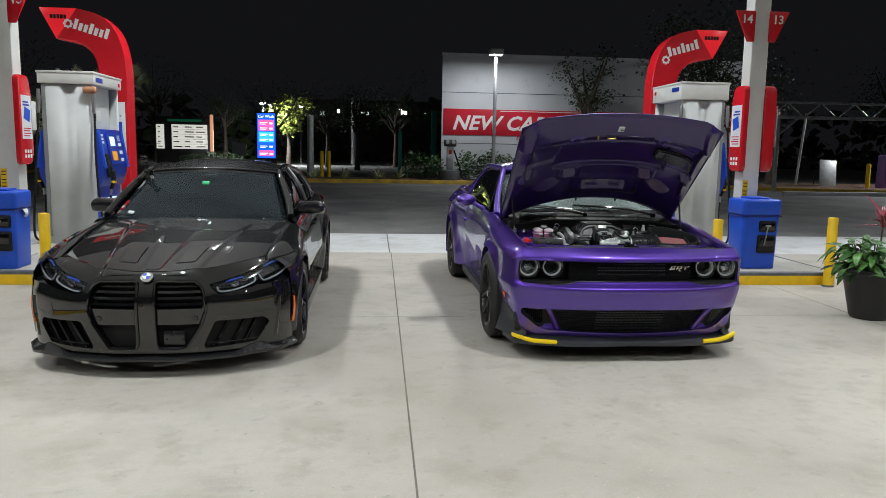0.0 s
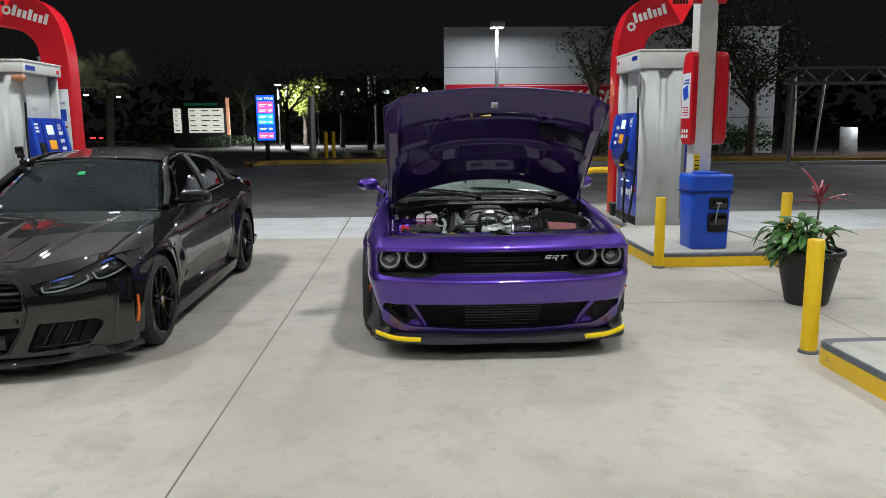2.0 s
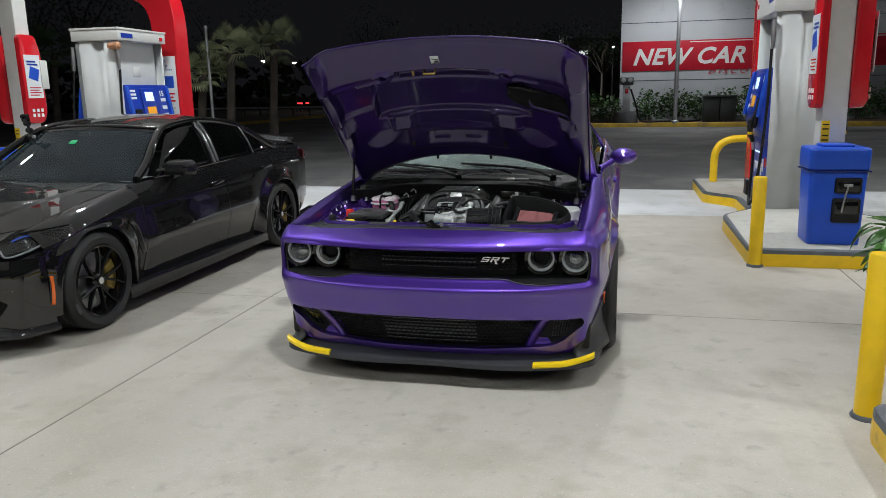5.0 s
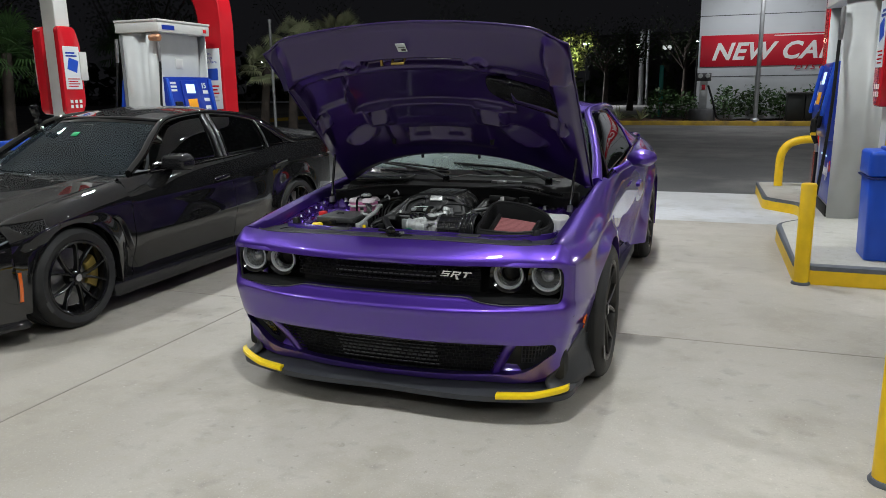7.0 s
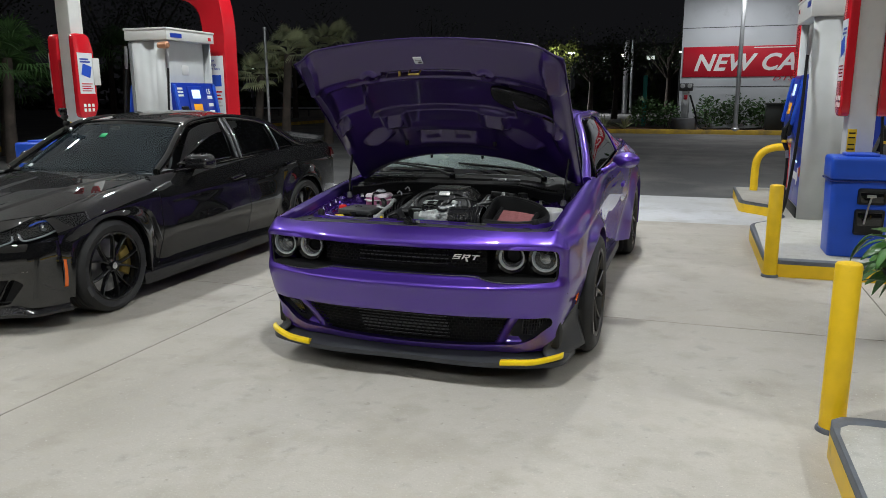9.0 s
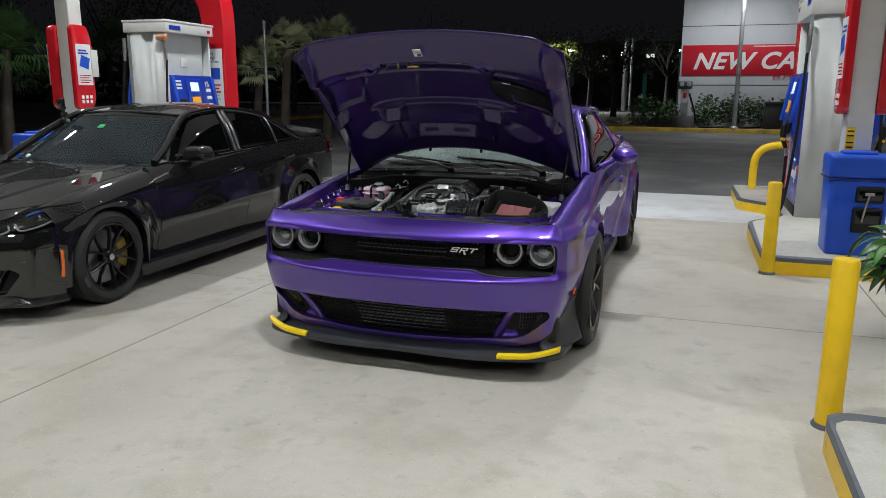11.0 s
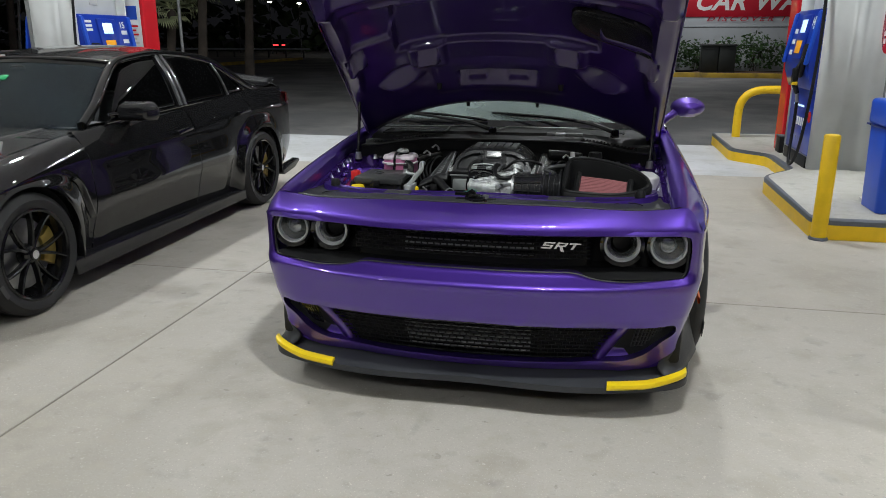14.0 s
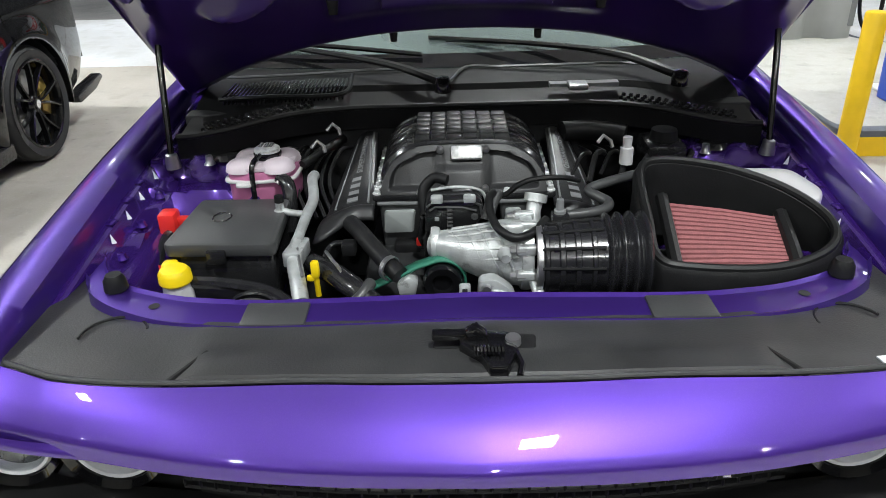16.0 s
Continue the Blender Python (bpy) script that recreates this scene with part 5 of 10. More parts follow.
xb = interp([1.6, 2.2, 3.0, 3.5, 4.2, 4.97], [0.845, 0.845, 0.845, 0.84, 0.80, 0.74])
zb = interp([1.6, 2.2, 3.0, 3.5, 4.2, 4.97], [0.975, 0.985, 1.02, 1.055, 1.07, 1.03])
FW, RW = 0.93, 3.88
sill = interp([0.2, 0.545, 0.565, 1.4, 3.4, 4.4, 4.97], [0.75, 0.75, 0.22, 0.22, 0.22, 0.25, 0.38])


def coupe_flank(y, z):
    """Upright above the waist crease, leaning in evenly below it, with a flare that rises to each wheel arch."""
    tuck = 0.085 * max(0.0, 0.66 - z) / 0.44
    x = xs_f(y)
    under = smooth(zs_f(y), zs_f(y) - 0.09, z)
    near = 0.0
    for yc in (FW, RW):
        r = math.hypot(y - yc, z - 0.36)
        rise = 1 - smooth(0.40, 0.60, r)
        near = max(near, rise)
        x += (0.046 * smooth(0.50, 0.80, y) if yc < 2 else 0.036) * rise * under
    return x - tuck * (1 - 0.9 * near)


def fender_section(y):
    a, b = (xi(y), zi(y)), (xs_f(y), zs_f(y))
    top = [(a[0] - 0.004, a[1] - 0.05), a, (a[0] * 0.6 + b[0] * 0.4, a[1] + 0.004), (a[0] * 0.22 + b[0] * 0.78, b[1] * 0.42 + a[1] * 0.58), (b[0], b[1])]
    return top, lambda yy, z: coupe_flank(yy, z)


def belt_section(y):
    a, b = (xb(y), zb(y)), (xs_f(y), zs_f(y))
    top = [(a[0] - 0.03, a[1] - 0.03), a, (a[0] * 0.5 + b[0] * 0.5, a[1] * 0.62 + b[1] * 0.38), b]
    return top, lambda yy, z: coupe_flank(yy, z)


low_f = arch_low(sill, [(FW, 0.36, 0.395), (RW, 0.36, 0.40)])
for k in (-1, 1):
    for nm, y0, y1, n, sec, lab in (("front_fender", 0.262, 1.62, 90, fender_section, "purple flared front wing"), ("door", 1.628, 2.93, 40, belt_section, "long purple coupe door"), ("rear_quarter", 2.938, 4.97, 90, belt_section, "purple flared rear quarter")):
        rows = closed_edge(side_sheet(y0, y1, n, sec, low_f, 18), 0.05)
        sheet = grid([[(k * p[0], p[1], p[2]) for p in r] for r in rows])
        pn = part(nm, sheet, "purple", coupe, lab, angle=60)
        if nm == "door":
            part("door_handle", bevelled(prism(rounded([(2.66, 0.80), (2.84, 0.81), (2.84, 0.84), (2.66, 0.83)], 0.012), "x", k * 0.925, k * 0.955), 0.005), "purple", pn)
        if nm == "front_fender":
            emb = prism([(1.40, 0.60), (1.44, 0.59), (1.47, 0.66), (1.455, 0.70), (1.42, 0.71), (1.40, 0.66)], "x", k * (coupe_flank(1.43, 0.65) - 0.01), k * (coupe_flank(1.43, 0.65) + 0.004))
            part("fender_emblem", emb, "engine_grey", pn, "small dark fender emblem")
    for yc in (FW, RW):
        lin = []
        for q in range(33):
            a = math.pi * q / 32
            lin.append([(k * xx, yc + 0.40 * math.cos(a), 0.36 + 0.40 * math.sin(a)) for xx in (0.925, 0.8, 0.62, 0.60)])
        part("wheel_arch_liner", grid(lin), "interior", coupe)
        wheel(coupe, k * (0.976 if yc < 2 else 0.968), yc, 0.361, 0.30, k, 5, "rim_grey", "black_gloss", 0.262, 0.08, 0.17, "dark bronze split-spoke alloy wheel")
    part("side_skirt", bevelled(prism(rounded([(1.34, 0.14), (3.46, 0.14), (3.44, 0.22), (1.36, 0.22)], 0.02), "x", k * 0.78, k * 0.865), 0.015), "splitter_grey", coupe, "dark side skirt")

# ---- cabin ----
def screen_point(u, v):
    hw = 0.745 - 0.15 * v
    x = u * hw
    y = 1.42 + 0.13 * u * u + (2.22 - 1.42) * v + 0.05 * u * u * v
    z = 0.995 - 0.01 * u * u + (1.385 - 0.995) * v ** 0.88 - 0.035 * u * u * v
    return (x, y, z)


scr = part("windscreen", grid([[screen_point(-1 + q / 12, r / 12) for q in range(25)] for r in range(13)]), "glass", coupe, "raked clear windscreen", thick=0.004)
scr.visible_shadow = False
frit = grid([[(p[0], p[1] - 0.003, p[2] + 0.005) for p in (screen_point(-1 + q / 12, v) for q in range(25))] for v in (0.0, 0.03, 0.055)])
part("screen_border", frit, "black_gloss", scr, "black printed screen border")
roof = patch([[(-0.60, 2.24, 1.352), (-0.3, 2.215, 1.382), (0, 2.21, 1.39), (0.3, 2.215, 1.382), (0.60, 2.24, 1.352)],
              [(-0.63, 2.55, 1.385), (-0.3, 2.55, 1.425), (0, 2.55, 1.433), (0.3, 2.55, 1.425), (0.63, 2.55, 1.385)],
              [(-0.63, 2.95, 1.385), (-0.3, 2.95, 1.435), (0, 2.95, 1.443), (0.3, 2.95, 1.435), (0.63, 2.95, 1.385)],
              [(-0.60, 3.40, 1.345), (-0.3, 3.42, 1.395), (0, 3.43, 1.405), (0.3, 3.42, 1.395), (0.60, 3.40, 1.345)]], 24, 24)
part("roof", roof, "purple", coupe, "purple roof panel", thick=0.01)
for k in (-1, 1):
    part("windscreen_pillar", tube([(k * 0.80, 1.50, 0.97), (k * 0.765, 1.70, 1.10), (k * 0.70, 1.95, 1.245), (k * 0.625, 2.24, 1.352), (k * 0.635, 2.6, 1.378), (k * 0.635, 3.0, 1.378), (k * 0.62, 3.35, 1.35)], [0.034, 0.028, 0.026, 0.028, 0.03, 0.03, 0.035], 12, steps=40), "purple", coupe, "purple roof pillar")
    win = patch([[(k * 0.835, 1.70, 0.985), (k * 0.832, 2.2, 0.99), (k * 0.83, 2.75, 1.01), (k * 0.825, 3.25, 1.05)],
                 [(k * 0.785, 1.82, 1.10), (k * 0.76, 2.25, 1.18), (k * 0.755, 2.75, 1.20), (k * 0.76, 3.22, 1.17)],
                 [(k * 0.66, 2.20, 1.325), (k * 0.655, 2.45, 1.355), (k * 0.655, 2.8, 1.355), (k * 0.67, 3.12, 1.31)]], 12, 16)
    part("side_window", win, "glass_dark", coupe, "dark tinted side window", thick=0.004)
    part("window_trim", tube([(k * 0.842, 1.66, 0.985), (k * 0.84, 2.2, 0.995), (k * 0.838, 2.75, 1.015), (k * 0.832, 3.28, 1.055)], 0.008, 6, steps=20), "black_gloss", coupe)
    cpil = patch([[(k * 0.83, 3.20, 1.05), (k * 0.83, 3.6, 1.065), (k * 0.80, 4.1, 1.075)], [(k * 0.745, 3.20, 1.20), (k * 0.735, 3.5, 1.19), (k * 0.72, 3.85, 1.14)], [(k * 0.64, 3.10, 1.355), (k * 0.62, 3.40, 1.345), (k * 0.60, 3.6, 1.27)]], 12, 12)
    part("rear_pillar", cpil, "purple", coupe, "broad purple rear pillar", thick=0.01)
    # door mirrors
    shell = lathe([(0.0005, -0.075), (0.05, -0.062), (0.085, -0.02), (0.092, 0.02), (0.088, 0.05)], (0, 0, 0), "y", 28)
    shell.move(Matrix.Translation((k * 1.005, 2.13, 1.06)) @ Matrix.Diagonal((1.08, 1.0, 0.66, 1)) @ Matrix.Rotation(radians(k * 10), 4, "Z"))
    mir = part("door_mirror", shell, "purple", coupe, "purple door mirror")
    part("mirror_glass", lathe([(0.0005, 0.04), (0.08, 0.045)], (0, 0, 0), "y", 24).move(Matrix.Translation((k * 1.005, 2.13, 1.06)) @ Matrix.Diagonal((1.05, 1.0, 0.64, 1)) @ Matrix.Rotation(radians(k * 10), 4, "Z")), "chrome", mir)
    part("mirror_arm", tube([(k * 0.835, 2.02, 0.975), (k * 0.88, 2.07, 1.00), (k * 0.935, 2.12, 1.035)], [0.03, 0.022, 0.025], 10, steps=10), "purple", mir)
rearglass = patch([[(-0.58, 3.42, 1.33), (0, 3.45, 1.385), (0.58, 3.42, 1.33)], [(-0.62, 3.8, 1.21), (0, 3.85, 1.255), (0.62, 3.8, 1.21)], [(-0.66, 4.12, 1.09), (0, 4.2, 1.11), (0.66, 4.12, 1.09)]], 12, 12)
part("rear_window", rearglass, "glass_dark", coupe, "dark rear window", thick=0.004)
deck = patch([[(-0.76, 4.05, 1.065), (0, 4.15, 1.10), (0.76, 4.05, 1.065)], [(-0.75, 4.5, 1.06), (0, 4.55, 1.10), (0.75, 4.5, 1.06)], [(-0.74, 4.92, 1.05), (0, 4.98, 1.11), (0.74, 4.92, 1.05)], [(-0.78, 4.97, 0.9), (0, 5.03, 0.9), (0.78, 4.97, 0.9)], [(-0.80, 4.93, 0.4), (0, 5.0, 0.36), (0.80, 4.93, 0.4)]], 24, 16)
part("boot_lid", deck, "purple", coupe, "purple boot lid and tail", thick=0.01)
part("dashboard", patch([[(-0.70, 1.50, 0.985), (0, 1.40, 0.992), (0.70, 1.50, 0.985)], [(-0.70, 1.8, 0.985), (0, 1.8, 1.0), (0.70, 1.8, 0.985)], [(-0.70, 1.95, 0.90), (0, 1.98, 0.90), (0.70, 1.95, 0.90)]], 12, 12), "interior", coupe, "dark dashboard")
for sx in (-0.38, 0.38):
    seat = rbox(sx - 0.25, sx + 0.25, 2.55, 2.72, 0.55, 1.12, 0.06, 3).join(rbox(sx - 0.12, sx + 0.12, 2.60, 2.70, 1.12, 1.28, 0.05, 3))
    part("seat_back", seat, "interior", coupe, "dark bucket seat")
part("cabin_floor", rbox(-0.82, 0.82, 1.5, 4.3, 0.2, 0.55, 0.02), "interior", coupe)
part("cabin_rear_wall", rbox(-0.62, 0.62, 3.25, 3.32, 0.5, 1.05, 0.02), "interior", coupe)
part("steering_wheel", lathe([(0.172, 0.0), (0.185, -0.014), (0.198, 0.0), (0.185, 0.014), (0.172, 0.0)], (0, 0, 0), "y", 28).move(Matrix.Translation((0.38, 2.05, 1.0)) @ Matrix.Rotation(radians(-22), 4, "X")), "interior", coupe)


# ---- engine bay of the coupe ----
bay = part("engine_bay", grid([[(x, y, z) for x, z in ((-0.74, 0.80), (-0.70, 0.60), (-0.66, 0.45), (0.66, 0.45), (0.70, 0.60), (0.74, 0.80))] for y in (0.40, 0.8, 1.28)]), "interior", coupe, "dark engine bay floor")
part("firewall", rbox(-0.74, 0.74, 1.20, 1.26, 0.45, 0.945, 0.01), "interior", bay)
part("front_wall", rbox(-0.70, 0.70, 0.30, 0.33, 0.45, 0.80, 0.01), "interior", bay)
for k in (-1, 1):
    # inner wing: a stepped purple rail under the fender edge
    rows = []
    for q in range(41):
        y = 0.28 + 1.2 * q / 40
        wob = 0.006 * math.sin(q * 1.3) + 0.004 * math.sin(q * 2.9)
        rows.append([(k * x, y, z) for x, z in ((xi(y), zi(y) - 0.045), (xi(y) - 0.022, zi(y) - 0.05), (xi(y) - 0.034, zi(y) - 0.075), (xi(y) - 0.04 + wob, zi(y) - 0.085), (xi(y) - 0.075, zi(y) - 0.09 + wob), (xi(y) - 0.085, zi(y) - 0.13), (xi(y) - 0.10, zi(y) - 0.24), (xi(y) - 0.11, 0.50))])
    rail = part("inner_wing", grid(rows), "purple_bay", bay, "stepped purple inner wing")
    for q in range(7):
        y = 0.42 + 0.125 * q
        part("wing_bolt", lathe([(0.0005, 0.012), (0.008, 0.012), (0.010, 0.004), (0.013, 0.0)], (k * (xi(y) - 0.056), y, zi(y) - 0.084), "z", 10), "purple_bay", rail)
    for y in (0.70, 0.795, 0.88, 0.98, 1.10):
        cx, cz = xi(y) - 0.030, zi(y) - 0.066
        part("flange_clip", Geo().add([(k * cx, y - 0.006, cz), (k * (cx - 0.008), y + 0.002, cz - 0.002), (k * cx, y + 0.007, cz), (k * (cx + 0.003), y + 0.002, cz + 0.020)], [(0, 1, 2), (0, 1, 3), (1, 2, 3), (2, 0, 3)]), "poster", rail, "small white clip")
        part("seam_dimple", lathe([(0.0005, 0.004), (0.010, 0.003), (0.016, 0.0)], (k * (xi(y + 0.05) - 0.012), y + 0.05, zi(y + 0.05) - 0.047), "z", 12), "purple_bay", rail)
    # strut tower
    rows = []
    for q in range(65):
        y = 0.60 + 0.62 * q / 64
        ring = []
        for j in range(41):
            a = 0.445 + 0.325 * j / 40
            w = math.sin(math.pi * (a - 0.445) / 0.325)
            f1, f2, f3 = 0.765 + 0.05 * w, 0.885 + 0.055 * w + 0.10 * (a - 0.6), 0.965 + 0.075 * w + 0.12 * (a - 0.6)
            z = 0.70 + 0.075 * smooth(f1 - 0.07, f1 + 0.05, y) + 0.052 * smooth(f2 - 0.014, f2 + 0.016, y) + 0.040 * smooth(f3 - 0.012, f3 + 0.03, y)
            z += 0.006 * math.exp(-((y - f2 - 0.020) / 0.008) ** 2) + 0.006 * math.exp(-((y - f3 - 0.034) / 0.008) ** 2)
            r = math.hypot((a - 0.61) / 0.085, (y - 1.09) / 0.07)
            z += 0.010 * (1 - smooth(0.85, 1.1, r)) - 0.008 * (1 - smooth(0.45, 0.6, r))
            z -= 0.05 * smooth(1.14, 1.20, y) + 0.16 * (1 - smooth(0.445, 0.50, a)) - 0.020 * smooth(0.715, 0.745, a)
            z += 0.010 * bump2(a, y, 0.655, 0.690, 0.70, 0.86, 0.012) - 0.008 * bump2(a, y, 0.56, 0.63, 0.905, 0.945, 0.012)
            ring.append((k * a, y, z))
        rows.append(ring)
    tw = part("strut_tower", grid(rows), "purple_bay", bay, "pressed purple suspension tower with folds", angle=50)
    part("tower_cap", lathe([(0.0005, 0.012), (0.03, 0.012), (0.036, 0.006), (0.040, 0.0)], (k * 0.61, 1.09, 0.868), "z", 20), "engine_black", tw)
    for a in range(3):
        part("tower_bolt", lathe([(0.0005, 0.022), (0.009, 0.022), (0.010, 0.006), (0.015, 0.0)], (k * 0.61 + 0.060 * math.cos(a * 2.1), 1.09 + 0.050 * math.sin(a * 2.1), 0.866), "z", 10), "steel", tw)
    apron = patch([[(k * 0.71, 0.42, 0.80), (k * 0.66, 0.42, 0.79), (k * 0.60, 0.44, 0.72)], [(k * 0.71, 0.60, 0.80), (k * 0.66, 0.60, 0.775), (k * 0.63, 0.60, 0.64)], [(k * 0.71, 0.82, 0.81), (k * 0.67, 0.80, 0.78), (k * 0.64, 0.78, 0.62)]], 12, 10)
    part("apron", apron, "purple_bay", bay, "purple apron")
    # gas strut that holds the bonnet
    st = part("gas_strut", tube([(k * 0.725, 1.03, 0.90), (k * 0.735, 1.10, 1.10), (k * 0.738, 1.13, 1.18)], 0.0078, 10), "black_gloss", coupe, "slim black bonnet gas strut")
    part("strut_rod", tube([(k * 0.738, 1.13, 1.18), (k * 0.745, 1.17, 1.265)], 0.005, 8), "steel", st)
    part("strut_ball", lathe([(0.0005, 0.02), (0.014, 0.014), (0.016, 0.0), (0.02, -0.02)], (k * 0.725, 1.03, 0.885), "z", 12), "steel", st)

# radiator support rail, painted purple, with dark pads
rail_mid = interp([0.0, 0.36, 0.50, 0.62, 0.70, 0.74], [0.415, 0.405, 0.42, 0.46, 0.52, 0.60])
rows = []
for q in range(81):
    x = -0.735 + 1.47 * q / 80
    y = rail_mid(abs(x))
    zz = 0.832 - 0.006 * abs(x)
    w = 0.045
    sl = smooth(0.5, 0.74, abs(x))
    rows.append([(x, y + w + 0.002, zz - 0.12), (x + 0.0, y + w, zz - 0.006), (x, y + w - 0.006, zz + 0.004), (x, y + w - 0.016, zz), (x, y, zz + 0.002), (x, y - w + 0.008, zz), (x, y - w, zz + 0.004 + 0.01 * sl), (x, y - w - 0.006, zz - 0.02)])
support = part("radiator_support", grid(rows), "purple", bay, "purple painted radiator support rail", angle=25)
for x0 in (-0.345, 0.345):
    part("rubber_pad", rbox(x0 - 0.055, x0 + 0.055, 0.362, 0.432, 0.826, 0.8365, 0.003), "engine_grey", support, "dark rubber pad")
for sx in (-0.66, 0.66):
    part("bump_stop", lathe([(0.0005, 0.03), (0.014, 0.03), (0.020, 0.02), (0.022, 0.0)], (sx, rail_mid(0.66) + 0.015, 0.832), "z", 14), "black_plastic", support)
    part("rail_hole", lathe([(0.0005, 0.001), (0.010, 0.001)], (sx * 0.86, 0.435, 0.8306), "z", 12), "interior", support)

# black plastic radiator cover behind the brow
rows = []
for q in range(81):
    x = -0.775 + 1.55 * q / 80
    a = abs(x)
    y0 = brow_point(min(a, 0.8), 1.0)[1] + 0.004
    y1 = min(rail_mid(a) - 0.03, 0.66)
    if a > 0.70:
        y1 = y1 + 0.02
    rows.append([(x, y0 + (y1 - y0) * u, 0.831 + 0.008 * (1 - u) - 0.012 * smooth(0.5, 0.75, a) - (0.006 if 0.03 < u < 0.12 else 0.0) - 0.004 * smooth(0.46, 0.47, a) + (0.006 * (1 - smooth(0.45, 0.55, u)) * (a < 0.44))) for u in (0, 0.05, 0.1, 0.13, 0.3, 0.45, 0.55, 0.8, 0.95, 1.0)])
cover = part("radiator_cover", grid(rows), "cover_plastic", bay, "dark grey moulded radiator cover", angle=25)
for sx in (-0.61, 0.61):
    part("cover_ring", tube([(sx + 0.055 * math.cos(a), 0.355 + 0.055 * math.sin(a), 0.8260) for a in np.linspace(0.3, 3.3, 20)], 0.0025, 6), "black_plastic", cover)
for sx, d in ((-0.47, -0.04), (0.47, 0.04)):
    part("cover_rib", tube([(sx, 0.20, 0.837), (sx - d, 0.29, 0.832)], 0.005, 6), "black_plastic", cover)
part("cover_label", prism([(0.60, 0.222), (0.70, 0.236), (0.695, 0.262), (0.595, 0.248)], "z", 0.828, 0.8325), "poster", cover, "white care label")
latch = part("bonnet_latch", bevelled(prism(rounded([(-0.02, 0.305), (-0.035, 0.27), (0.0, 0.235), (0.01, 0.205), (0.04, 0.205), (0.055, 0.25), (0.045, 0.30)], 0.008), "z", 0.834, 0.858), 0.005), "black_gloss", bay, "black bonnet latch")
part("latch_hook", bevelled(prism([(-0.012, 0.85), (0.014, 0.85), (0.010, 0.870), (-0.006, 0.883), (-0.024, 0.872)], "y", 0.27, 0.29), 0.003), "black_gloss", latch)
part("latch_lever", rbox(-0.075, -0.02, 0.275, 0.295, 0.855, 0.868, 0.004), "black_gloss", latch)
part("latch_bolt", lathe([(0.0005, 0.012), (0.012, 0.012), (0.013, 0.0)], (0.05, 0.275, 0.85), "z", 10), "steel", latch)
part("latch_plate", bevelled(prism(rounded([(-0.075, 0.278), (0.085, 0.272), (0.09, 0.312), (-0.07, 0.316)], 0.010), "z", 0.834, 0.842), 0.002), "black_plastic", latch)
part("latch_spring", tube([(-0.012 + 0.045 * q / 60, 0.235 + 0.007 * math.cos(q * 0.9), 0.866 + 0.007 * math.sin(q * 0.9)) for q in range(61)], 0.0018, 5), "black_gloss", latch)
part("latch_cable", tube([(0.05, 0.27, 0.85), (0.06, 0.22, 0.85), (0.055, 0.2, 0.845)], 0.005, 6), "black_gloss", latch)

# supercharged engine
engine = part("engine_block", rbox(-0.24, 0.22, 0.70, 1.18, 0.46, 0.72, 0.03), "interior", bay, "dark engine block")
CX, HALF = -0.014, 0.190


def arch(a):
    """Rounded section of the supercharger housing: offset across and height from 0 to 1."""
    ca, sa = math.cos(a), math.sin(a)
    return -HALF * abs(ca) ** 0.5 * (1 if ca > 0 else -1), sa ** 1.25 if sa > 0 else 0.0


rows = []
for q in range(71):
    v = q / 70
    y = 0.930 + 0.235 * v
    rib = 0.0065 * smooth(-0.35, 0.35, math.sin(v * 2 * math.pi * 7.5 + 0.6)) * smooth(0.0, 0.03, v)
    ring = []
    for j in range(41):
        dx, h = arch(math.pi * j / 40)
        shoulder = smooth(0.02, 0.25, h)
        ring.append((CX + dx * (1 + 0.03 * rib / 0.0065 * shoulder), y, 0.845 + 0.100 * h + rib * shoulder))
    rows.append(ring)
sc = part("supercharger", grid(rows), "engine_black", engine, "ribbed black supercharger housing", angle=30)
lid = Geo()
for i in range(6):
    for j in range(6):
        x0, y0 = CX - 0.110 + 0.037 * i, 0.945 + 0.0355 * j
        x1, y1 = x0 + 0.034, y0 + 0.0325
        jit = 0.002 * math.sin(i * 2.3 + j * 1.7)
        lid.join(rbox(x0, x1, y0 + jit, y1 + jit, 0.930, 0.9545 - 0.30 * (x0 + 0.017 - CX) ** 2, 0.004, 2))
part("lid_pattern", lid, "housing_black", sc, "waffle patterned lid")
# front face: leans back, two shallow pockets beside a broad centre rib
face = []
for q in range(29):
    w = q / 28
    ring = []
    for j in range(81):
        dx, h = arch(math.pi * j / 80)
        z = 0.100 * h * w
        edge = 0.168 * (1 - (z / 0.086) ** 3.0) ** 0.38 if z < 0.086 else 0.0
        px = dx * (0.92 + 0.08 * w)
        a = abs(px)
        pocket = smooth(0.052, 0.064, a) * (1 - smooth(edge - 0.008, edge + 0.004, a)) * smooth(0.008, 0.014, z)
        waist = 0.010 * (1 - smooth(0.035, 0.075, a)) * (1 - smooth(0.045, 0.065, z))
        ring.append((CX + px, 0.868 + 0.066 * (z / 0.100) ** 1.1 + 0.020 * pocket - waist + 0.25 * max(0.0, a - 0.12) ** 1.3, 0.845 + z))
    face.append(ring)
face.append(spline(rows[0], 81))
part("housing_front", grid(face), "housing_black", sc, "smooth black housing front with two pockets", angle=60)
part("housing_flange", bevelled(prism(rounded([(CX - 0.208, 0.864), (CX - 0.09, 0.862), (CX - 0.07, 0.872), (CX + 0.07, 0.872), (CX + 0.09, 0.862), (CX + 0.208, 0.864), (CX + 0.205, 1.17), (CX - 0.205, 1.17)], 0.008), "z", 0.833, 0.846), 0.003), "engine_black", sc)
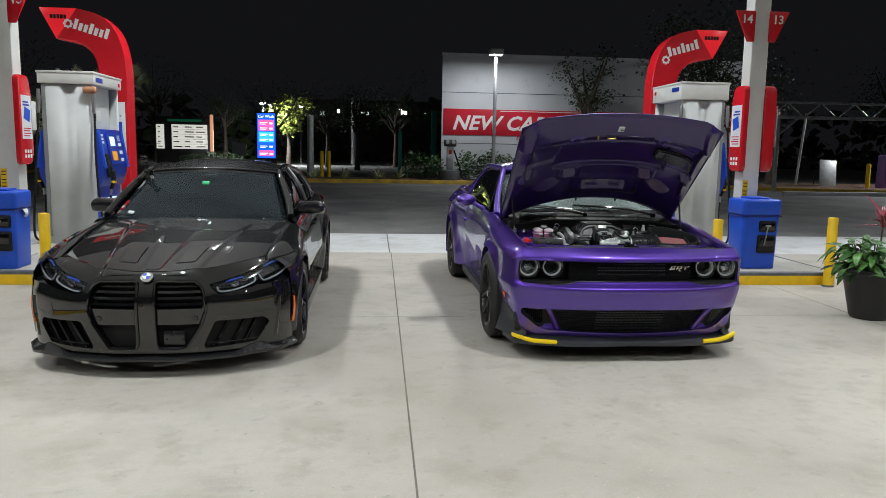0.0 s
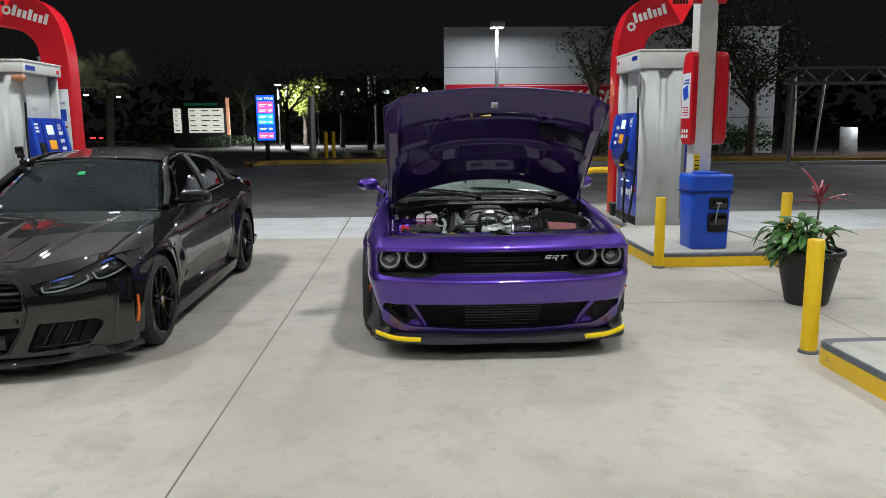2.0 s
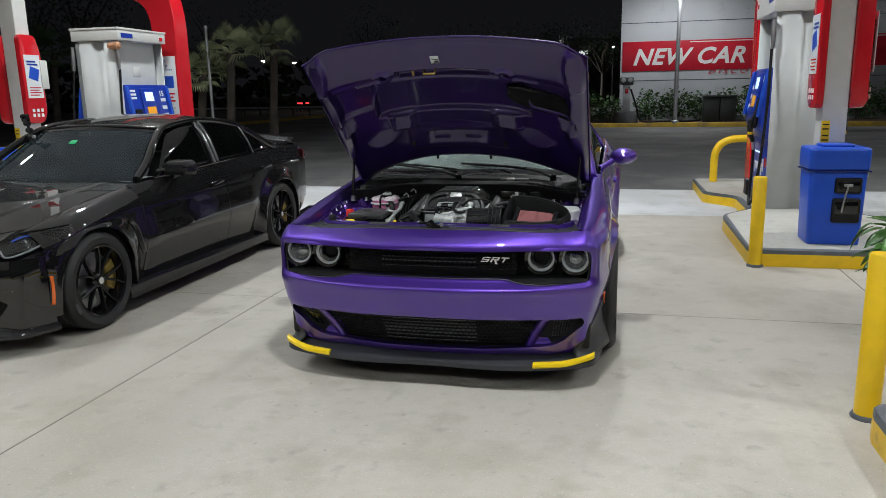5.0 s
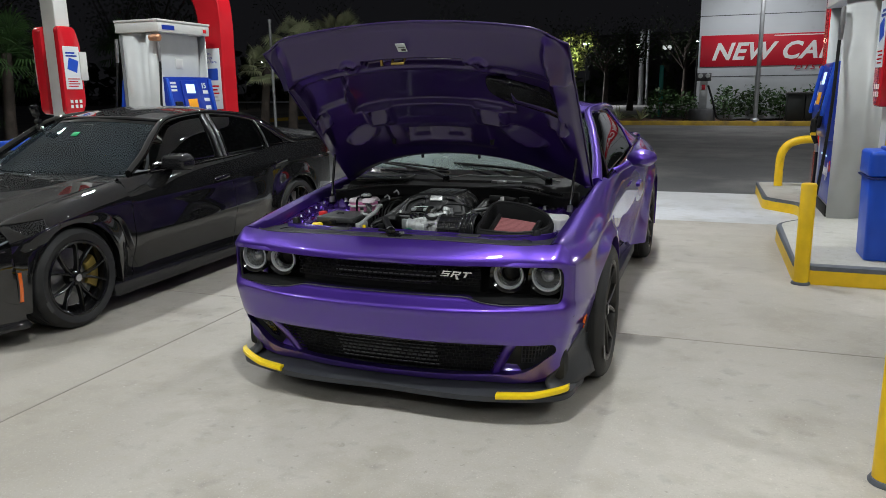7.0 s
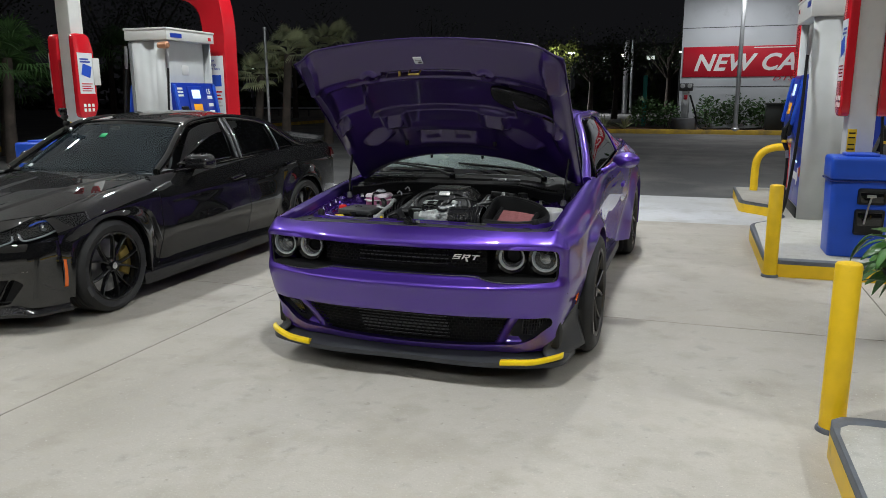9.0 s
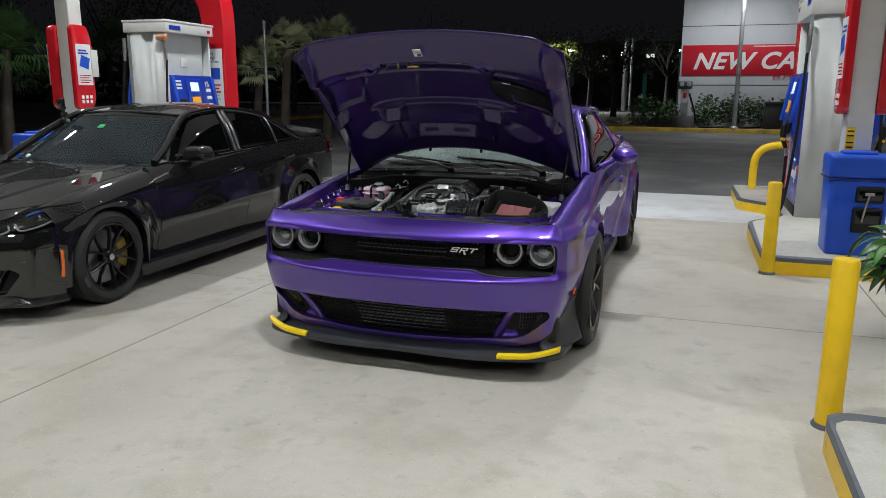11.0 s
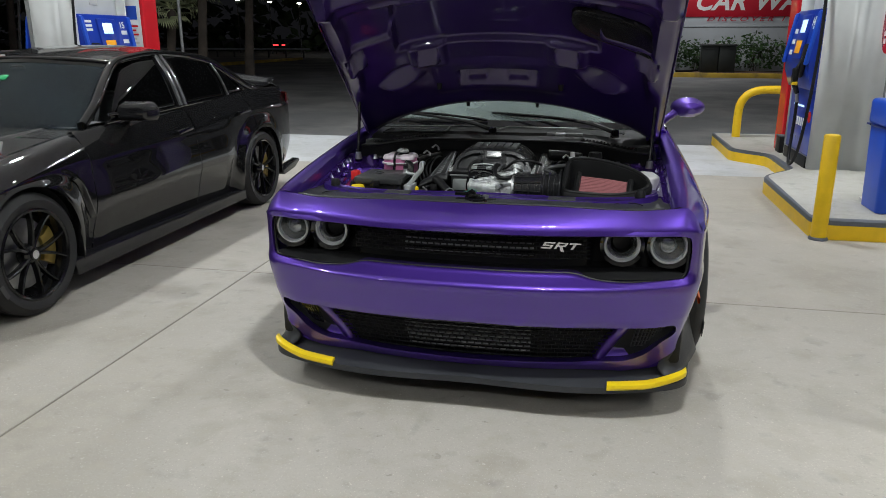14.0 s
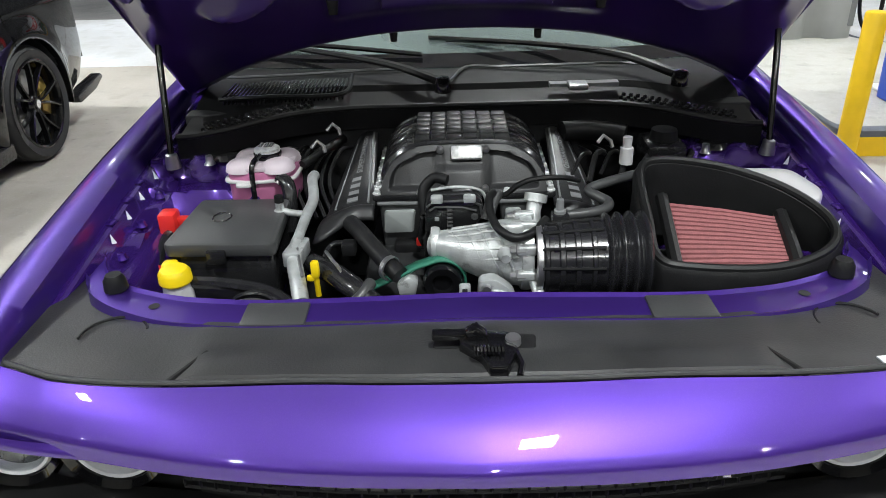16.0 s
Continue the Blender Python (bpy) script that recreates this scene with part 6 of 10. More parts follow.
for k in (-1, 1):
    for q in range(8):
        part("flange_bolt", lathe([(0.0005, 0.013), (0.006, 0.012), (0.0065, 0.004), (0.010, 0.003), (0.0105, 0.0)], (CX + k * 0.198, 0.882 + 0.040 * q, 0.846), "z", 10), "silver_plate", sc)
    part("face_bolt", lathe([(0.0005, 0.012), (0.0065, 0.011), (0.010, 0.002), (0.010, 0.0)], (CX + k * 0.098, 0.873, 0.846), "z", 10), "silver_plate", sc)
    part("badge_bolt", lathe([(0.0005, -0.010), (0.006, -0.009), (0.009, -0.001), (0.009, 0.004)], (CX + k * 0.052, 0.922, 0.932), "y", 10), "steel", sc)
    part("rib_bolt", lathe([(0.0005, -0.010), (0.006, -0.009), (0.009, -0.001), (0.009, 0.006)], (CX + k * 0.048, 0.868, 0.858), "y", 10), "steel", sc)


def cover_at(k, u, v, up=0.0):
    """Coil cover: u from the outer to the inner edge, v from front to rear."""
    x = (1 - v) * (-0.325 + 0.110 * u) + v * (-0.285 + 0.052 * u)
    z = (1 - v) * (0.800 + 0.028 * u) + v * (0.868 + 0.024 * u) + 0.010 * math.sin(math.pi * min(1.0, max(0.0, u)))
    x = x if k < 0 else 2 * CX - x
    return (x, 0.85 + 0.32 * v, z + up)


for k in (-1, 1):
    rows = []
    for q in range(9):                     # wavy apron in front of the flat part
        w = q / 8
        rows.append([(cover_at(k, j / 16, 0)[0] + k * 0.018 * (1 - w) * (1 - j / 16), 0.85 - (0.098 - 0.060 * smooth(0.1, 0.75, j / 16)) * (1 - w), cover_at(k, j / 16, 0)[2] - 0.016 * (1 - w) ** 1.6 + 0.010 * math.sin(w * math.pi)) for j in range(17)])
    for q in range(1, 13):
        rows.append([cover_at(k, j / 16, q / 12, 0.004 * math.cos(math.pi * (j / 16 - 0.5)) ** 0.5) for j in range(17)])
    cv = part("coil_cover", grid(rows), "housing_black", engine, "slanted black coil cover with pale lettering", thick=0.010)
    for u in (0.16, 0.86):
        part("cover_stripe", tube([cover_at(k, u, v, 0.007) for v in (0.02, 0.35, 0.7, 0.97)], 0.0028, 6), "tank_grey", cv, "slim grey raised line")
    for q in range(4):
        v0 = 0.04 + 0.085 * q
        bar = [cover_at(k, u, v, 0.0075) for u, v in ((0.40, v0), (0.63, v0), (0.63, v0 + 0.045), (0.40, v0 + 0.045))]
        part("word_bar", Geo().add(bar + [(x, y, z + 0.003) for x, y, z in bar], [(0, 1, 2, 3), (4, 5, 6, 7), (0, 1, 5, 4), (1, 2, 6, 5), (2, 3, 7, 6), (3, 0, 4, 7)]), "tank_grey", cv)
    word = text_geo("SUPERCHARGED", 0.03, bold=0.0006, depth=0.001, spacing=1.1)
    wide, tall = max(p[0] for p in word.v), max(p[2] for p in word.v)
    word.v = [cover_at(k, (0.46 + 0.17 * p[2] / tall) if k > 0 else (0.63 - 0.17 * p[2] / tall), (0.40 + 0.52 * p[0] / wide) if k < 0 else (0.92 - 0.52 * p[0] / wide), 0.009 - p[1]) for p in word.v]
    part("cover_lettering", word, "tank_grey", cv, "silver lettering along the cover")
part("housing_badge", rbox(-0.036, 0.036, -0.007, 0.009, -0.017, 0.017, 0.006).move(Matrix.Translation((CX + 0.008, 0.914, 0.928)) @ Matrix.Rotation(radians(-38), 4, "X")), "silver_plate", sc, "bright silver housing plate")
# throttle actuator, grey cooler tanks
ACT = [(-0.100, 0.814), (-0.097, 0.880), (-0.081, 0.893), (0.001, 0.895), (0.022, 0.882), (0.026, 0.854), (0.006, 0.828), (-0.042, 0.816)]
act = part("throttle_actuator", bevelled(prism(rounded(ACT, 0.010), "y", 0.735, 0.80), 0.006), "engine_black", engine, "black throttle actuator cover")
part("actuator_lip", tube([(x * 0.93 - 0.003, 0.733, 0.855 + (z - 0.855) * 0.86) for x, z in ACT[1:6]], 0.003, 6), "engine_grey", act)
part("actuator_lip", tube([(-0.088, 0.733, 0.868), (-0.075, 0.733, 0.876), (-0.02, 0.733, 0.874), (0.010, 0.733, 0.866)], 0.0024, 6), "engine_grey", act)
for q in range(6):
    part("actuator_rib", rbox(-0.052, -0.040, 0.728, 0.737, 0.822 + 0.009 * q, 0.827 + 0.009 * q, 0.001, 1), "engine_grey", act)
part("actuator_mark", rbox(-0.078, -0.068, 0.732, 0.737, 0.844, 0.852, 0.001, 1), "tank_grey", act)
part("actuator_screw", lathe([(0.0005, -0.006), (0.006, -0.006), (0.008, 0.0)], (0.006, 0.735, 0.852), "y", 10), "engine_grey", act)
part("actuator_foot", rbox(-0.080, -0.052, 0.722, 0.75, 0.790, 0.820, 0.005), "engine_black", act)
for x0 in (-0.072, -0.004):
    part("actuator_clip", rbox(x0 - 0.013, x0 + 0.013, 0.728, 0.752, 0.884, 0.898, 0.004), "cast_alu", act)
part("actuator_strap", tube([(-0.085, 0.775, 0.897), (-0.03, 0.775, 0.903), (0.020, 0.775, 0.894), (0.034, 0.775, 0.862)], 0.0035, 8, steps=14), "cast_alu", act, "thin metal strap")
part("actuator_hose", tube([(-0.10, 0.80, 0.83), (-0.104, 0.82, 0.875), (-0.08, 0.83, 0.902), (-0.05, 0.82, 0.90)], 0.012, 10, steps=18), "black_plastic", engine)
for xa, xb2 in ((-0.208, -0.111), (0.068, 0.130)):
    tk = part("cooler_tank", bevelled(prism(rounded([(xa + 0.008, 0.70), (xb2 - 0.006, 0.70), (xb2, 0.824), (xa, 0.824)], 0.010), "y", 0.868, 0.96), 0.008), "engine_grey", engine, "dark grey intercooler tank")
    part("tank_lip", bevelled(prism([(xa - 0.004, 0.862), (xb2 + 0.006, 0.862), (xb2 + 0.006, 0.97), (xa - 0.004, 0.97)], "z", 0.824, 0.833), 0.003), "tank_grey", tk, "pale grey rim")
    part("tank_face", bevelled(prism(rounded([(xa + 0.009, 0.757), (xb2 - 0.020, 0.757), (xb2 - 0.013, 0.811), (xa + 0.012, 0.811)], 0.008), "y", 0.858, 0.872), 0.004), "tank_pale", tk, "pale grey tank face")
part("sensor_block", rbox(-0.175, -0.115, 0.83, 0.87, 0.705, 0.742, 0.008), "black_plastic", engine)
part("sensor_lead", tube([(-0.125, 0.84, 0.735), (-0.105, 0.80, 0.75), (-0.112, 0.77, 0.79), (-0.104, 0.76, 0.84)], 0.0055, 8, steps=18), "engine_black", engine)
part("sensor_lead", tube([(-0.13, 0.80, 0.71), (-0.10, 0.76, 0.735), (-0.100, 0.75, 0.785), (-0.095, 0.76, 0.81)], 0.0045, 8, steps=18), "black_plastic", engine)
part("lead_tag", rbox(-0.122, -0.110, 0.785, 0.80, 0.758, 0.775, 0.003), "red_plastic", engine)
# cast aluminium throttle elbow: cone, fine cast ridges, bolted flange
ELBOW = [(-0.082, 0.690, 0.812), (-0.050, 0.675, 0.815), (0.000, 0.660, 0.812), (0.050, 0.650, 0.810), (0.102, 0.645, 0.812)]
ER = [0.026, 0.034, 0.048, 0.062, 0.068]
el = part("throttle_elbow", tube(ELBOW, ER, 28, steps=24), "cast_alu", engine, "bare cast aluminium throttle elbow")


def on_elbow(u, a, out=0.0):
    x, y, z = (float(np.interp(u, np.linspace(0, 1, 5), [p[c] for p in ELBOW])) for c in range(3))
    r = float(np.interp(u, np.linspace(0, 1, 5), ER)) + out
    return (x, y - r * math.cos(a), z + r * math.sin(a))


for q in range(6):
    a0 = 0.15 + 0.34 * q
    part("cast_rib", tube([on_elbow(u, a0 + 0.5 * (u - 0.5), 0.001) for u in np.linspace(0.14 + 0.03 * q, 0.93, 9)], 0.0032, 6), "cast_alu", el)
for q in range(4):
    part("cast_rib", tube([on_elbow(0.40 + 0.14 * q - 0.12 * (a - 0.4), a, 0.001) for a in np.linspace(-0.5, 1.3 + 0.1 * q, 9)], 0.0030, 6), "cast_alu", el)
part("elbow_flange", lathe([(0.05, -0.012), (0.074, -0.011), (0.076, 0.0), (0.074, 0.012), (0.05, 0.013)], (0.104, 0.645, 0.812), "x", 30), "cast_alu", el)
part("elbow_collar", lathe([(0.022, -0.008), (0.036, -0.007), (0.038, 0.0), (0.036, 0.010), (0.03, 0.012)], (-0.078, 0.688, 0.812), "x", 22), "cast_alu", el)
for q, a in enumerate((-0.15, 0.55, 1.25, 1.95, 2.6)):
    cy, cz = 0.645 - 0.074 * math.cos(a), 0.812 + 0.074 * math.sin(a)
    part("flange_lug", bevelled(rbox(0.082, 0.122, cy - 0.010, cy + 0.010, cz - 0.010, cz + 0.010, 0.005), 0.001), "cast_alu", el)
    part("lug_bolt", lathe([(0.0005, -0.030), (0.007, -0.029), (0.008, -0.018), (0.0105, -0.017), (0.011, 0.0)], (0.098, cy, cz), "x", 8), "steel", el)
part("cast_boss", bevelled(rbox(0.045, 0.098, 0.605, 0.640, 0.862, 0.892, 0.008), 0.002), "cast_alu", el)
part("cast_boss", lathe([(0.0005, -0.02), (0.009, -0.02), (0.011, -0.01), (0.016, 0.0)], (0.060, 0.585, 0.84), "y", 12), "cast_alu", el)
nk = part("bypass_neck", tube([(0.118, 0.680, 0.855), (0.124, 0.695, 0.880), (0.130, 0.710, 0.905)], [0.021, 0.015, 0.017], 16, steps=10), "cast_alu", el)
part("neck_rim", tube([(0.128, 0.706, 0.895), (0.131, 0.713, 0.910)], 0.0235, 16), "cast_alu", nk)
part("drain_stub", tube([(0.112, 0.590, 0.795), (0.122, 0.565, 0.775), (0.124, 0.548, 0.760)], [0.015, 0.012, 0.014], 14, steps=8), "cast_alu", el)
part("stub_hole", lathe([(0.0005, -0.001), (0.009, 0.0)], (0.124, 0.546, 0.760), "y", 12), "interior", el)
hou = part("water_housing", bevelled(prism(rounded([(0.004, 0.755), (0.082, 0.755), (0.072, 0.782), (0.038, 0.808), (0.008, 0.803)], 0.010), "y", 0.545, 0.575), 0.005), "cast_alu", engine, "cast water housing")
part("housing_bolt", lathe([(0.0005, -0.01), (0.009, -0.009), (0.011, 0.0)], (0.022, 0.545, 0.788), "y", 12), "steel", hou)
part("housing_rib", tube([(0.010, 0.545, 0.765), (0.040, 0.543, 0.782), (0.070, 0.545, 0.772)], 0.004, 6, steps=10), "cast_alu", hou)
ib = part("idler_bracket", rbox(-0.030, -0.008, 0.548, 0.568, 0.745, 0.790, 0.004), "cast_alu", hou)
for zz in (0.765, 0.779):
    part("bracket_hole", rbox(-0.024, -0.014, 0.546, 0.5485, zz, zz + 0.008, 0.001, 1), "interior", ib)
part("idler_bracket", bevelled(prism([(-0.150, 0.735), (-0.118, 0.735), (-0.112, 0.765), (-0.13, 0.778), (-0.155, 0.760)], "y", 0.61, 0.65), 0.004), "cast_alu", hou)
# pulley and green belt
part("pulley", lathe([(0.0005, -0.010), (0.018, -0.010), (0.022, -0.018), (0.036, -0.020), (0.040, -0.014), (0.041, 0.02), (0.03, 0.024)], (-0.063, 0.635, 0.757), "y", 30), "black_gloss", engine, "black ribbed pulley")
belt_path = []
for q in range(12):
    a = math.radians(-25 + 135 * q / 11)
    belt_path.append((-0.063 + 0.047 * math.cos(a), 0.757 + 0.047 * math.sin(a)))
belt_path += [(-0.115, 0.788), (-0.16, 0.765), (-0.235, 0.728)]
bel = grid([[(x, y, z) for x, z in belt_path] for y in (0.628, 0.658)])
part("drive_belt", bel, "belt_green", engine, "green ribbed drive belt", thick=0.005)
# intake bellows: square ribs over the first half, round corrugations after
bl = []
for q in range(101):
    u = q / 100
    x = 0.122 + 0.210 * u
    r = 0.066 + 0.014 * u
    if u > 0.62:
        r += 0.0055 + 0.0065 * math.sin((u - 0.62) / 0.38 * 2 * math.pi * 3.5)
    elif 0.05 < u:
        r += 0.0045 * (1 if (u - 0.05) % 0.14 < 0.045 else 0)
    bl.append((r, x))
bw = part("intake_bellows", lathe(bl, (0, 0.612, 0.816), "x", 44), "bellows", engine, "ribbed black intake bellows", angle=30)
for q in range(6):
    a = 0.35 + q * 0.52
    part("bellows_rib", tube([(0.128 + 0.118 * u, 0.612 + (0.069 + 0.008 * u) * math.cos(a), 0.816 + (0.069 + 0.008 * u) * math.sin(a)) for u in np.linspace(0, 1, 6)], 0.0034, 8), "black_plastic", bw)
part("hose_clamp", lathe([(0.066, 0.118), (0.071, 0.120), (0.071, 0.130), (0.066, 0.132)], (0, 0.612, 0.816), "x", 30), "steel", bw)
part("clamp_screw", rbox(0.118, 0.134, 0.545, 0.560, 0.80, 0.83, 0.003), "steel", bw)
sp = part("air_sensor", rbox(0.155, 0.190, 0.640, 0.675, 0.872, 0.892, 0.005), "engine_black", engine, "small black air sensor")
part("sensor_plug", lathe([(0.0005, 0.922), (0.007, 0.921), (0.008, 0.90), (0.012, 0.898), (0.012, 0.888)], (0.172, 0.658, 0), "z", 12), "tank_grey", sp)
# air box with red filter
ring = spline([(0.348, 0.66), (0.356, 0.785), (0.40, 0.822), (0.52, 0.800), (0.635, 0.735), (0.698, 0.645), (0.672, 0.572), (0.56, 0.527), (0.40, 0.532), (0.345, 0.56)], 70, closed=True)
def box_z(x, y):
    return 0.834 + 0.35 * (y - 0.568)
rows = []
for d, dz in ((0.018, -0.20), (0.014, -0.03), (0.016, 0.0), (0.010, 0.010), (0.0, 0.012), (-0.010, 0.006), (-0.012, -0.012), (-0.014, -0.03), (-0.018, -0.16)):
    c = np.mean(np.array(ring), axis=0)
    rr = []
    for p in ring:
        o = (np.array(p) - c) / np.linalg.norm(np.array(p) - c)
        q = np.array(p) + o * d
        rr.append((q[0], q[1], box_z(*p) + dz))
    rows.append(rr)
ab = part("air_box", grid(rows, close_v=True), "black_plastic", bay, "open black air filter box")
part("box_floor", Geo().add([(p[0], p[1], 0.72) for p in ring], [tuple(range(len(ring)))]), "interior", ab)
fil = []
NP = 15
for q in range(4 * NP):
    u = (q // 4 + (0.0, 0.40, 0.50, 0.90)[q % 4]) / NP
    amp = (0.006, 0.008, -0.030, -0.030)[q % 4]
    fil.append([(0.400 + 0.012 * u, 0.570 + 0.188 * u, 0.793 + 0.068 * u + amp), (0.505 + 0.012 * u, 0.562 + 0.165 * u, 0.800 + 0.058 * u + amp), (0.605 + 0.012 * u, 0.555 + 0.143 * u, 0.802 + 0.048 * u + amp)])
fl = part("filter", grid(fil), "filter_red", ab, "pleated dusty red air filter", smooth=False)
part("filter_body", bevelled(prism([(0.405, 0.56), (0.59, 0.545), (0.615, 0.66), (0.42, 0.72)], "z", 0.72, 0.752), 0.008), "filter_red", fl)
part("filter_end", tube([(0.390, 0.560, 0.797), (0.396, 0.66, 0.833), (0.402, 0.768, 0.872)], 0.014, 8), "black_plastic", fl)
part("filter_end", tube([(0.615, 0.550, 0.806), (0.621, 0.62, 0.832), (0.628, 0.705, 0.858)], 0.014, 8), "black_plastic", fl)
part("box_seal", tube([(p[0], p[1], box_z(*p) + 0.012) for p in ring] + [(ring[0][0], ring[0][1], box_z(*ring[0]) + 0.012)], 0.009, 8), "black_plastic", ab)
# hoses and small parts
part("breather_hose", tube([(0.19, 0.70, 0.865), (0.26, 0.71, 0.87), (0.285, 0.74, 0.875), (0.25, 0.78, 0.885), (0.29, 0.80, 0.895), (0.36, 0.83, 0.90)], 0.011, 10, steps=40), "engine_grey", engine, "dark breather hose")
part("coolant_hose", tube([(0.050, 0.745, 0.90), (0.036, 0.70, 0.912), (0.034, 0.66, 0.898), (0.047, 0.612, 0.884), (0.076, 0.588, 0.874), (0.110, 0.600, 0.876), (0.144, 0.642, 0.886)], 0.0085, 10, steps=34), "black_plastic", engine)
part("hose_end", tube([(0.030, 0.70, 0.86), (0.040, 0.715, 0.89), (0.052, 0.74, 0.902)], 0.014, 10), "engine_grey", engine)
part("purge_line", tube([(0.055, 0.76, 0.885), (0.075, 0.755, 0.893), (0.098, 0.75, 0.915), (0.132, 0.75, 0.927), (0.188, 0.76, 0.925), (0.23, 0.79, 0.905)], 0.006, 8, steps=24), "black_plastic", engine)
part("radiator_hose", tube([(-0.262, 0.78, 0.822), (-0.235, 0.73, 0.822), (-0.205, 0.69, 0.805), (-0.172, 0.65, 0.788), (-0.148, 0.625, 0.776)], 0.0185, 14, steps=20), "black_plastic", engine, "black radiator hose")
part("lower_hose", tube([(-0.335, 0.70, 0.765), (-0.285, 0.64, 0.775), (-0.235, 0.59, 0.765), (-0.19, 0.56, 0.74)], 0.024, 12, steps=14), "engine_black", engine)
part("hose_clamp", tube([(-0.305, 0.690, 0.800), (-0.290, 0.655, 0.803), (-0.268, 0.620, 0.796), (-0.262, 0.600, 0.785)], 0.004, 6, steps=12), "steel", engine)
part("hose_elbow", tube([(-0.205, 0.60, 0.775), (-0.215, 0.575, 0.77), (-0.235, 0.55, 0.755)], [0.012, 0.014, 0.012], 10, steps=8), "engine_grey", engine)
part("plug", rbox(-0.275, -0.245, 0.70, 0.73, 0.78, 0.81, 0.005), "black_plastic", engine)
part("plug_lead", tube([(-0.26, 0.73, 0.80), (-0.30, 0.74, 0.79), (-0.315, 0.70, 0.775)], 0.006, 8, steps=12), "engine_black", engine)
part("fan_shroud", bevelled(prism([(-0.32, 0.480), (-0.10, 0.485), (-0.11, 0.51), (-0.30, 0.52)], "z", 0.775, 0.785), 0.003), "engine_grey", bay)
part("hose_tie", lathe([(0.023, -0.006), (0.026, -0.005), (0.026, 0.005), (0.023, 0.006)], (0, 0, 0), "x", 16).move(Matrix.Translation((-0.170, 0.64, 0.785)) @ Matrix.Rotation(radians(-42), 4, "Z")), "steel", engine)
pipe = part("aircon_pipe", tube([(-0.365, 0.955, 0.865), (-0.364, 0.92, 0.868), (-0.352, 0.852, 0.85), (-0.360, 0.795, 0.835), (-0.368, 0.73, 0.815), (-0.374, 0.692, 0.80)], [0.013, 0.012, 0.012, 0.011, 0.014], 12, steps=30), "cast_alu", bay, "bright aluminium refrigerant pipe")
part("pipe_block", bevelled(prism(rounded([(-0.392, 0.66), (-0.352, 0.66), (-0.345, 0.735), (-0.378, 0.745)], 0.008), "z", 0.780, 0.812), 0.004), "cast_alu", pipe)
part("pipe_run", tube([(-0.374, 0.69, 0.797), (-0.364, 0.65, 0.788), (-0.350, 0.60, 0.775), (-0.336, 0.55, 0.76)], 0.0165, 12, steps=12), "cast_alu", pipe)
part("pipe_seam", tube([(-0.362, 0.684, 0.812), (-0.354, 0.65, 0.804), (-0.340, 0.60, 0.791)], 0.003, 6), "steel", pipe)
part("pipe_tee", tube([(-0.360, 0.80, 0.835), (-0.395, 0.805, 0.838), (-0.412, 0.81, 0.84)], 0.008, 10), "cast_alu", pipe)
part("service_port", lathe([(0.0005, 0.03), (0.009, 0.03), (0.010, 0.012), (0.014, 0.010), (0.014, 0.0)], (-0.420, 0.812, 0.832), "z", 12), "cast_alu", pipe)
part("port_cap", lathe([(0.0005, 0.015), (0.010, 0.014), (0.011, 0.0)], (-0.420, 0.812, 0.862), "z", 12), "black_plastic", pipe)
part("dipstick", tube([(-0.318, 0.63, 0.73), (-0.318, 0.625, 0.79)], 0.006, 8).join(rbox(-0.327, -0.309, 0.616, 0.632, 0.775, 0.815, 0.007)).join(rbox(-0.337, -0.320, 0.618, 0.630, 0.768, 0.782, 0.005)), "yellow_plastic", bay, "yellow dipstick handle")
# fuse box, washer neck, battery cap
fb = part("fuse_box", bevelled(prism(rounded([(-0.625, 0.66), (-0.405, 0.655), (-0.415, 0.87), (-0.62, 0.875)], 0.015), "z", 0.70, 0.815), 0.006), "engine_black", bay, "black fuse box")
part("fuse_lid", bevelled(prism(rounded([(-0.630, 0.652), (-0.398, 0.646), (-0.410, 0.878), (-0.615, 0.885)], 0.018), "z", 0.812, 0.842), 0.008), "engine_grey", fb, "dark grey fuse box lid")
part("lid_tab", rbox(-0.54, -0.50, 0.640, 0.652, 0.80, 0.83, 0.004), "engine_black", fb)
part("lid_mark", tube([(-0.54 + 0.02 * math.cos(a), 0.78 + 0.024 * math.sin(a), 0.843) for a in np.linspace(0, 6.2, 16)], 0.002, 4), "engine_black", fb)
part("cable_loom", tube([(-0.60, 0.62, 0.775), (-0.5, 0.60, 0.78), (-0.40, 0.585, 0.765), (-0.34, 0.54, 0.74)], 0.013, 8, steps=20), "engine_black", bay)
for q in range(4):
    part("wire", tube([(-0.50, 0.56 - 0.012 * q, 0.72), (-0.46, 0.555 - 0.01 * q, 0.775 - 0.008 * q), (-0.40, 0.55 - 0.01 * q, 0.78 - 0.01 * q), (-0.345, 0.53, 0.73)], 0.005, 6, steps=16), "engine_black" if q != 1 else "engine_grey", bay)
part("battery_cap", rbox(-0.690, -0.650, 0.79, 0.835, 0.79, 0.845, 0.008).join(rbox(-0.655, -0.625, 0.805, 0.825, 0.81, 0.83, 0.004)), "red_plastic", bay, "red battery terminal cover")
part("battery_cable", tube([(-0.668, 0.80, 0.80), (-0.675, 0.74, 0.78), (-0.665, 0.66, 0.74), (-0.66, 0.6, 0.68)], 0.012, 8, steps=16), "engine_black", bay)
part("cable_tag", tube([(-0.672, 0.70, 0.765), (-0.668, 0.67, 0.745)], 0.0135, 8), "red_plastic", bay)
wn = part("washer_neck", lathe([(0.030, 0.62), (0.030, 0.76), (0.026, 0.79)], (-0.592, 0.60, 0), "z", 20), "translucent", bay, "milky washer filler neck")
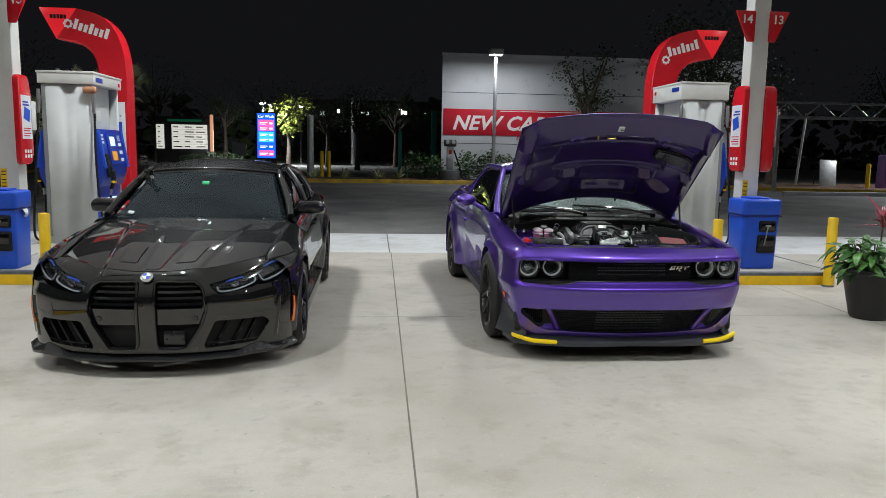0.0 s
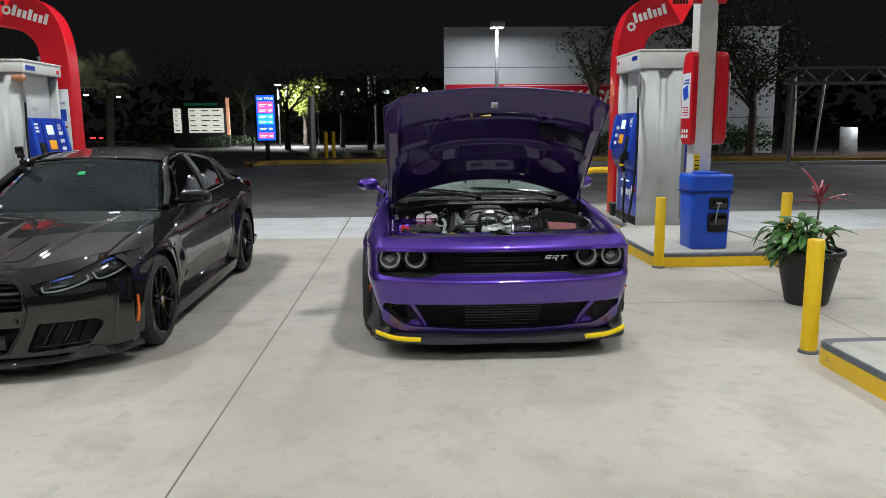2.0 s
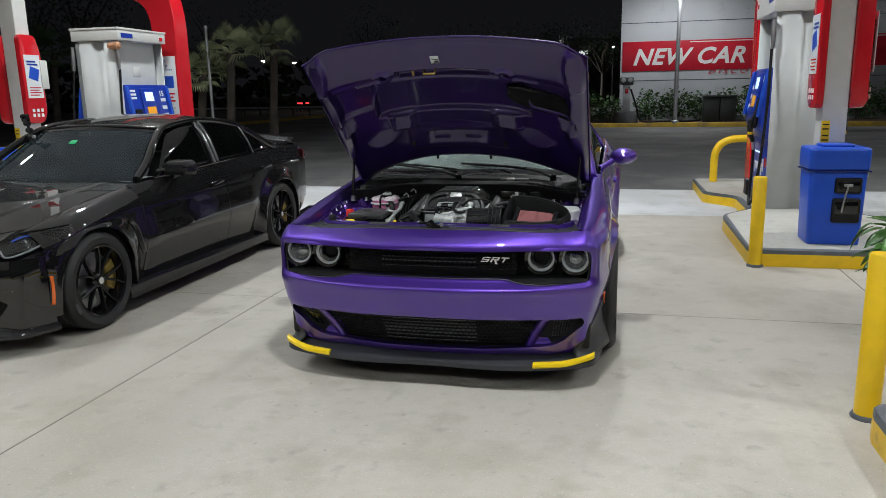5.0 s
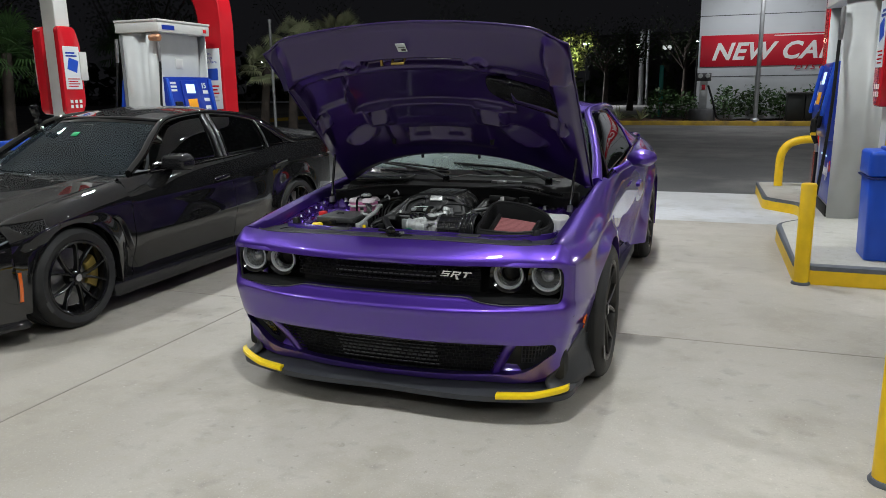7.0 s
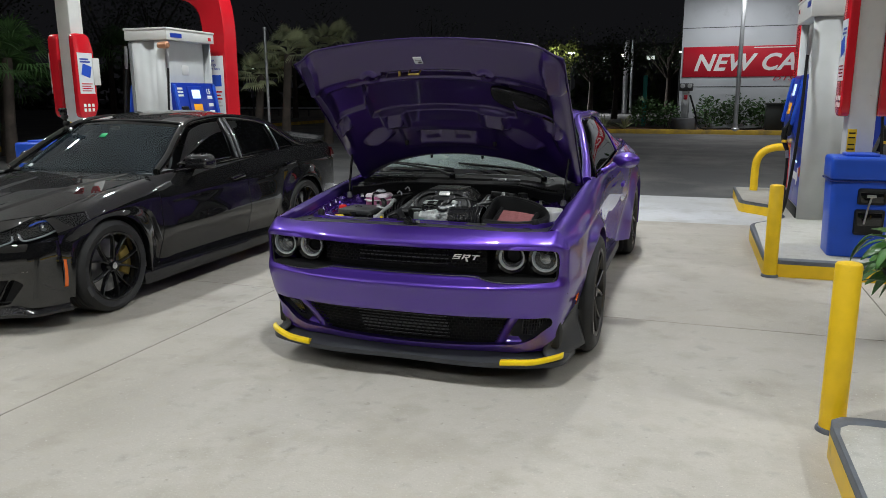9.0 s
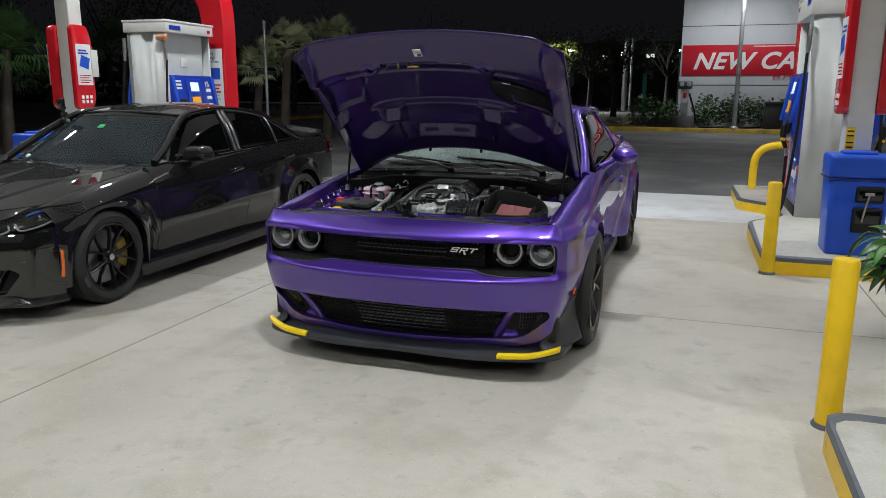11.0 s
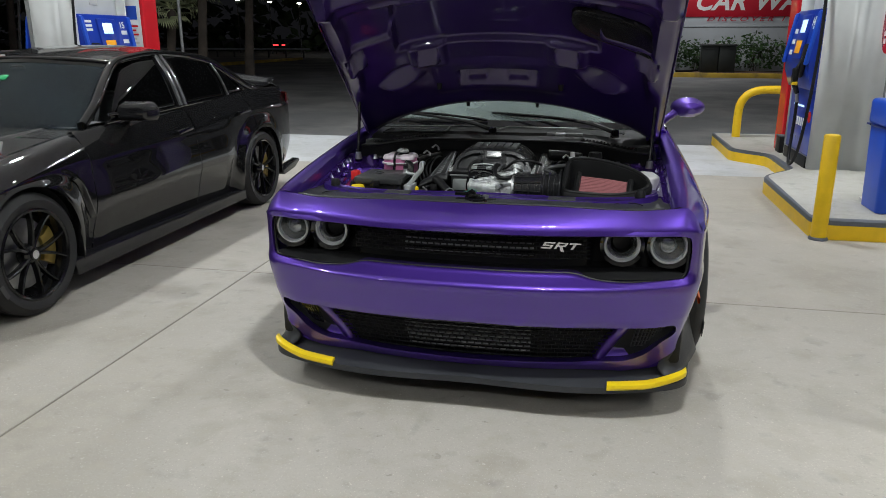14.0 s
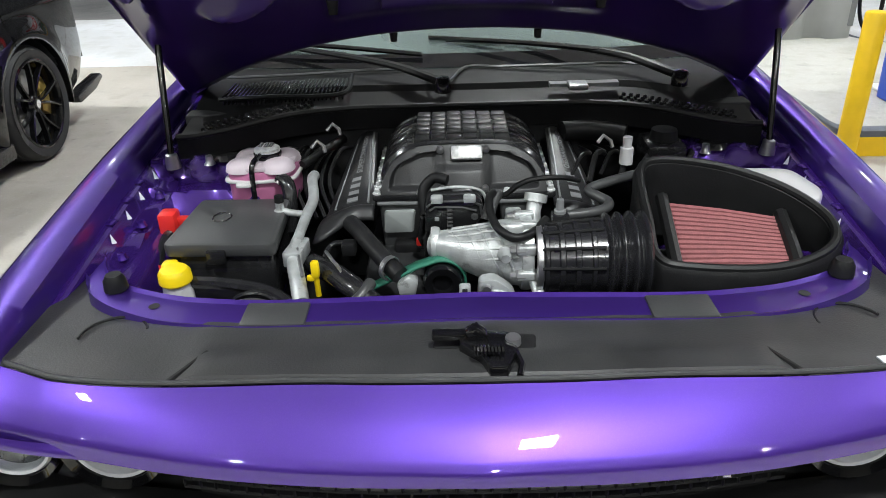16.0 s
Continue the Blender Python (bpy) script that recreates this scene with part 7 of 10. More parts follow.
cap = lathe([(0.0005, 0.818), (0.026, 0.816), (0.032, 0.808), (0.033, 0.79), (0.030, 0.786)], (-0.592, 0.60, 0), "z", 22)
part("washer_cap", cap.join(rbox(-0.63, -0.60, 0.625, 0.655, 0.795, 0.81, 0.006)), "yellow_plastic", wn, "yellow washer cap")
# pink coolant bottle with pressure cap
BC = (-0.488, 0.995)
def bottle_ring(k):
    return rounded([(BC[0] + k * px, BC[1] + k * py) for px, py in ((-0.082, -0.068), (-0.01, -0.078), (0.078, -0.060), (0.084, 0.050), (0.02, 0.072), (-0.078, 0.060))], 0.026, 4)
cb = part("coolant_bottle", bevelled(prism(bottle_ring(0.96), "z", 0.80, 0.888), 0.010, 2), "coolant", bay, "pink translucent coolant bottle")
part("bottle_seam", bevelled(prism(bottle_ring(1.06), "z", 0.862, 0.869), 0.002), "translucent", cb)
tops = bevelled(prism(bottle_ring(0.93), "z", 0.886, 0.898), 0.005, 2)
for px, py in ((-0.045, -0.035), (0.040, -0.038), (-0.038, 0.030), (0.042, 0.026)):
    tops.join(lathe([(0.0005, 0.907), (0.020, 0.906), (0.030, 0.903), (0.037, 0.896), (0.040, 0.884)], (BC[0] + px, BC[1] + py, 0), "z", 20))
part("bottle_top", tops, "milk_pink", cb, "milky pink domed bottle top")
pc = part("pressure_cap", lathe([(0.0005, 0.928), (0.018, 0.928), (0.024, 0.925), (0.030, 0.921), (0.031, 0.914), (0.024, 0.912), (0.024, 0.895)], (-0.480, 1.0, 0), "z", 24), "silver_plate", cb, "bright pressure cap")
part("cap_rim", lathe([(0.025, 0.912), (0.033, 0.911), (0.034, 0.900), (0.026, 0.897)], (-0.480, 1.0, 0), "z", 24), "black_gloss", pc)
for q in range(3):
    part("cap_bar", rbox(-0.496 + 0.012 * q, -0.489 + 0.012 * q, 0.985, 1.012, 0.927, 0.931, 0.001, 1), "tank_grey", pc)
part("bottle_tab", bevelled(prism(rounded([(-0.540, 0.902), (-0.505, 0.902), (-0.505, 0.935), (-0.540, 0.935)], 0.008), "z", 0.858, 0.866), 0.002), "translucent", cb)
part("cap_stay", tube([(-0.492, 0.975, 0.912), (-0.500, 0.925, 0.905), (-0.502, 0.915, 0.86), (-0.502, 0.915, 0.78)], 0.0065, 8, steps=16), "black_gloss", cb)
part("bottle_hose", tube([(-0.44, 0.93, 0.87), (-0.42, 0.91, 0.86), (-0.415, 0.89, 0.82), (-0.42, 0.88, 0.76)], 0.017, 10, steps=14), "engine_black", cb)
for x0, y0, z0 in ((-0.37, 1.05, 0.90), (-0.34, 1.12, 0.92), (-0.43, 0.91, 0.865), (0.33, 1.04, 0.90)):
    part("hose_clip", tube([(x0 - 0.015, y0, z0), (x0, y0 + 0.01, z0 + 0.014), (x0 + 0.016, y0, z0 + 0.004), (x0 + 0.02, y0 - 0.008, z0 - 0.01)], 0.005, 6), "steel", bay)
part("heater_hose", tube([(-0.40, 1.0, 0.875), (-0.36, 1.06, 0.885), (-0.32, 1.16, 0.885)], 0.011, 10, steps=14), "black_plastic", bay)
# milky reservoir, brake master
part("reservoir", bevelled(prism(rounded([(0.600, 0.84), (0.715, 0.735), (0.762, 0.80), (0.740, 0.93), (0.60, 0.945)], 0.03, 4), "z", 0.74, 0.868), 0.02, 3), "translucent", bay, "milky white reservoir")
part("reservoir_bracket", bevelled(prism(rounded([(0.585, 0.86), (0.625, 0.84), (0.635, 0.90), (0.60, 0.93)], 0.012), "z", 0.868, 0.876), 0.002), "steel", bay)
bm_ = part("brake_reservoir", rbox(0.42, 0.52, 0.98, 1.10, 0.82, 0.91, 0.02), "engine_black", bay, "dark brake fluid reservoir")
part("reservoir_cap", lathe([(0.0005, 0.935), (0.03, 0.934), (0.034, 0.91)], (0.47, 1.03, 0), "z", 16), "black_plastic", bm_)
part("sensor_plug", lathe([(0.0005, 0.945), (0.011, 0.944), (0.011, 0.92), (0.016, 0.918), (0.016, 0.88)], (0.365, 0.95, 0), "z", 12), "translucent", bay, "pale sensor plug")
part("plenum_hose", tube([(0.24, 1.13, 0.90), (0.32, 1.15, 0.895), (0.40, 1.12, 0.89)], 0.026, 12, steps=14), "black_plastic", bay)
for q in range(8):
    rr = random.Random(q)
    x0 = 0.24 + 0.035 * q
    part("wire", tube([(x0, 0.93 + rr.uniform(-0.03, 0.03), 0.85), (x0 + 0.03, 0.98 + rr.uniform(-0.03, 0.03), 0.885), (x0 + 0.06, 1.05, 0.87), (x0 + 0.05, 1.15, 0.85)], 0.005 + 0.002 * (q % 2), 6, steps=14), "black_plastic", bay)
    x1 = -0.30 - 0.02 * q
    part("wire", tube([(x1, 1.16, 0.86), (x1 - 0.02, 1.08 + rr.uniform(-0.03, 0.03), 0.88), (x1 - 0.04, 1.0, 0.83), (x1, 0.9, 0.78)], 0.005, 6, steps=14), "black_plastic", bay)

# ---- cowl, wipers ----
rows = []
for q in range(61):
    x = -0.72 + 1.44 * q / 60
    a = abs(x)
    yf = 1.185 - 0.115 * smooth(0.25, 0.72, a)
    yb = 1.44 + 0.13 * (a / 0.72) ** 2
    zf, zbk = 0.952 - 0.03 * smooth(0.4, 0.72, a), 0.998 - 0.012 * (a / 0.72) ** 2
    rows.append([(x, yf, zf - 0.05), (x, yf, zf), (x, yf + 0.02, zf + 0.008), (x, yf + 0.03, zf + 0.001), (x, yf + (yb - yf) * 0.35, zf + 0.022), (x, yf + (yb - yf) * 0.4, zf + 0.036), (x, yf + (yb - yf) * 0.75, zbk - 0.004), (x, yb, zbk)])
cowl = part("cowl_panel", grid(rows), "cowl_black", coupe, "black plastic scuttle panel with slots", angle=25)
for q in range(30):
    x = -0.63 + 0.0105 * q
    y0 = 1.16 + 0.03 * smooth(0.63, 0.3, abs(x))
    part("slat", rbox(x, x + 0.004, y0 + 0.035, y0 + 0.17, 0.970, 0.994, 0.001, 1), "black_gloss", cowl)
seal = [(-0.72 + 1.44 * q / 48, 1.190 - 0.115 * smooth(0.25, 0.72, abs(-0.72 + 1.44 * q / 48)), 0.958 - 0.03 * smooth(0.4, 0.72, abs(-0.72 + 1.44 * q / 48))) for q in range(49)]
part("bay_seal", tube(seal, 0.0085, 8), "black_plastic", cowl, "black rubber bay seal")
for k in (-1, 1):
    mesh = Geo()
    for i in range(16):
        for j in range(4):
            x0, y0 = 0.395 + 0.017 * i + 0.0085 * (j % 2), 1.180 - 0.115 * smooth(0.25, 0.72, 0.395 + 0.017 * i) + 0.022 + 0.0115 * j
            z0 = 0.957 - 0.03 * smooth(0.4, 0.72, x0) + 0.0035 * j
            mesh.join(rbox(min(k * x0, k * (x0 + 0.010)), max(k * x0, k * (x0 + 0.010)), y0, y0 + 0.006, z0 - 0.004, z0 + 0.005, 0.001, 1))
    part("cowl_mesh", mesh, "engine_black", cowl, "black moulded mesh")
part("slat_frame", tube([(-0.64, 1.20, 0.985), (-0.5, 1.19, 0.992), (-0.32, 1.19, 0.995), (-0.31, 1.36, 1.0)], 0.006, 6, steps=20), "black_plastic", cowl)
part("cowl_edge", tube([(-0.69, 1.395, 0.992), (-0.50, 1.392, 0.996), (-0.33, 1.402, 1.0), (-0.14, 1.39, 1.003), (-0.085, 1.27, 1.0), (-0.045, 1.26, 1.0), (0.004, 1.408, 1.003), (0.096, 1.404, 1.003), (0.252, 1.413, 1.002), (0.48, 1.42, 0.998), (0.61, 1.33, 0.988)], 0.0042, 6, steps=90), "engine_grey", cowl, "raised grey cowl edge")
part("cowl_label", prism([(0.22, 1.235), (0.40, 1.235), (0.40, 1.265), (0.22, 1.265)], "z", 0.985, 0.9945), "tank_grey", cowl)
part("cowl_clip", rbox(0.265, 0.315, 1.20, 1.255, 0.985, 0.999, 0.004), "steel", cowl)
for pts in (((-0.06, 1.24, 1.005), (-0.2, 1.34, 1.03), (-0.42, 1.46, 1.045), (-0.62, 1.55, 1.055)), ((0.56, 1.25, 1.005), (0.42, 1.38, 1.035), (0.2, 1.47, 1.05), (-0.05, 1.50, 1.06))):
    w = part("wiper", tube(pts, [0.013, 0.011, 0.008, 0.006], 8, steps=24), "black_plastic", coupe, "black windscreen wiper")
    part("wiper_pivot", lathe([(0.0005, 0.02), (0.018, 0.018), (0.022, 0.0), (0.022, -0.02)], (pts[0][0], pts[0][1], 1.0), "z", 14), "black_gloss", w)
    e = pts[-1]
    b0 = (e[0] - 0.05, e[1] + 0.012, e[2] + 0.006)
    b1 = (e[0] + 0.50, e[1] - 0.105, e[2] - 0.022)
    part("wiper_blade", tube([b0, ((b0[0] + b1[0]) / 2, (b0[1] + b1[1]) / 2 - 0.02, (b0[2] + b1[2]) / 2 + 0.008), b1], 0.007, 6, steps=16), "black_gloss", w)

# ---- raised bonnet ----
HY, HZ = 1.475, 1.0
HD = np.array([0.0, -0.770, 0.638])
HN = np.array([0.0, 0.638, 0.770])
LEN = 1.285


def bonnet_point(u, v, lift):
    """u: -1..1 across, v: 0 rear .. 1 front, lift: metres towards the outer side."""
    x = u * (0.790 + 0.003 * v)
    rear = 0.34 * (1 - abs(u) ** 2.2)
    tip = LEN + 0.028 * (1 - u * u) - 0.070 * smooth(0.80, 1.0, abs(u))
    s = rear + (tip - rear) * v
    crown = 0.085 * (1 - u * u) * smooth(-0.3, 0.9, v) - 0.075
    p = np.array([0, HY, HZ]) + HD * s + HN * (crown + lift)
    return (x, float(p[1]), float(p[2]))


def bonnet_inner(u, v):
    """Depth of the pressed inner panel below the skin: deep ribs, shallow pockets."""
    a = abs(u)
    d = 0.050
    d -= 0.030 * bump2(a, v, 0.0, 0.62 - 0.10 * v, 0.48, 0.70, 0.025)           # broad recess behind the front band
    d += 0.010 * bump2(a, v, 0.0, 0.66, 0.720, 0.74, 0.012)                     # ledge over it
    d += 0.012 * bump2(a, v, 0.0, 0.36, 0.17, 0.32, 0.05)                       # central raised pad
    d -= bump2(a, v, 0.0, 0.235, 0.205, 0.285, 0.010) * 0.75 * (v - 0.245)      # its facet turned to the front
    d -= bump2(a, v, 0.07, 0.18, 0.245, 0.270, 0.012) * 0.008
    d += 0.016 * bump2(a, v, 0.31, 0.50, 0.355, 0.465, 0.03)
    d -= bump2(a, v, 0.345, 0.465, 0.375, 0.445, 0.010) * 0.75 * (v - 0.41)
    oval = math.hypot((a - 0.60) / 0.15, (v - 0.31 + 0.06 * (a - 0.60)) / 0.055)
    d -= (1 - smooth(0.75, 1.15, oval)) * (0.70 * (v - 0.31) - 0.010)
    d -= bump2(a, v, 0.80, 0.90, 0.455, 0.525, 0.015) * 0.75 * (v - 0.49)
    d -= 0.022 * bump2(a, v, 0.0, 0.33, 0.765, 0.82, 0.012)                     # latch slot
    dip = math.hypot((a - 0.44) / 0.055, (v - 0.79) / 0.042)
    d += 0.012 * (1 - smooth(1.1, 1.35, dip)) - 0.045 * (1 - smooth(0.52, 0.70, dip))
    d -= 0.022 * bump2(a, v, 0.54 + 0.5 * (0.72 - v), 0.86, 0.57, 0.72, 0.025)
    d += 0.038 * smooth(0.775, 0.815, v) - 0.078 * min(1.0, max(0.0, (v - 0.805) / 0.195))   # the front band turns to the front
    w = 0.875 + 0.012 * math.sin(v * 26)
    d += (0.030 * smooth(w - 0.03, w, a) - 0.062 * min(1.0, max(0.0, (a - w) / (1.0 - w)))) * smooth(0.25, 0.45, v)   # the side bands outward
    d *= 1 - 0.75 * smooth(0.955, 1.0, a)
    d *= 1 - 0.7 * smooth(0.965, 1.0, v)
    d *= 0.35 + 0.65 * smooth(0.0, 0.06, v)
    return max(0.006, d)


NU, NV = 180, 140
skin = part("bonnet", grid([[bonnet_point(-1 + 2 * i / 40, j / 24, 0.0) for i in range(41)] for j in range(25)]), "purple", coupe, "raised purple bonnet")
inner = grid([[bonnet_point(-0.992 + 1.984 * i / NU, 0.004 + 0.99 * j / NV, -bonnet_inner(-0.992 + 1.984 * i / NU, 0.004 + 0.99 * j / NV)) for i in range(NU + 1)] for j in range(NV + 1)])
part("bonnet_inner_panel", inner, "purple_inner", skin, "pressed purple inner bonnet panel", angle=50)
edge = [(-1, v / 20) for v in range(21)] + [(-1 + 2 * k / 30, 1.0) for k in range(1, 31)] + [(1, 1 - v / 20) for v in range(1, 21)]
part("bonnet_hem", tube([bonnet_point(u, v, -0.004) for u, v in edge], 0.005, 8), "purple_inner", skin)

def on_bonnet(u0, u1, v0, v1, depth, t=0.003):
    a = [bonnet_point(u, v, -depth) for u, v in ((u0, v0), (u1, v0), (u1, v1), (u0, v1))]
    b = [bonnet_point(u, v, -depth - t) for u, v in ((u0, v0), (u1, v0), (u1, v1), (u0, v1))]
    return Geo().add(a + b, [(0, 1, 2, 3), (4, 5, 6, 7), (0, 1, 5, 4), (1, 2, 6, 5), (2, 3, 7, 6), (3, 0, 4, 7)])


lb = part("warning_label", on_bonnet(-0.055, 0.005, 0.875, 0.93, 0.076), "poster", skin, "white paper warning label")
part("print_bar", on_bonnet(-0.045, 0.0, 0.905, 0.908, 0.080, 0.001), "engine_grey", lb)
part("print_bar", on_bonnet(-0.030, 0.0, 0.882, 0.895, 0.080, 0.001), "engine_grey", lb)
part("emission_label", on_bonnet(0.09, 0.25, 0.785, 0.82, 0.040), "poster", skin, "white emission sticker")
for q in range(3):
    part("print_bar", on_bonnet(0.10, 0.24, 0.793 + 0.008 * q, 0.796 + 0.008 * q, 0.044, 0.001), "engine_grey", skin)
st = part("striker", tube([bonnet_point(-0.13, 0.80, -0.05), bonnet_point(-0.13, 0.80, -0.085), bonnet_point(-0.05, 0.80, -0.085), bonnet_point(-0.05, 0.80, -0.05)], 0.007, 8), "caliper_gold", skin, "brassy bonnet striker loop")
part("striker_plate", on_bonnet(-0.22, -0.05, 0.795, 0.812, 0.036, 0.004), "caliper_gold", st)
part("striker_prong", tube([bonnet_point(-0.215, 0.80, -0.05), bonnet_point(-0.215, 0.775, -0.07)], 0.008, 8), "caliper_gold", st)
for k in (-1, 1):
    part("hinge", tube([(k * 0.735, 1.50, 0.94), (k * 0.745, 1.46, 1.0), (k * 0.75, 1.38, 1.055)], 0.012, 8), "purple", skin)
    part("rubber_stop", lathe([(0.0005, -0.03), (0.010, -0.03), (0.014, 0.0)], (0, 0, 0), "z", 10).move(Matrix.Translation(bonnet_point(k * 0.37, 0.22, -0.06))), "black_plastic", skin)
    part("rubber_stop", lathe([(0.0005, -0.02), (0.008, -0.02), (0.010, 0.0)], (0, 0, 0), "z", 10).move(Matrix.Translation(bonnet_point(k * 0.22, 0.02, -0.03))), "black_plastic", skin)
    if k < 0:
        continue
    uc, vc, ru, rv = 0.68, 0.60, 0.25, 0.075
    rings = []
    for r, dz in ((0.0005, 0.002), (0.55, 0.002), (0.80, 0.004), (0.90, 0.009), (0.96, 0.009), (1.0, 0.004), (1.02, -0.012)):
        ring = []
        for q in range(40):
            a = 2 * math.pi * q / 40
            ca, sa = math.cos(a), math.sin(a)
            u, v = uc + ru * r * abs(ca) ** 0.55 * (1 if ca > 0 else -1), vc + rv * r * abs(sa) ** 0.6 * (1 if sa > 0 else -1) - 0.10 * k * r * ru * ca
            ring.append(bonnet_point(u, v, -0.042 - dz))
        rings.append(ring)
    part("hood_duct", grid(rings, close_v=True), "engine_black", skin, "black rubber duct seal")


# ---- black sports saloon ----
saloon = thing("sports_saloon", (-1.49, 4.86, 0.0), "glossy black four-door sports saloon with carbon trim", "car")
NOSE = spline([(0, 0.03), (0.2, 0.035), (0.4, 0.075), (0.58, 0.145), (0.72, 0.235), (0.82, 0.335), (0.875, 0.43), (0.905, 0.505)], 100)
NOSE_S = np.concatenate([[0], np.cumsum([np.linalg.norm(NOSE[k + 1] - NOSE[k]) for k in range(len(NOSE) - 1)])])
N_END = float(NOSE_S[-1])
nose_depth = interp([0.12, 0.18, 0.30, 0.45, 0.52, 0.58, 0.62, 0.66, 0.70], [0.03, 0.015, 0.005, -0.008, -0.004, 0.012, 0.032, 0.058, 0.09])


def nose(s, z, more=0.0):
    a = min(abs(s), N_END)
    k = 1 if s >= 0 else -1
    xs_, ys_ = [p[0] for p in NOSE], [p[1] for p in NOSE]
    x, y = float(np.interp(a, NOSE_S, xs_)), float(np.interp(a, NOSE_S, ys_))
    b = min(a + 0.02, N_END)
    c = max(b - 0.04, 0)
    dx, dy = np.interp(b, NOSE_S, xs_) - np.interp(c, NOSE_S, xs_), np.interp(b, NOSE_S, ys_) - np.interp(c, NOSE_S, ys_)
    d = math.hypot(dx, dy)
    e = nose_depth(z) * (1 - 0.6 * smooth(0.75, 1.05, a)) + more
    return (k * (x - dy / d * e), y + dx / d * e, z)


fr = Geo()
for k in (-1, 1):
    kid = rounded([(k * 0.056, 0.650), (k * 0.325, 0.645), (k * 0.362, 0.600), (k * 0.385, 0.47), (k * 0.355, 0.37), (k * 0.25, 0.195), (k * 0.075, 0.195), (k * 0.058, 0.23)], 0.025, 4)
    cell = [(0, 0.686), (k * 0.35, 0.672), (k * 0.42, 0.610), (k * 0.43, 0.47), (k * 0.40, 0.33), (k * 0.30, 0.165), (0, 0.165), (0, 0.2)]
    fr.join(framed(nose, cell, kid, 120, 0.09, 3))
    side_in = rounded([(k * 0.44, 0.378), (k * 0.78, 0.372), (k * 0.83, 0.335), (k * 0.73, 0.205), (k * 0.37, 0.190), (k * 0.365, 0.215)], 0.018, 4)
    fr.join(framed(nose, [(k * 0.405, 0.40), (k * 0.86, 0.42), (k * 0.88, 0.30), (k * 0.86, 0.165), (k * 0.30, 0.165), (k * 0.36, 0.26)], side_in, 110, 0.07, 3))
    fr.join(grid([[nose(k * (s + (N_END - s) * q / 12), z) for q in range(13)] for z, s in ((0.60, 0.72), (0.54, 0.86), (0.48, 0.86), (0.42, 0.86), (0.30, 0.88), (0.165, 0.86))]))
    fr.join(grid([[nose(k * s, z0 + (z1 - z0) * q / 8) for s, z0, z1 in ((0.40, 0.40, 0.55), (0.47, 0.403, 0.555), (0.55, 0.406, 0.565), (0.65, 0.41, 0.58), (0.75, 0.414, 0.595), (0.86, 0.42, 0.60))] for q in range(9)]))
    fr.join(grid([[nose(k * (0.36 + 0.1 * u), z + dz * (1 - u)) for u in (0.0, 0.3, 0.6, 1.0)] for z, dz in ((0.40, -0.04), (0.47, 0.0), (0.53, 0.05), (0.565, 0.08))]))
part("front_bumper", fr, "black_paint", saloon, "black sculpted front bumper", angle=45)
for k in (-1, 1):
    kid = rounded([(k * 0.056, 0.650), (k * 0.325, 0.645), (k * 0.362, 0.600), (k * 0.385, 0.47), (k * 0.355, 0.37), (k * 0.25, 0.195), (k * 0.075, 0.195), (k * 0.058, 0.23)], 0.025, 4)
    loop = resample(kid, 90)
    kd = part("kidney_grille", tube([nose(a, b, -0.006) for a, b in loop] + [nose(*loop[0], -0.006)], 0.011, 8), "black_gloss", saloon, "tall gloss black kidney grille")
    part("grille_back", grid([[nose(k * (0.04 + 0.36 * q / 8), z, 0.08) for q in range(9)] for z in (0.665, 0.4, 0.18)]), "interior", kd)
    for z, s0, s1 in ((0.613, 0.06, 0.345), (0.575, 0.06, 0.36), (0.535, 0.06, 0.37), (0.495, 0.06, 0.375)):
        bar = grid([[nose(k * (s0 + (s1 - s0) * q / 8), z + dz, d) for q in range(9)] for dz, d in ((0.010, 0.02), (0.012, 0.045), (-0.008, 0.05), (-0.006, 0.018), (0.010, 0.02))])
        part("grille_bar", bar, "black_gloss", kd)
    band = grid([[nose(k * (0.06 + (e - 0.06) * q / 8), z, d) for q in range(9)] for z, d, e in ((0.470, 0.03, 0.375), (0.466, 0.012, 0.378), (0.36, 0.012, 0.348), (0.352, 0.03, 0.345))])
    part("grille_band", band, "black_paint", kd, "smooth black band across the grille")
    part("parking_sensor", lathe([(0.0005, -0.004), (0.017, -0.003), (0.019, 0.004)], (k * 0.31, nose(0.31, 0.40)[1] + 0.008, 0.40), "y", 18), "black_gloss", kd)
    part("lower_bar", tube([nose(k * (0.08 + 0.17 * q / 6), 0.20, 0.01) for q in range(7)], 0.006, 6), "black_gloss", kd)
    part("intake_back", grid([[nose(k * (0.36 + 0.48 * q / 8), z, 0.065) for q in range(9)] for z in (0.38, 0.18)]), "interior", saloon)
    for s0 in (0.535, 0.655, 0.745):
        fin = grid([[nose(k * (s0 - 0.105 * u + w), 0.376 - 0.178 * u, d) for w, d in ((-0.006, 0.062), (-0.008, 0.016), (0.0, 0.008), (0.012, 0.014), (0.034, 0.062))] for u in np.linspace(0, 1, 7)])
        part("intake_fin", fin, "black_gloss", saloon, "slanted gloss black intake fin")
    part("intake_blade", tube([nose(k * (0.40 + 0.36 * q / 8), 0.222, 0.01) for q in range(9)], 0.008, 6), "black_gloss", saloon)
    cv = grid([[nose(k * (0.90 + 0.04 * u - 0.03 * t), 0.50 - 0.27 * t, 0.002 - 0.012 * math.sin(math.pi * u)) for u in (0, 0.25, 0.5, 0.75, 1.0)] for t in np.linspace(0, 1, 10)])
    part("corner_vent", cv, "black_gloss", saloon, "gloss black vertical corner vent")
part("camera_cover", rbox(0.10, 0.24, 0.055, 0.075, 0.215, 0.315, 0.022), "engine_black", saloon, "dark radar cover")
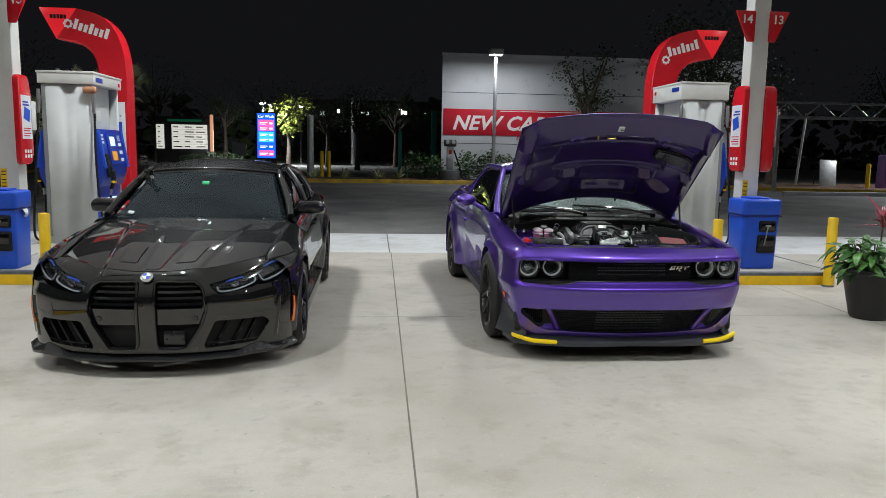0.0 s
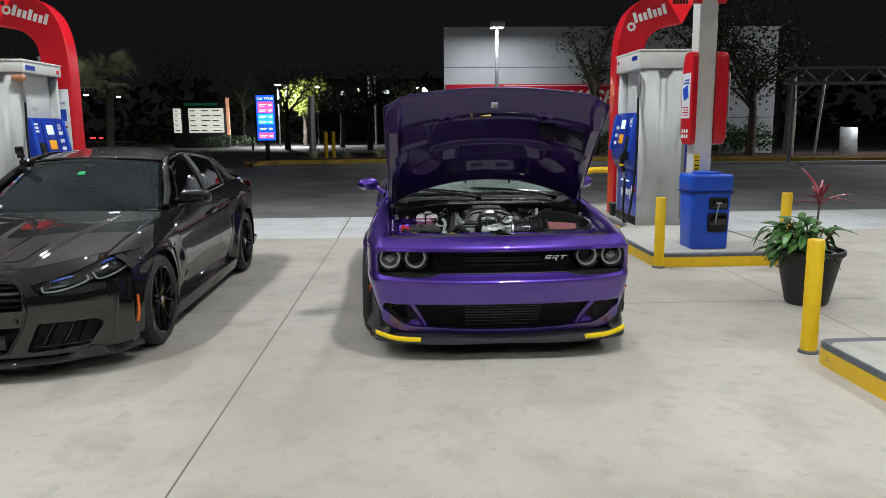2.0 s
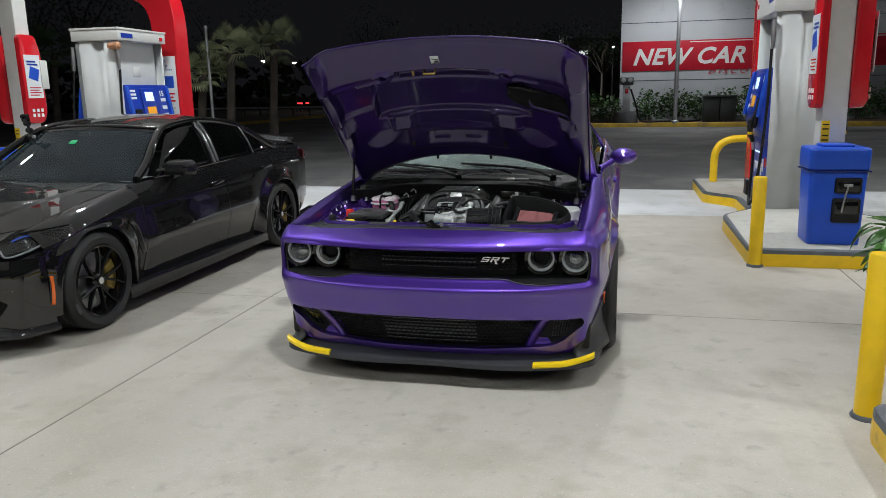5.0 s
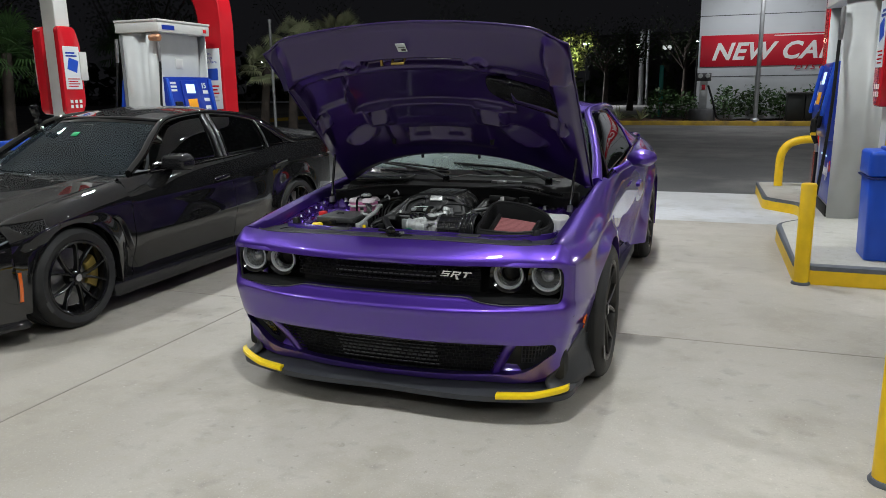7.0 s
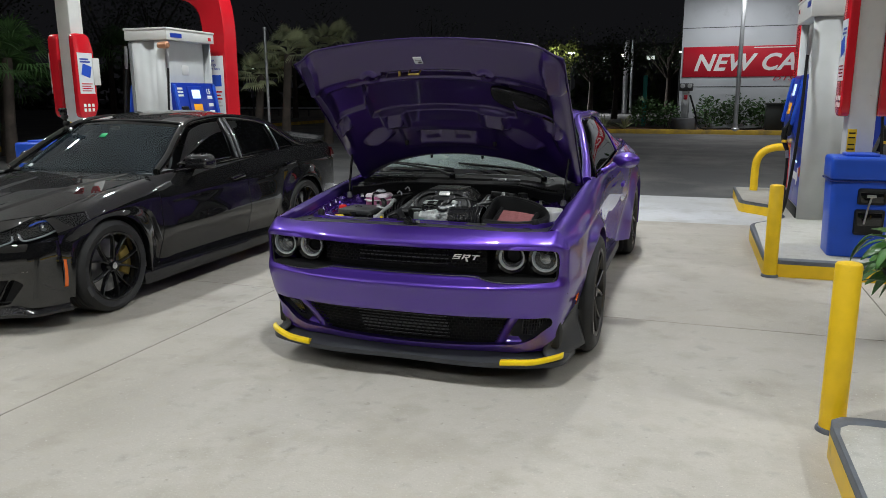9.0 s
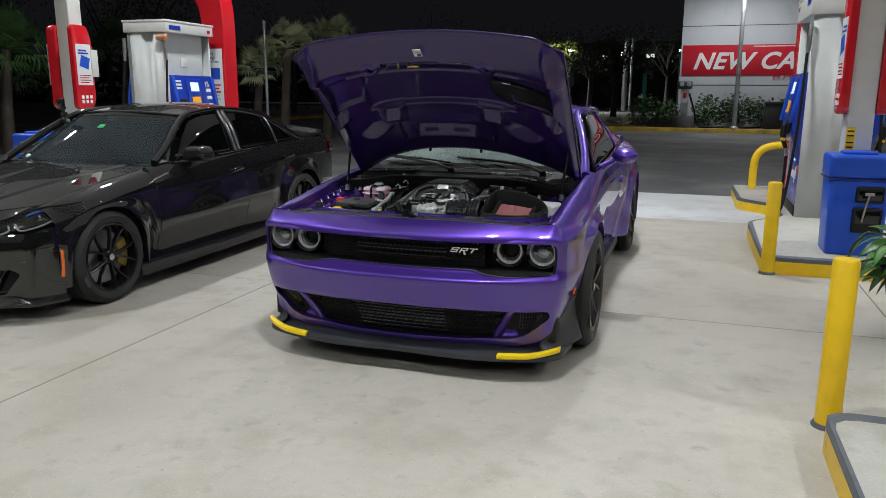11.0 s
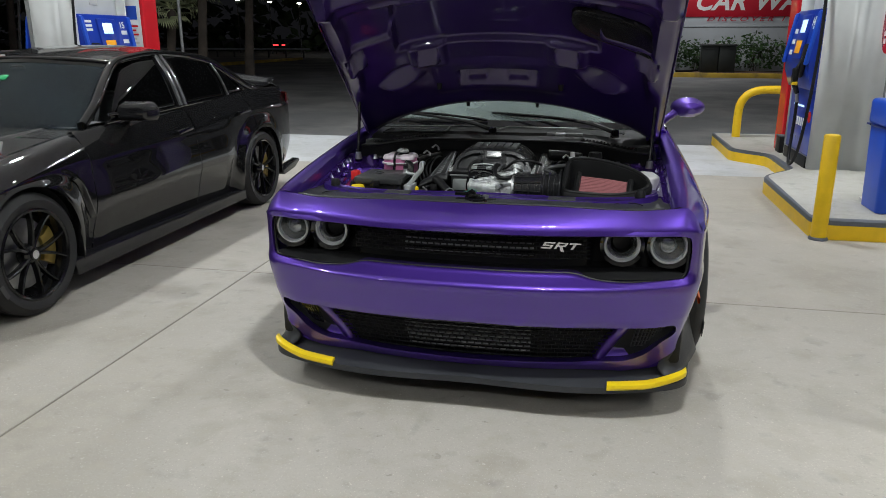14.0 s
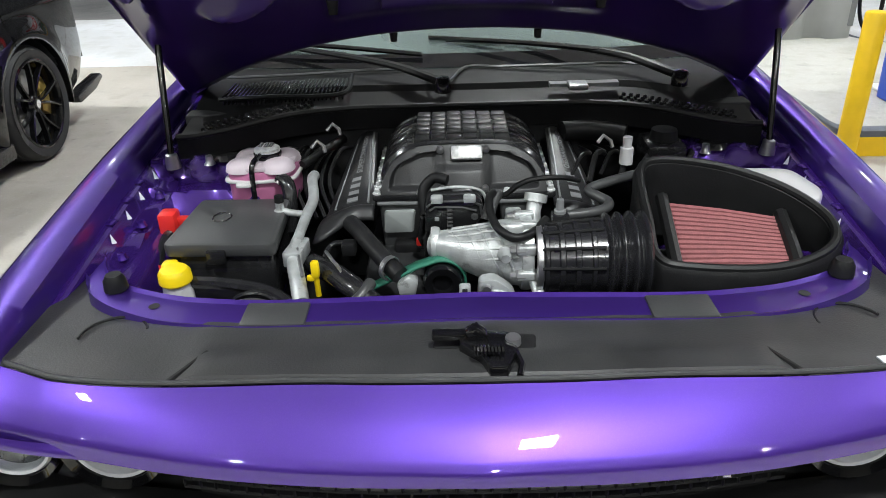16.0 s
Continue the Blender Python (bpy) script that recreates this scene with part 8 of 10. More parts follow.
part("nose_badge", lathe([(0.0005, -0.010), (0.033, -0.009), (0.040, -0.004), (0.042, 0.004)], (0, 0, 0), "y", 28).move(Matrix.Translation((0, 0.082, 0.676)) @ Matrix.Rotation(radians(-50), 4, "X")), "silver_badge", saloon, "round silver and blue nose badge")
for q in range(4):
    a = q * math.pi / 2
    pie = [(0, 0)] + [(0.026 * math.cos(a + t), 0.026 * math.sin(a + t)) for t in np.linspace(0, math.pi / 2, 6)]
    part("badge_field", prism(pie, "y", -0.0125, -0.0095).move(Matrix.Translation((0, 0.082, 0.676)) @ Matrix.Rotation(radians(-50), 4, "X")), "blue" if q % 2 else "white", saloon)
# carbon splitter
rows = []
for q in range(91):
    s = -N_END + 2 * N_END * q / 90
    a = abs(s)
    e, i = nose(s, 0.13, -0.045 - 0.02 * smooth(0.6, 0.8, a) * (1 - smooth(0.85, 1.0, a))), nose(s, 0.17, 0.03)
    up = 0.05 * smooth(0.55, 0.72, a) * (1 - smooth(0.76, 0.9, a)) + 0.02 * smooth(0.8, 1.0, a)
    rows.append([(i[0], i[1], 0.152 + up), ((i[0] + e[0]) / 2, (i[1] + e[1]) / 2, 0.142 + up), (e[0], e[1], 0.130 + up * 0.35), (e[0], e[1], 0.116 + up * 0.2), (i[0], i[1] + 0.05, 0.115)])
part("front_splitter", grid(rows, close_v=True), "carbon", saloon, "glossy carbon fibre front splitter", angle=25)
# headlights
LAMP_TOP = [(0.300, 0.115, 0.590), (0.44, 0.20, 0.628), (0.61, 0.315, 0.678), (0.745, 0.46, 0.744), (0.838, 0.60, 0.755), (0.890, 0.74, 0.760)]
for k in (-1, 1):
    def lamp_point(u, v, d=0.0):
        lo = spline([(0.305, 0.105, 0.560), (0.46, 0.165, 0.540), (0.66, 0.285, 0.560), (0.815, 0.44, 0.605), (0.915, 0.59, 0.668), (0.940, 0.72, 0.704)], 21)
        hi = spline(LAMP_TOP, 21)
        i = u * 20
        n = min(int(i), 19)
        f = i - n
        a, b = lo[n] * (1 - f) + lo[n + 1] * f, hi[n] * (1 - f) + hi[n + 1] * f
        p = a * (1 - v) + b * v
        bul = 0.018 * math.sin(math.pi * v)
        return (k * (p[0] + (bul - d) * 0.45), p[1] - (bul - d) * 0.8, p[2] + (bul - d) * 0.35)
    hl = part("headlight", grid([[lamp_point(u, v, 0.03) for v in np.linspace(0, 1, 6)] for u in np.linspace(0, 1, 20)]), "black_gloss", saloon, "slim swept-back headlight with blue accents")
    part("headlight_cover", grid([[lamp_point(u, v) for v in np.linspace(0, 1, 8)] for u in np.linspace(0, 1, 24)]), "glass_clear", hl).visible_shadow = False
    for u0, u1 in ((0.18, 0.42), (0.47, 0.74)):
        path = [lamp_point(u0, 0.62, 0.016), lamp_point(u0 + 0.02, 0.24, 0.016), lamp_point((u0 + u1) / 2, 0.20, 0.016), lamp_point(u1, 0.34, 0.016), lamp_point(u1 + 0.015, 0.60, 0.016)]
        part("light_guide", tube(path, 0.0065, 8, steps=24), "drl_grey", hl, "pale angular light guide")
        c = lamp_point((u0 + u1) / 2, 0.55, 0.022)
        part("lamp_lens", lathe([(0.0005, -0.016), (0.02, -0.012), (0.026, 0.0), (0.028, 0.012)], c, "y", 20), "reflector", hl)
        part("blue_element", tube([lamp_point(u0 + 0.07, 0.80, 0.014), lamp_point((u0 + u1) / 2, 0.84, 0.014), lamp_point(u1 - 0.06, 0.78, 0.014)], 0.006, 8, steps=12), "blue_lamp", hl, "blue lamp element")
    part("inner_eyebrow", tube([lamp_point(u, 0.98, -0.002) for u in np.linspace(0.02, 0.98, 24)], 0.005, 6), "black_gloss", hl)
    chk = patch([[(k * 0.305, 0.10, 0.56), (k * 0.46, 0.16, 0.535), (k * 0.66, 0.28, 0.555), (k * 0.80, 0.425, 0.60), (k * 0.862, 0.60, 0.66)], [(k * 0.36, 0.08, 0.53), (k * 0.50, 0.125, 0.52), (k * 0.70, 0.25, 0.535), (k * 0.84, 0.40, 0.575), (k * 0.905, 0.60, 0.63)]], 8, 24)
    part("lamp_cheek", chk, "black_paint", saloon)

# bonnet with twin ridges
def hood_pt(x, v):
    a = abs(x)
    hw = interp([0, 0.3, 0.65, 1.0], [0.70, 0.72, 0.745, 0.76])(v)
    u = min(1.0, a / hw)
    y0 = 0.150 + 0.43 * u ** 2.2
    y = y0 + (1.60 + 0.10 * u * u - 0.06 - y0) * v
    z = interp([0.12, 0.3, 0.6, 1.0, 1.7], [0.694, 0.742, 0.805, 0.872, 0.950])(y) - 0.035 * u ** 2.5 + 0.004 * smooth(0, 1, v)
    dome = 0.30 + 0.20 * v
    chan = 0.045 + 0.10 * v
    ridge = -0.011 * smooth(dome, dome + 0.030, a) * (1 - 0.6 * smooth(0.55, 1.0, v))
    ridge -= 0.009 * (1 - smooth(chan, chan + 0.022, a)) * smooth(0.0, 0.06, v) * (1 - smooth(0.6, 0.95, v))
    ridge -= 0.006 * smooth(0.11 + 0.08 * v, 0.125 + 0.08 * v, a) * (1 - smooth(0.24 + 0.12 * v, 0.255 + 0.12 * v, a)) * smooth(0.085, 0.105, v) * (1 - smooth(0.16, 0.42, v))
    return (x, y, z + ridge)


rows = []
for j in range(61):
    v = j / 60
    hw = interp([0, 0.3, 0.65, 1.0], [0.70, 0.72, 0.745, 0.76])(v)
    rows.append([hood_pt(-hw + 2 * hw * i / 120, v) for i in range(121)])
part("bonnet", grid(rows), "black_paint", saloon, "black sculpted bonnet", angle=60)
brow_top = spline(LAMP_TOP, 60)
fill = []
for p in rows[0]:
    a = abs(p[0])
    low_pt = nose(a * 1.015, 0.684 - 0.03 * smooth(0.22, 0.36, a), -0.001)
    if a > 0.27:
        f = smooth(0.27, 0.36, a)
        e = (np.interp(a + 0.02, [q[0] for q in brow_top], [q[1] for q in brow_top]), np.interp(a + 0.02, [q[0] for q in brow_top], [q[2] for q in brow_top]))
        low_pt = (a + 0.02 * f, low_pt[1] * (1 - f) + (e[0] - 0.004) * f, low_pt[2] * (1 - f) + (e[1] + 0.002) * f)
    k = 1 if p[0] >= 0 else -1
    top = (p[0], p[1] - 0.001, p[2] - 0.003)
    b = (k * low_pt[0], low_pt[1], low_pt[2])
    fill.append([top] + [tuple(top[c] * (1 - u) + b[c] * u - (0.014 * math.sin(math.pi * u) if c == 1 else 0) for c in range(3)) for u in (0.25, 0.5, 0.75, 1.0)])
part("nose_panel", grid(fill), "black_paint", saloon, "black panel between bonnet and grille")

# body sides
m_xi = interp([0.4, 0.8, 1.2, 1.65], [0.715, 0.730, 0.748, 0.760])
m_zi = interp([0.4, 0.8, 1.2, 1.65], [0.725, 0.815, 0.878, 0.930])
m_xs = interp([0.47, 0.65, 0.88, 1.3, 1.8, 2.5, 3.1, 3.5, 3.75, 4.2, 4.55, 4.74], [0.890, 0.925, 0.940, 0.918, 0.900, 0.898, 0.905, 0.935, 0.945, 0.925, 0.86, 0.76])
m_zs = interp([0.47, 0.90, 1.4, 2.5, 3.4, 4.2, 4.74], [0.640, 0.738, 0.768, 0.805, 0.86, 0.86, 0.82])
m_xb = interp([1.5, 2.2, 3.2, 3.9, 4.74], [0.800, 0.810, 0.812, 0.79, 0.68])
m_zb = interp([1.5, 2.2, 3.2, 3.9, 4.74], [0.925, 0.945, 0.985, 1.01, 1.0])
MF, MR = 0.905, 3.73
m_sill = interp([0.4, 1.2, 3.4, 4.2, 4.74], [0.20, 0.20, 0.21, 0.24, 0.34])


def m_flank(y, z):
    x = m_xs(y) - 0.085 * smooth(0.60, 0.18, z) ** 1.6
    door = smooth(1.35, 1.6, y) * (1 - smooth(3.1, 3.35, y))
    x -= 0.014 * door * math.exp(-((z - 0.36 - 0.05 * (y - 1.5)) / 0.08) ** 2)
    x += 0.13 * door * max(0.0, min(m_zs(y) - z, m_zs(y) - 0.50))
    x += 0.006 * door * math.exp(-((z - 0.74 - 0.02 * (y - 1.5)) / 0.025) ** 2)
    for yc in (MF, MR):
        r = math.hypot(y - yc, z - 0.338)
        rise = 1 - smooth(0.375, 0.53, r)
        x += 0.036 * rise * smooth(m_zs(y), m_zs(y) - 0.08, z) + 0.075 * smooth(0.60, 0.18, z) ** 1.6 * rise
    return x


def m_fender(y):
    a, b = (m_xi(y), m_zi(y)), (m_xs(y), m_zs(y))
    return [(a[0] - 0.004, a[1] - 0.02), a, (a[0] * 0.55 + b[0] * 0.45, a[1] * 0.8 + b[1] * 0.2 + 0.012), (a[0] * 0.18 + b[0] * 0.82, b[1] * 0.55 + a[1] * 0.45), b], m_flank


def m_belt(y):
    a, b = (m_xb(y), m_zb(y)), (m_xs(y), m_zs(y))
    return [(a[0] - 0.03, a[1] - 0.02), a, (a[0] * 0.55 + b[0] * 0.45, a[1] * 0.66 + b[1] * 0.34), b], m_flank


m_low = arch_low(m_sill, [(MF, 0.338, 0.366), (MR, 0.338, 0.370)])
for k in (-1, 1):
    for nm, y0, y1, n, sec, lab in (("front_fender", 0.475, 1.47, 70, m_fender, "black flared front wing"), ("front_door", 1.477, 2.70, 36, m_belt, "black front door"), ("rear_door", 2.707, 3.60, 50, m_belt, "black rear door"), ("rear_quarter", 3.607, 4.74, 60, m_belt, "black flared rear wing")):
        rows = closed_edge(side_sheet(y0, y1, n, sec, m_low, 18), 0.05)
        pn = part(nm, grid([[(k * p[0], p[1], p[2]) for p in r] for r in rows]), "black_paint", saloon, lab, angle=60)
        if "door" in nm:
            ye = y1 - 0.16
            hx = m_flank(ye, 0.79)
            lift = 0.0 if nm == "front_door" else 0.055
            part("door_handle", bevelled(prism(rounded([(ye - 0.10, 0.790 + lift), (ye + 0.10, 0.807 + lift), (ye + 0.10, 0.837 + lift), (ye - 0.10, 0.820 + lift)], 0.013), "x", k * (hx - 0.01), k * (hx + 0.028)), 0.007), "black_gloss", pn, "gloss black door handle")
    strip = grid([[(k * (m_flank(0.478 + 0.016 * u, z) + d), 0.478 + 0.016 * u, z) for u in (0.0, 0.5, 1.0)] for z, d in ((0.28, -0.004), (0.284, 0.005), (0.34, 0.006), (0.40, 0.006), (0.466, 0.005), (0.47, -0.004))])
    part("side_reflector", strip, "amber", saloon, "orange side reflector strip", thick=0.003)
    gill = patch([[(k * (m_flank(1.28, 0.64) + 0.002), 1.27, 0.68), (k * (m_flank(1.36, 0.6) + 0.004), 1.33, 0.62), (k * (m_flank(1.42, 0.5) + 0.004), 1.40, 0.42)], [(k * (m_flank(1.28, 0.64) + 0.004), 1.31, 0.69), (k * (m_flank(1.36, 0.6) + 0.008), 1.38, 0.62), (k * (m_flank(1.42, 0.5) + 0.006), 1.455, 0.42)]], 6, 14)
    part("wing_gill", gill, "black_gloss", saloon, "gloss black wing vent", thick=0.006)
    part("side_skirt", bevelled(prism(rounded([(1.22, 0.115), (3.40, 0.125), (3.40, 0.21), (1.20, 0.215)], 0.02), "x", k * 0.78, k * 0.93), 0.012), "carbon", saloon, "carbon side skirt blade")
    canard = bevelled(prism(rounded([(4.36, 0.16), (4.62, 0.19), (4.755, 0.245), (4.72, 0.275), (4.46, 0.25), (4.34, 0.21)], 0.012), "x", k * 0.80, k * 0.865), 0.008)
    part("rear_canard", canard, "carbon", saloon, "carbon rear corner fin")
    for yc in (MF, MR):
        lin = [[(k * xx, yc + 0.371 * math.cos(a), 0.338 + 0.371 * math.sin(a)) for xx in (0.93, 0.75, 0.60, 0.58)] for a in np.linspace(0, math.pi, 33)]
        part("wheel_arch_liner", grid(lin), "interior", saloon)
        wheel(saloon, k * (0.952 if yc < 2 else 0.955), yc, 0.336, 0.275, k, 5, "rim_black", "caliper_gold", 0.248 if yc < 2 else 0.256, 0.058, 0.165, "gloss black split-spoke alloy wheel", 0.66)
    # glass house
    win1 = patch([[(k * 0.800, 1.86, 0.950), (k * 0.806, 2.28, 0.962), (k * 0.806, 2.68, 0.972)], [(k * 0.735, 2.02, 1.10), (k * 0.725, 2.32, 1.17), (k * 0.722, 2.69, 1.18)], [(k * 0.640, 2.24, 1.255), (k * 0.622, 2.45, 1.305), (k * 0.612, 2.72, 1.325)]], 12, 12)
    win2 = patch([[(k * 0.806, 2.76, 0.974), (k * 0.802, 3.10, 0.985), (k * 0.792, 3.43, 0.992)], [(k * 0.722, 2.77, 1.18), (k * 0.725, 3.10, 1.18), (k * 0.735, 3.42, 1.14)], [(k * 0.612, 2.80, 1.327), (k * 0.620, 3.10, 1.318), (k * 0.655, 3.40, 1.270)]], 12, 12)
    win3 = patch([[(k * 0.790, 3.48, 0.995), (k * 0.775, 3.66, 1.003), (k * 0.755, 3.83, 1.012)], [(k * 0.738, 3.46, 1.13), (k * 0.742, 3.58, 1.10), (k * 0.748, 3.72, 1.06)], [(k * 0.668, 3.44, 1.255), (k * 0.690, 3.53, 1.21), (k * 0.720, 3.66, 1.12)]], 8, 8)
    for nm, w in (("front_window", win1), ("rear_window_pane", win2), ("quarter_window", win3)):
        part(nm, w, "glass_dark", saloon, "black tinted side glass", thick=0.004)
    part("window_line", tube([(k * 0.812, 1.80, 0.943), (k * 0.818, 2.2, 0.957), (k * 0.816, 2.9, 0.980), (k * 0.80, 3.5, 0.996), (k * 0.765, 3.86, 1.013)], 0.009, 8, steps=30), "black_gloss", saloon)
    for dy in (-0.030, 0.030):
        part("door_pillar", tube([(k * 0.810, 2.72 + dy, 0.972), (k * 0.727, 2.73 + dy, 1.18), (k * 0.614, 2.76 + dy, 1.33)], 0.019, 8, steps=12), "trim_sheen", saloon, "dark door pillar with its reflections painted grey")
    part("quarter_bar", tube([(k * 0.80, 3.455, 0.992), (k * 0.742, 3.44, 1.14), (k * 0.662, 3.42, 1.272)], 0.011, 8, steps=12), "trim_sheen", saloon)
    part("roof_rail", tube([(k * 0.775, 1.62, 0.945), (k * 0.735, 1.82, 1.06), (k * 0.665, 2.03, 1.19), (k * 0.60, 2.25, 1.300), (k * 0.59, 2.5, 1.338), (k * 0.588, 2.8, 1.350), (k * 0.61, 3.15, 1.325), (k * 0.645, 3.42, 1.275), (k * 0.69, 3.66, 1.165), (k * 0.735, 3.92, 1.035), (k * 0.75, 4.05, 1.015)], [0.030, 0.030, 0.030, 0.028, 0.026, 0.026, 0.028, 0.036, 0.045, 0.045, 0.03], 12, steps=70), "black_paint", saloon, "black roof pillar")
    cp = patch([[(k * 0.76, 3.84, 1.012), (k * 0.765, 3.98, 1.01), (k * 0.75, 4.15, 1.01)], [(k * 0.725, 3.66, 1.125), (k * 0.715, 3.80, 1.10), (k * 0.69, 4.0, 1.04)], [(k * 0.66, 3.44, 1.262), (k * 0.65, 3.56, 1.215), (k * 0.64, 3.85, 1.09)]], 12, 12)
    part("rear_pillar", cp, "black_paint", saloon, thick=0.01)
    # mirrors
    sh = bevelled(prism(rounded([(-0.105, -0.05), (0.115, -0.045), (0.125, 0.02), (0.09, 0.055), (-0.09, 0.05), (-0.115, 0.0)], 0.03, 4), "y", -0.06, 0.045), 0.028, 3)
    sh.v = [(x * (1 - 0.25 * max(0.0, -y) / 0.06), y, z * (1 - 0.25 * max(0.0, -y) / 0.06)) for x, y, z in sh.v]
    if k < 0:
        sh = sh.mirrored()
    mi = part("door_mirror", sh.move(Matrix.Translation((k * 0.900, 2.0, 0.995)) @ Matrix.Diagonal((1.22, 1.15, 1.30, 1))), "carbon", saloon, "carbon capped door mirror")
    part("mirror_glass", rbox(min(k * 0.81, k * 0.99), max(k * 0.81, k * 0.99), 2.054, 2.058, 0.940, 1.045, 0.002), "chrome", mi)
    part("mirror_arm", tube([(k * 0.79, 1.93, 0.930), (k * 0.81, 1.96, 0.945), (k * 0.85, 1.99, 0.950)], [0.024, 0.02, 0.024], 10, steps=8).join(tube([(k * 0.775, 1.88, 0.985), (k * 0.80, 1.93, 0.990), (k * 0.84, 1.97, 0.985)], 0.010, 8, steps=8)), "black_gloss", mi)


def m_screen(u, v):
    x = u * (0.735 - 0.170 * v)
    y = 1.52 + 0.14 * u * u + 0.60 * v - 0.01 * u * u * v
    z = 0.925 - 0.012 * u * u + 0.405 * v ** 0.95 - 0.025 * u * u * v
    return (x, y, z)


ws = part("windscreen", grid([[m_screen(-1 + q / 12, r / 12) for q in range(25)] for r in range(13)]), "glass_blue", saloon, "raked windscreen with a green sticker", thick=0.004)
ws.visible_shadow = False
p0, p1 = m_screen(-0.06, 0.66), m_screen(0.10, 0.78)
part("sticker", Geo().add([m_screen(u, v) for u, v in ((-0.07, 0.655), (0.03, 0.655), (0.03, 0.725), (-0.07, 0.725))], [(0, 1, 2, 3)]).move(Matrix.Translation((0, -0.006, 0.004))), "sticker_green", ws, "green windscreen sticker", thick=0.002)
part("corner_sticker", Geo().add([m_screen(u, v) for u, v in ((-0.86, 0.08), (-0.78, 0.07), (-0.78, 0.12), (-0.86, 0.13))], [(0, 1, 2, 3)]).move(Matrix.Translation((0, -0.006, 0.004))), "poster", ws, "small white corner sticker", thick=0.002)
part("screen_shade", grid([[(p[0], p[1] - 0.003, p[2] + 0.003) for p in (m_screen(-0.97 + 1.94 * q / 20, v) for q in range(21))] for v in (0.93, 1.0)]), "black_gloss", ws)
part("rear_view_mirror", rbox(-0.10, 0.12, 2.10, 2.13, 1.205, 1.265, 0.02), "interior", saloon, "dark rear view mirror")
part("sensor_pod", rbox(-0.05, 0.07, 2.03, 2.12, 1.245, 1.285, 0.015), "interior", saloon)
rf = patch([[(-0.585, 2.25, 1.300), (-0.3, 2.145, 1.326), (0, 2.115, 1.332), (0.3, 2.145, 1.326), (0.585, 2.25, 1.300)],
            [(-0.585, 2.6, 1.345), (-0.3, 2.6, 1.390), (0, 2.6, 1.398), (0.3, 2.6, 1.390), (0.585, 2.6, 1.345)],
            [(-0.592, 3.0, 1.338), (-0.3, 3.0, 1.394), (0, 3.0, 1.404), (0.3, 3.0, 1.394), (0.592, 3.0, 1.338)],
            [(-0.635, 3.42, 1.270), (-0.3, 3.46, 1.335), (0, 3.48, 1.345), (0.3, 3.46, 1.335), (0.635, 3.42, 1.270)]], 24, 24)
part("roof", rf, "carbon", saloon, "carbon fibre roof", thick=0.01)
rg = patch([[(-0.61, 3.44, 1.262), (0, 3.49, 1.338), (0.61, 3.44, 1.262)], [(-0.65, 3.78, 1.14), (0, 3.84, 1.205), (0.65, 3.78, 1.14)], [(-0.69, 4.06, 1.035), (0, 4.12, 1.068), (0.69, 4.06, 1.035)]], 12, 12)
part("rear_screen", rg, "glass_dark", saloon, "dark rear screen", thick=0.004)
bt = patch([[(-0.73, 3.95, 1.02), (0, 4.04, 1.07), (0.73, 3.95, 1.02)], [(-0.72, 4.3, 1.02), (0, 4.35, 1.065), (0.72, 4.3, 1.02)], [(-0.70, 4.60, 1.02), (0, 4.66, 1.075), (0.70, 4.60, 1.02)], [(-0.76, 4.72, 0.82), (0, 4.80, 0.84), (0.76, 4.72, 0.82)], [(-0.78, 4.70, 0.4), (0, 4.78, 0.36), (0.78, 4.70, 0.4)]], 24, 16)
part("boot_lid", bt, "black_paint", saloon, "black boot lid and tail", thick=0.01)
sp2 = patch([[(-0.70, 4.52, 1.035), (0, 4.56, 1.085), (0.70, 4.52, 1.035)], [(-0.68, 4.66, 1.075), (0, 4.72, 1.125), (0.68, 4.66, 1.075)]], 6, 20)
part("boot_spoiler", sp2, "carbon", saloon, "carbon boot lip spoiler", thick=0.012)
for k in (-1, 1):
    part("tail_light", patch([[(k * 0.86, 4.50, 0.86), (k * 0.82, 4.66, 0.86), (k * 0.68, 4.755, 0.86)], [(k * 0.86, 4.50, 0.93), (k * 0.80, 4.64, 0.945), (k * 0.66, 4.73, 0.945)]], 6, 12), "smoked_red", saloon, "smoked red wraparound tail light", thick=0.01)
part("dashboard", patch([[(-0.70, 1.64, 0.925), (0, 1.56, 0.94), (0.70, 1.64, 0.925)], [(-0.70, 1.95, 0.93), (0, 1.95, 0.955), (0.70, 1.95, 0.93)], [(-0.70, 2.08, 0.85), (0, 2.1, 0.85), (0.70, 2.08, 0.85)]], 12, 12), "cabin_grey", saloon, "dark dashboard")
part("steering_wheel", lathe([(0.165, 0.0), (0.178, -0.015), (0.192, 0.0), (0.178, 0.015), (0.165, 0.0)], (0, 0, 0), "y", 30).move(Matrix.Translation((0.37, 2.08, 0.97)) @ Matrix.Rotation(radians(-22), 4, "X")).join(rbox(0.30, 0.44, 2.06, 2.09, 0.92, 1.0, 0.02)), "cabin_grey", saloon, "dark steering wheel")
for sx in (-0.37, 0.37):
    part("seat_back", rbox(sx - 0.25, sx + 0.25, 2.55, 2.72, 0.50, 1.08, 0.06, 3).join(rbox(sx - 0.13, sx + 0.13, 2.60, 2.70, 1.08, 1.25, 0.05, 3)), "interior", saloon, "dark sports seat")
part("cabin_floor", rbox(-0.78, 0.78, 1.6, 4.2, 0.2, 0.5, 0.02), "interior", saloon)
part("parcel_shelf", rbox(-0.66, 0.66, 3.3, 4.0, 0.95, 0.99, 0.01), "interior", saloon)

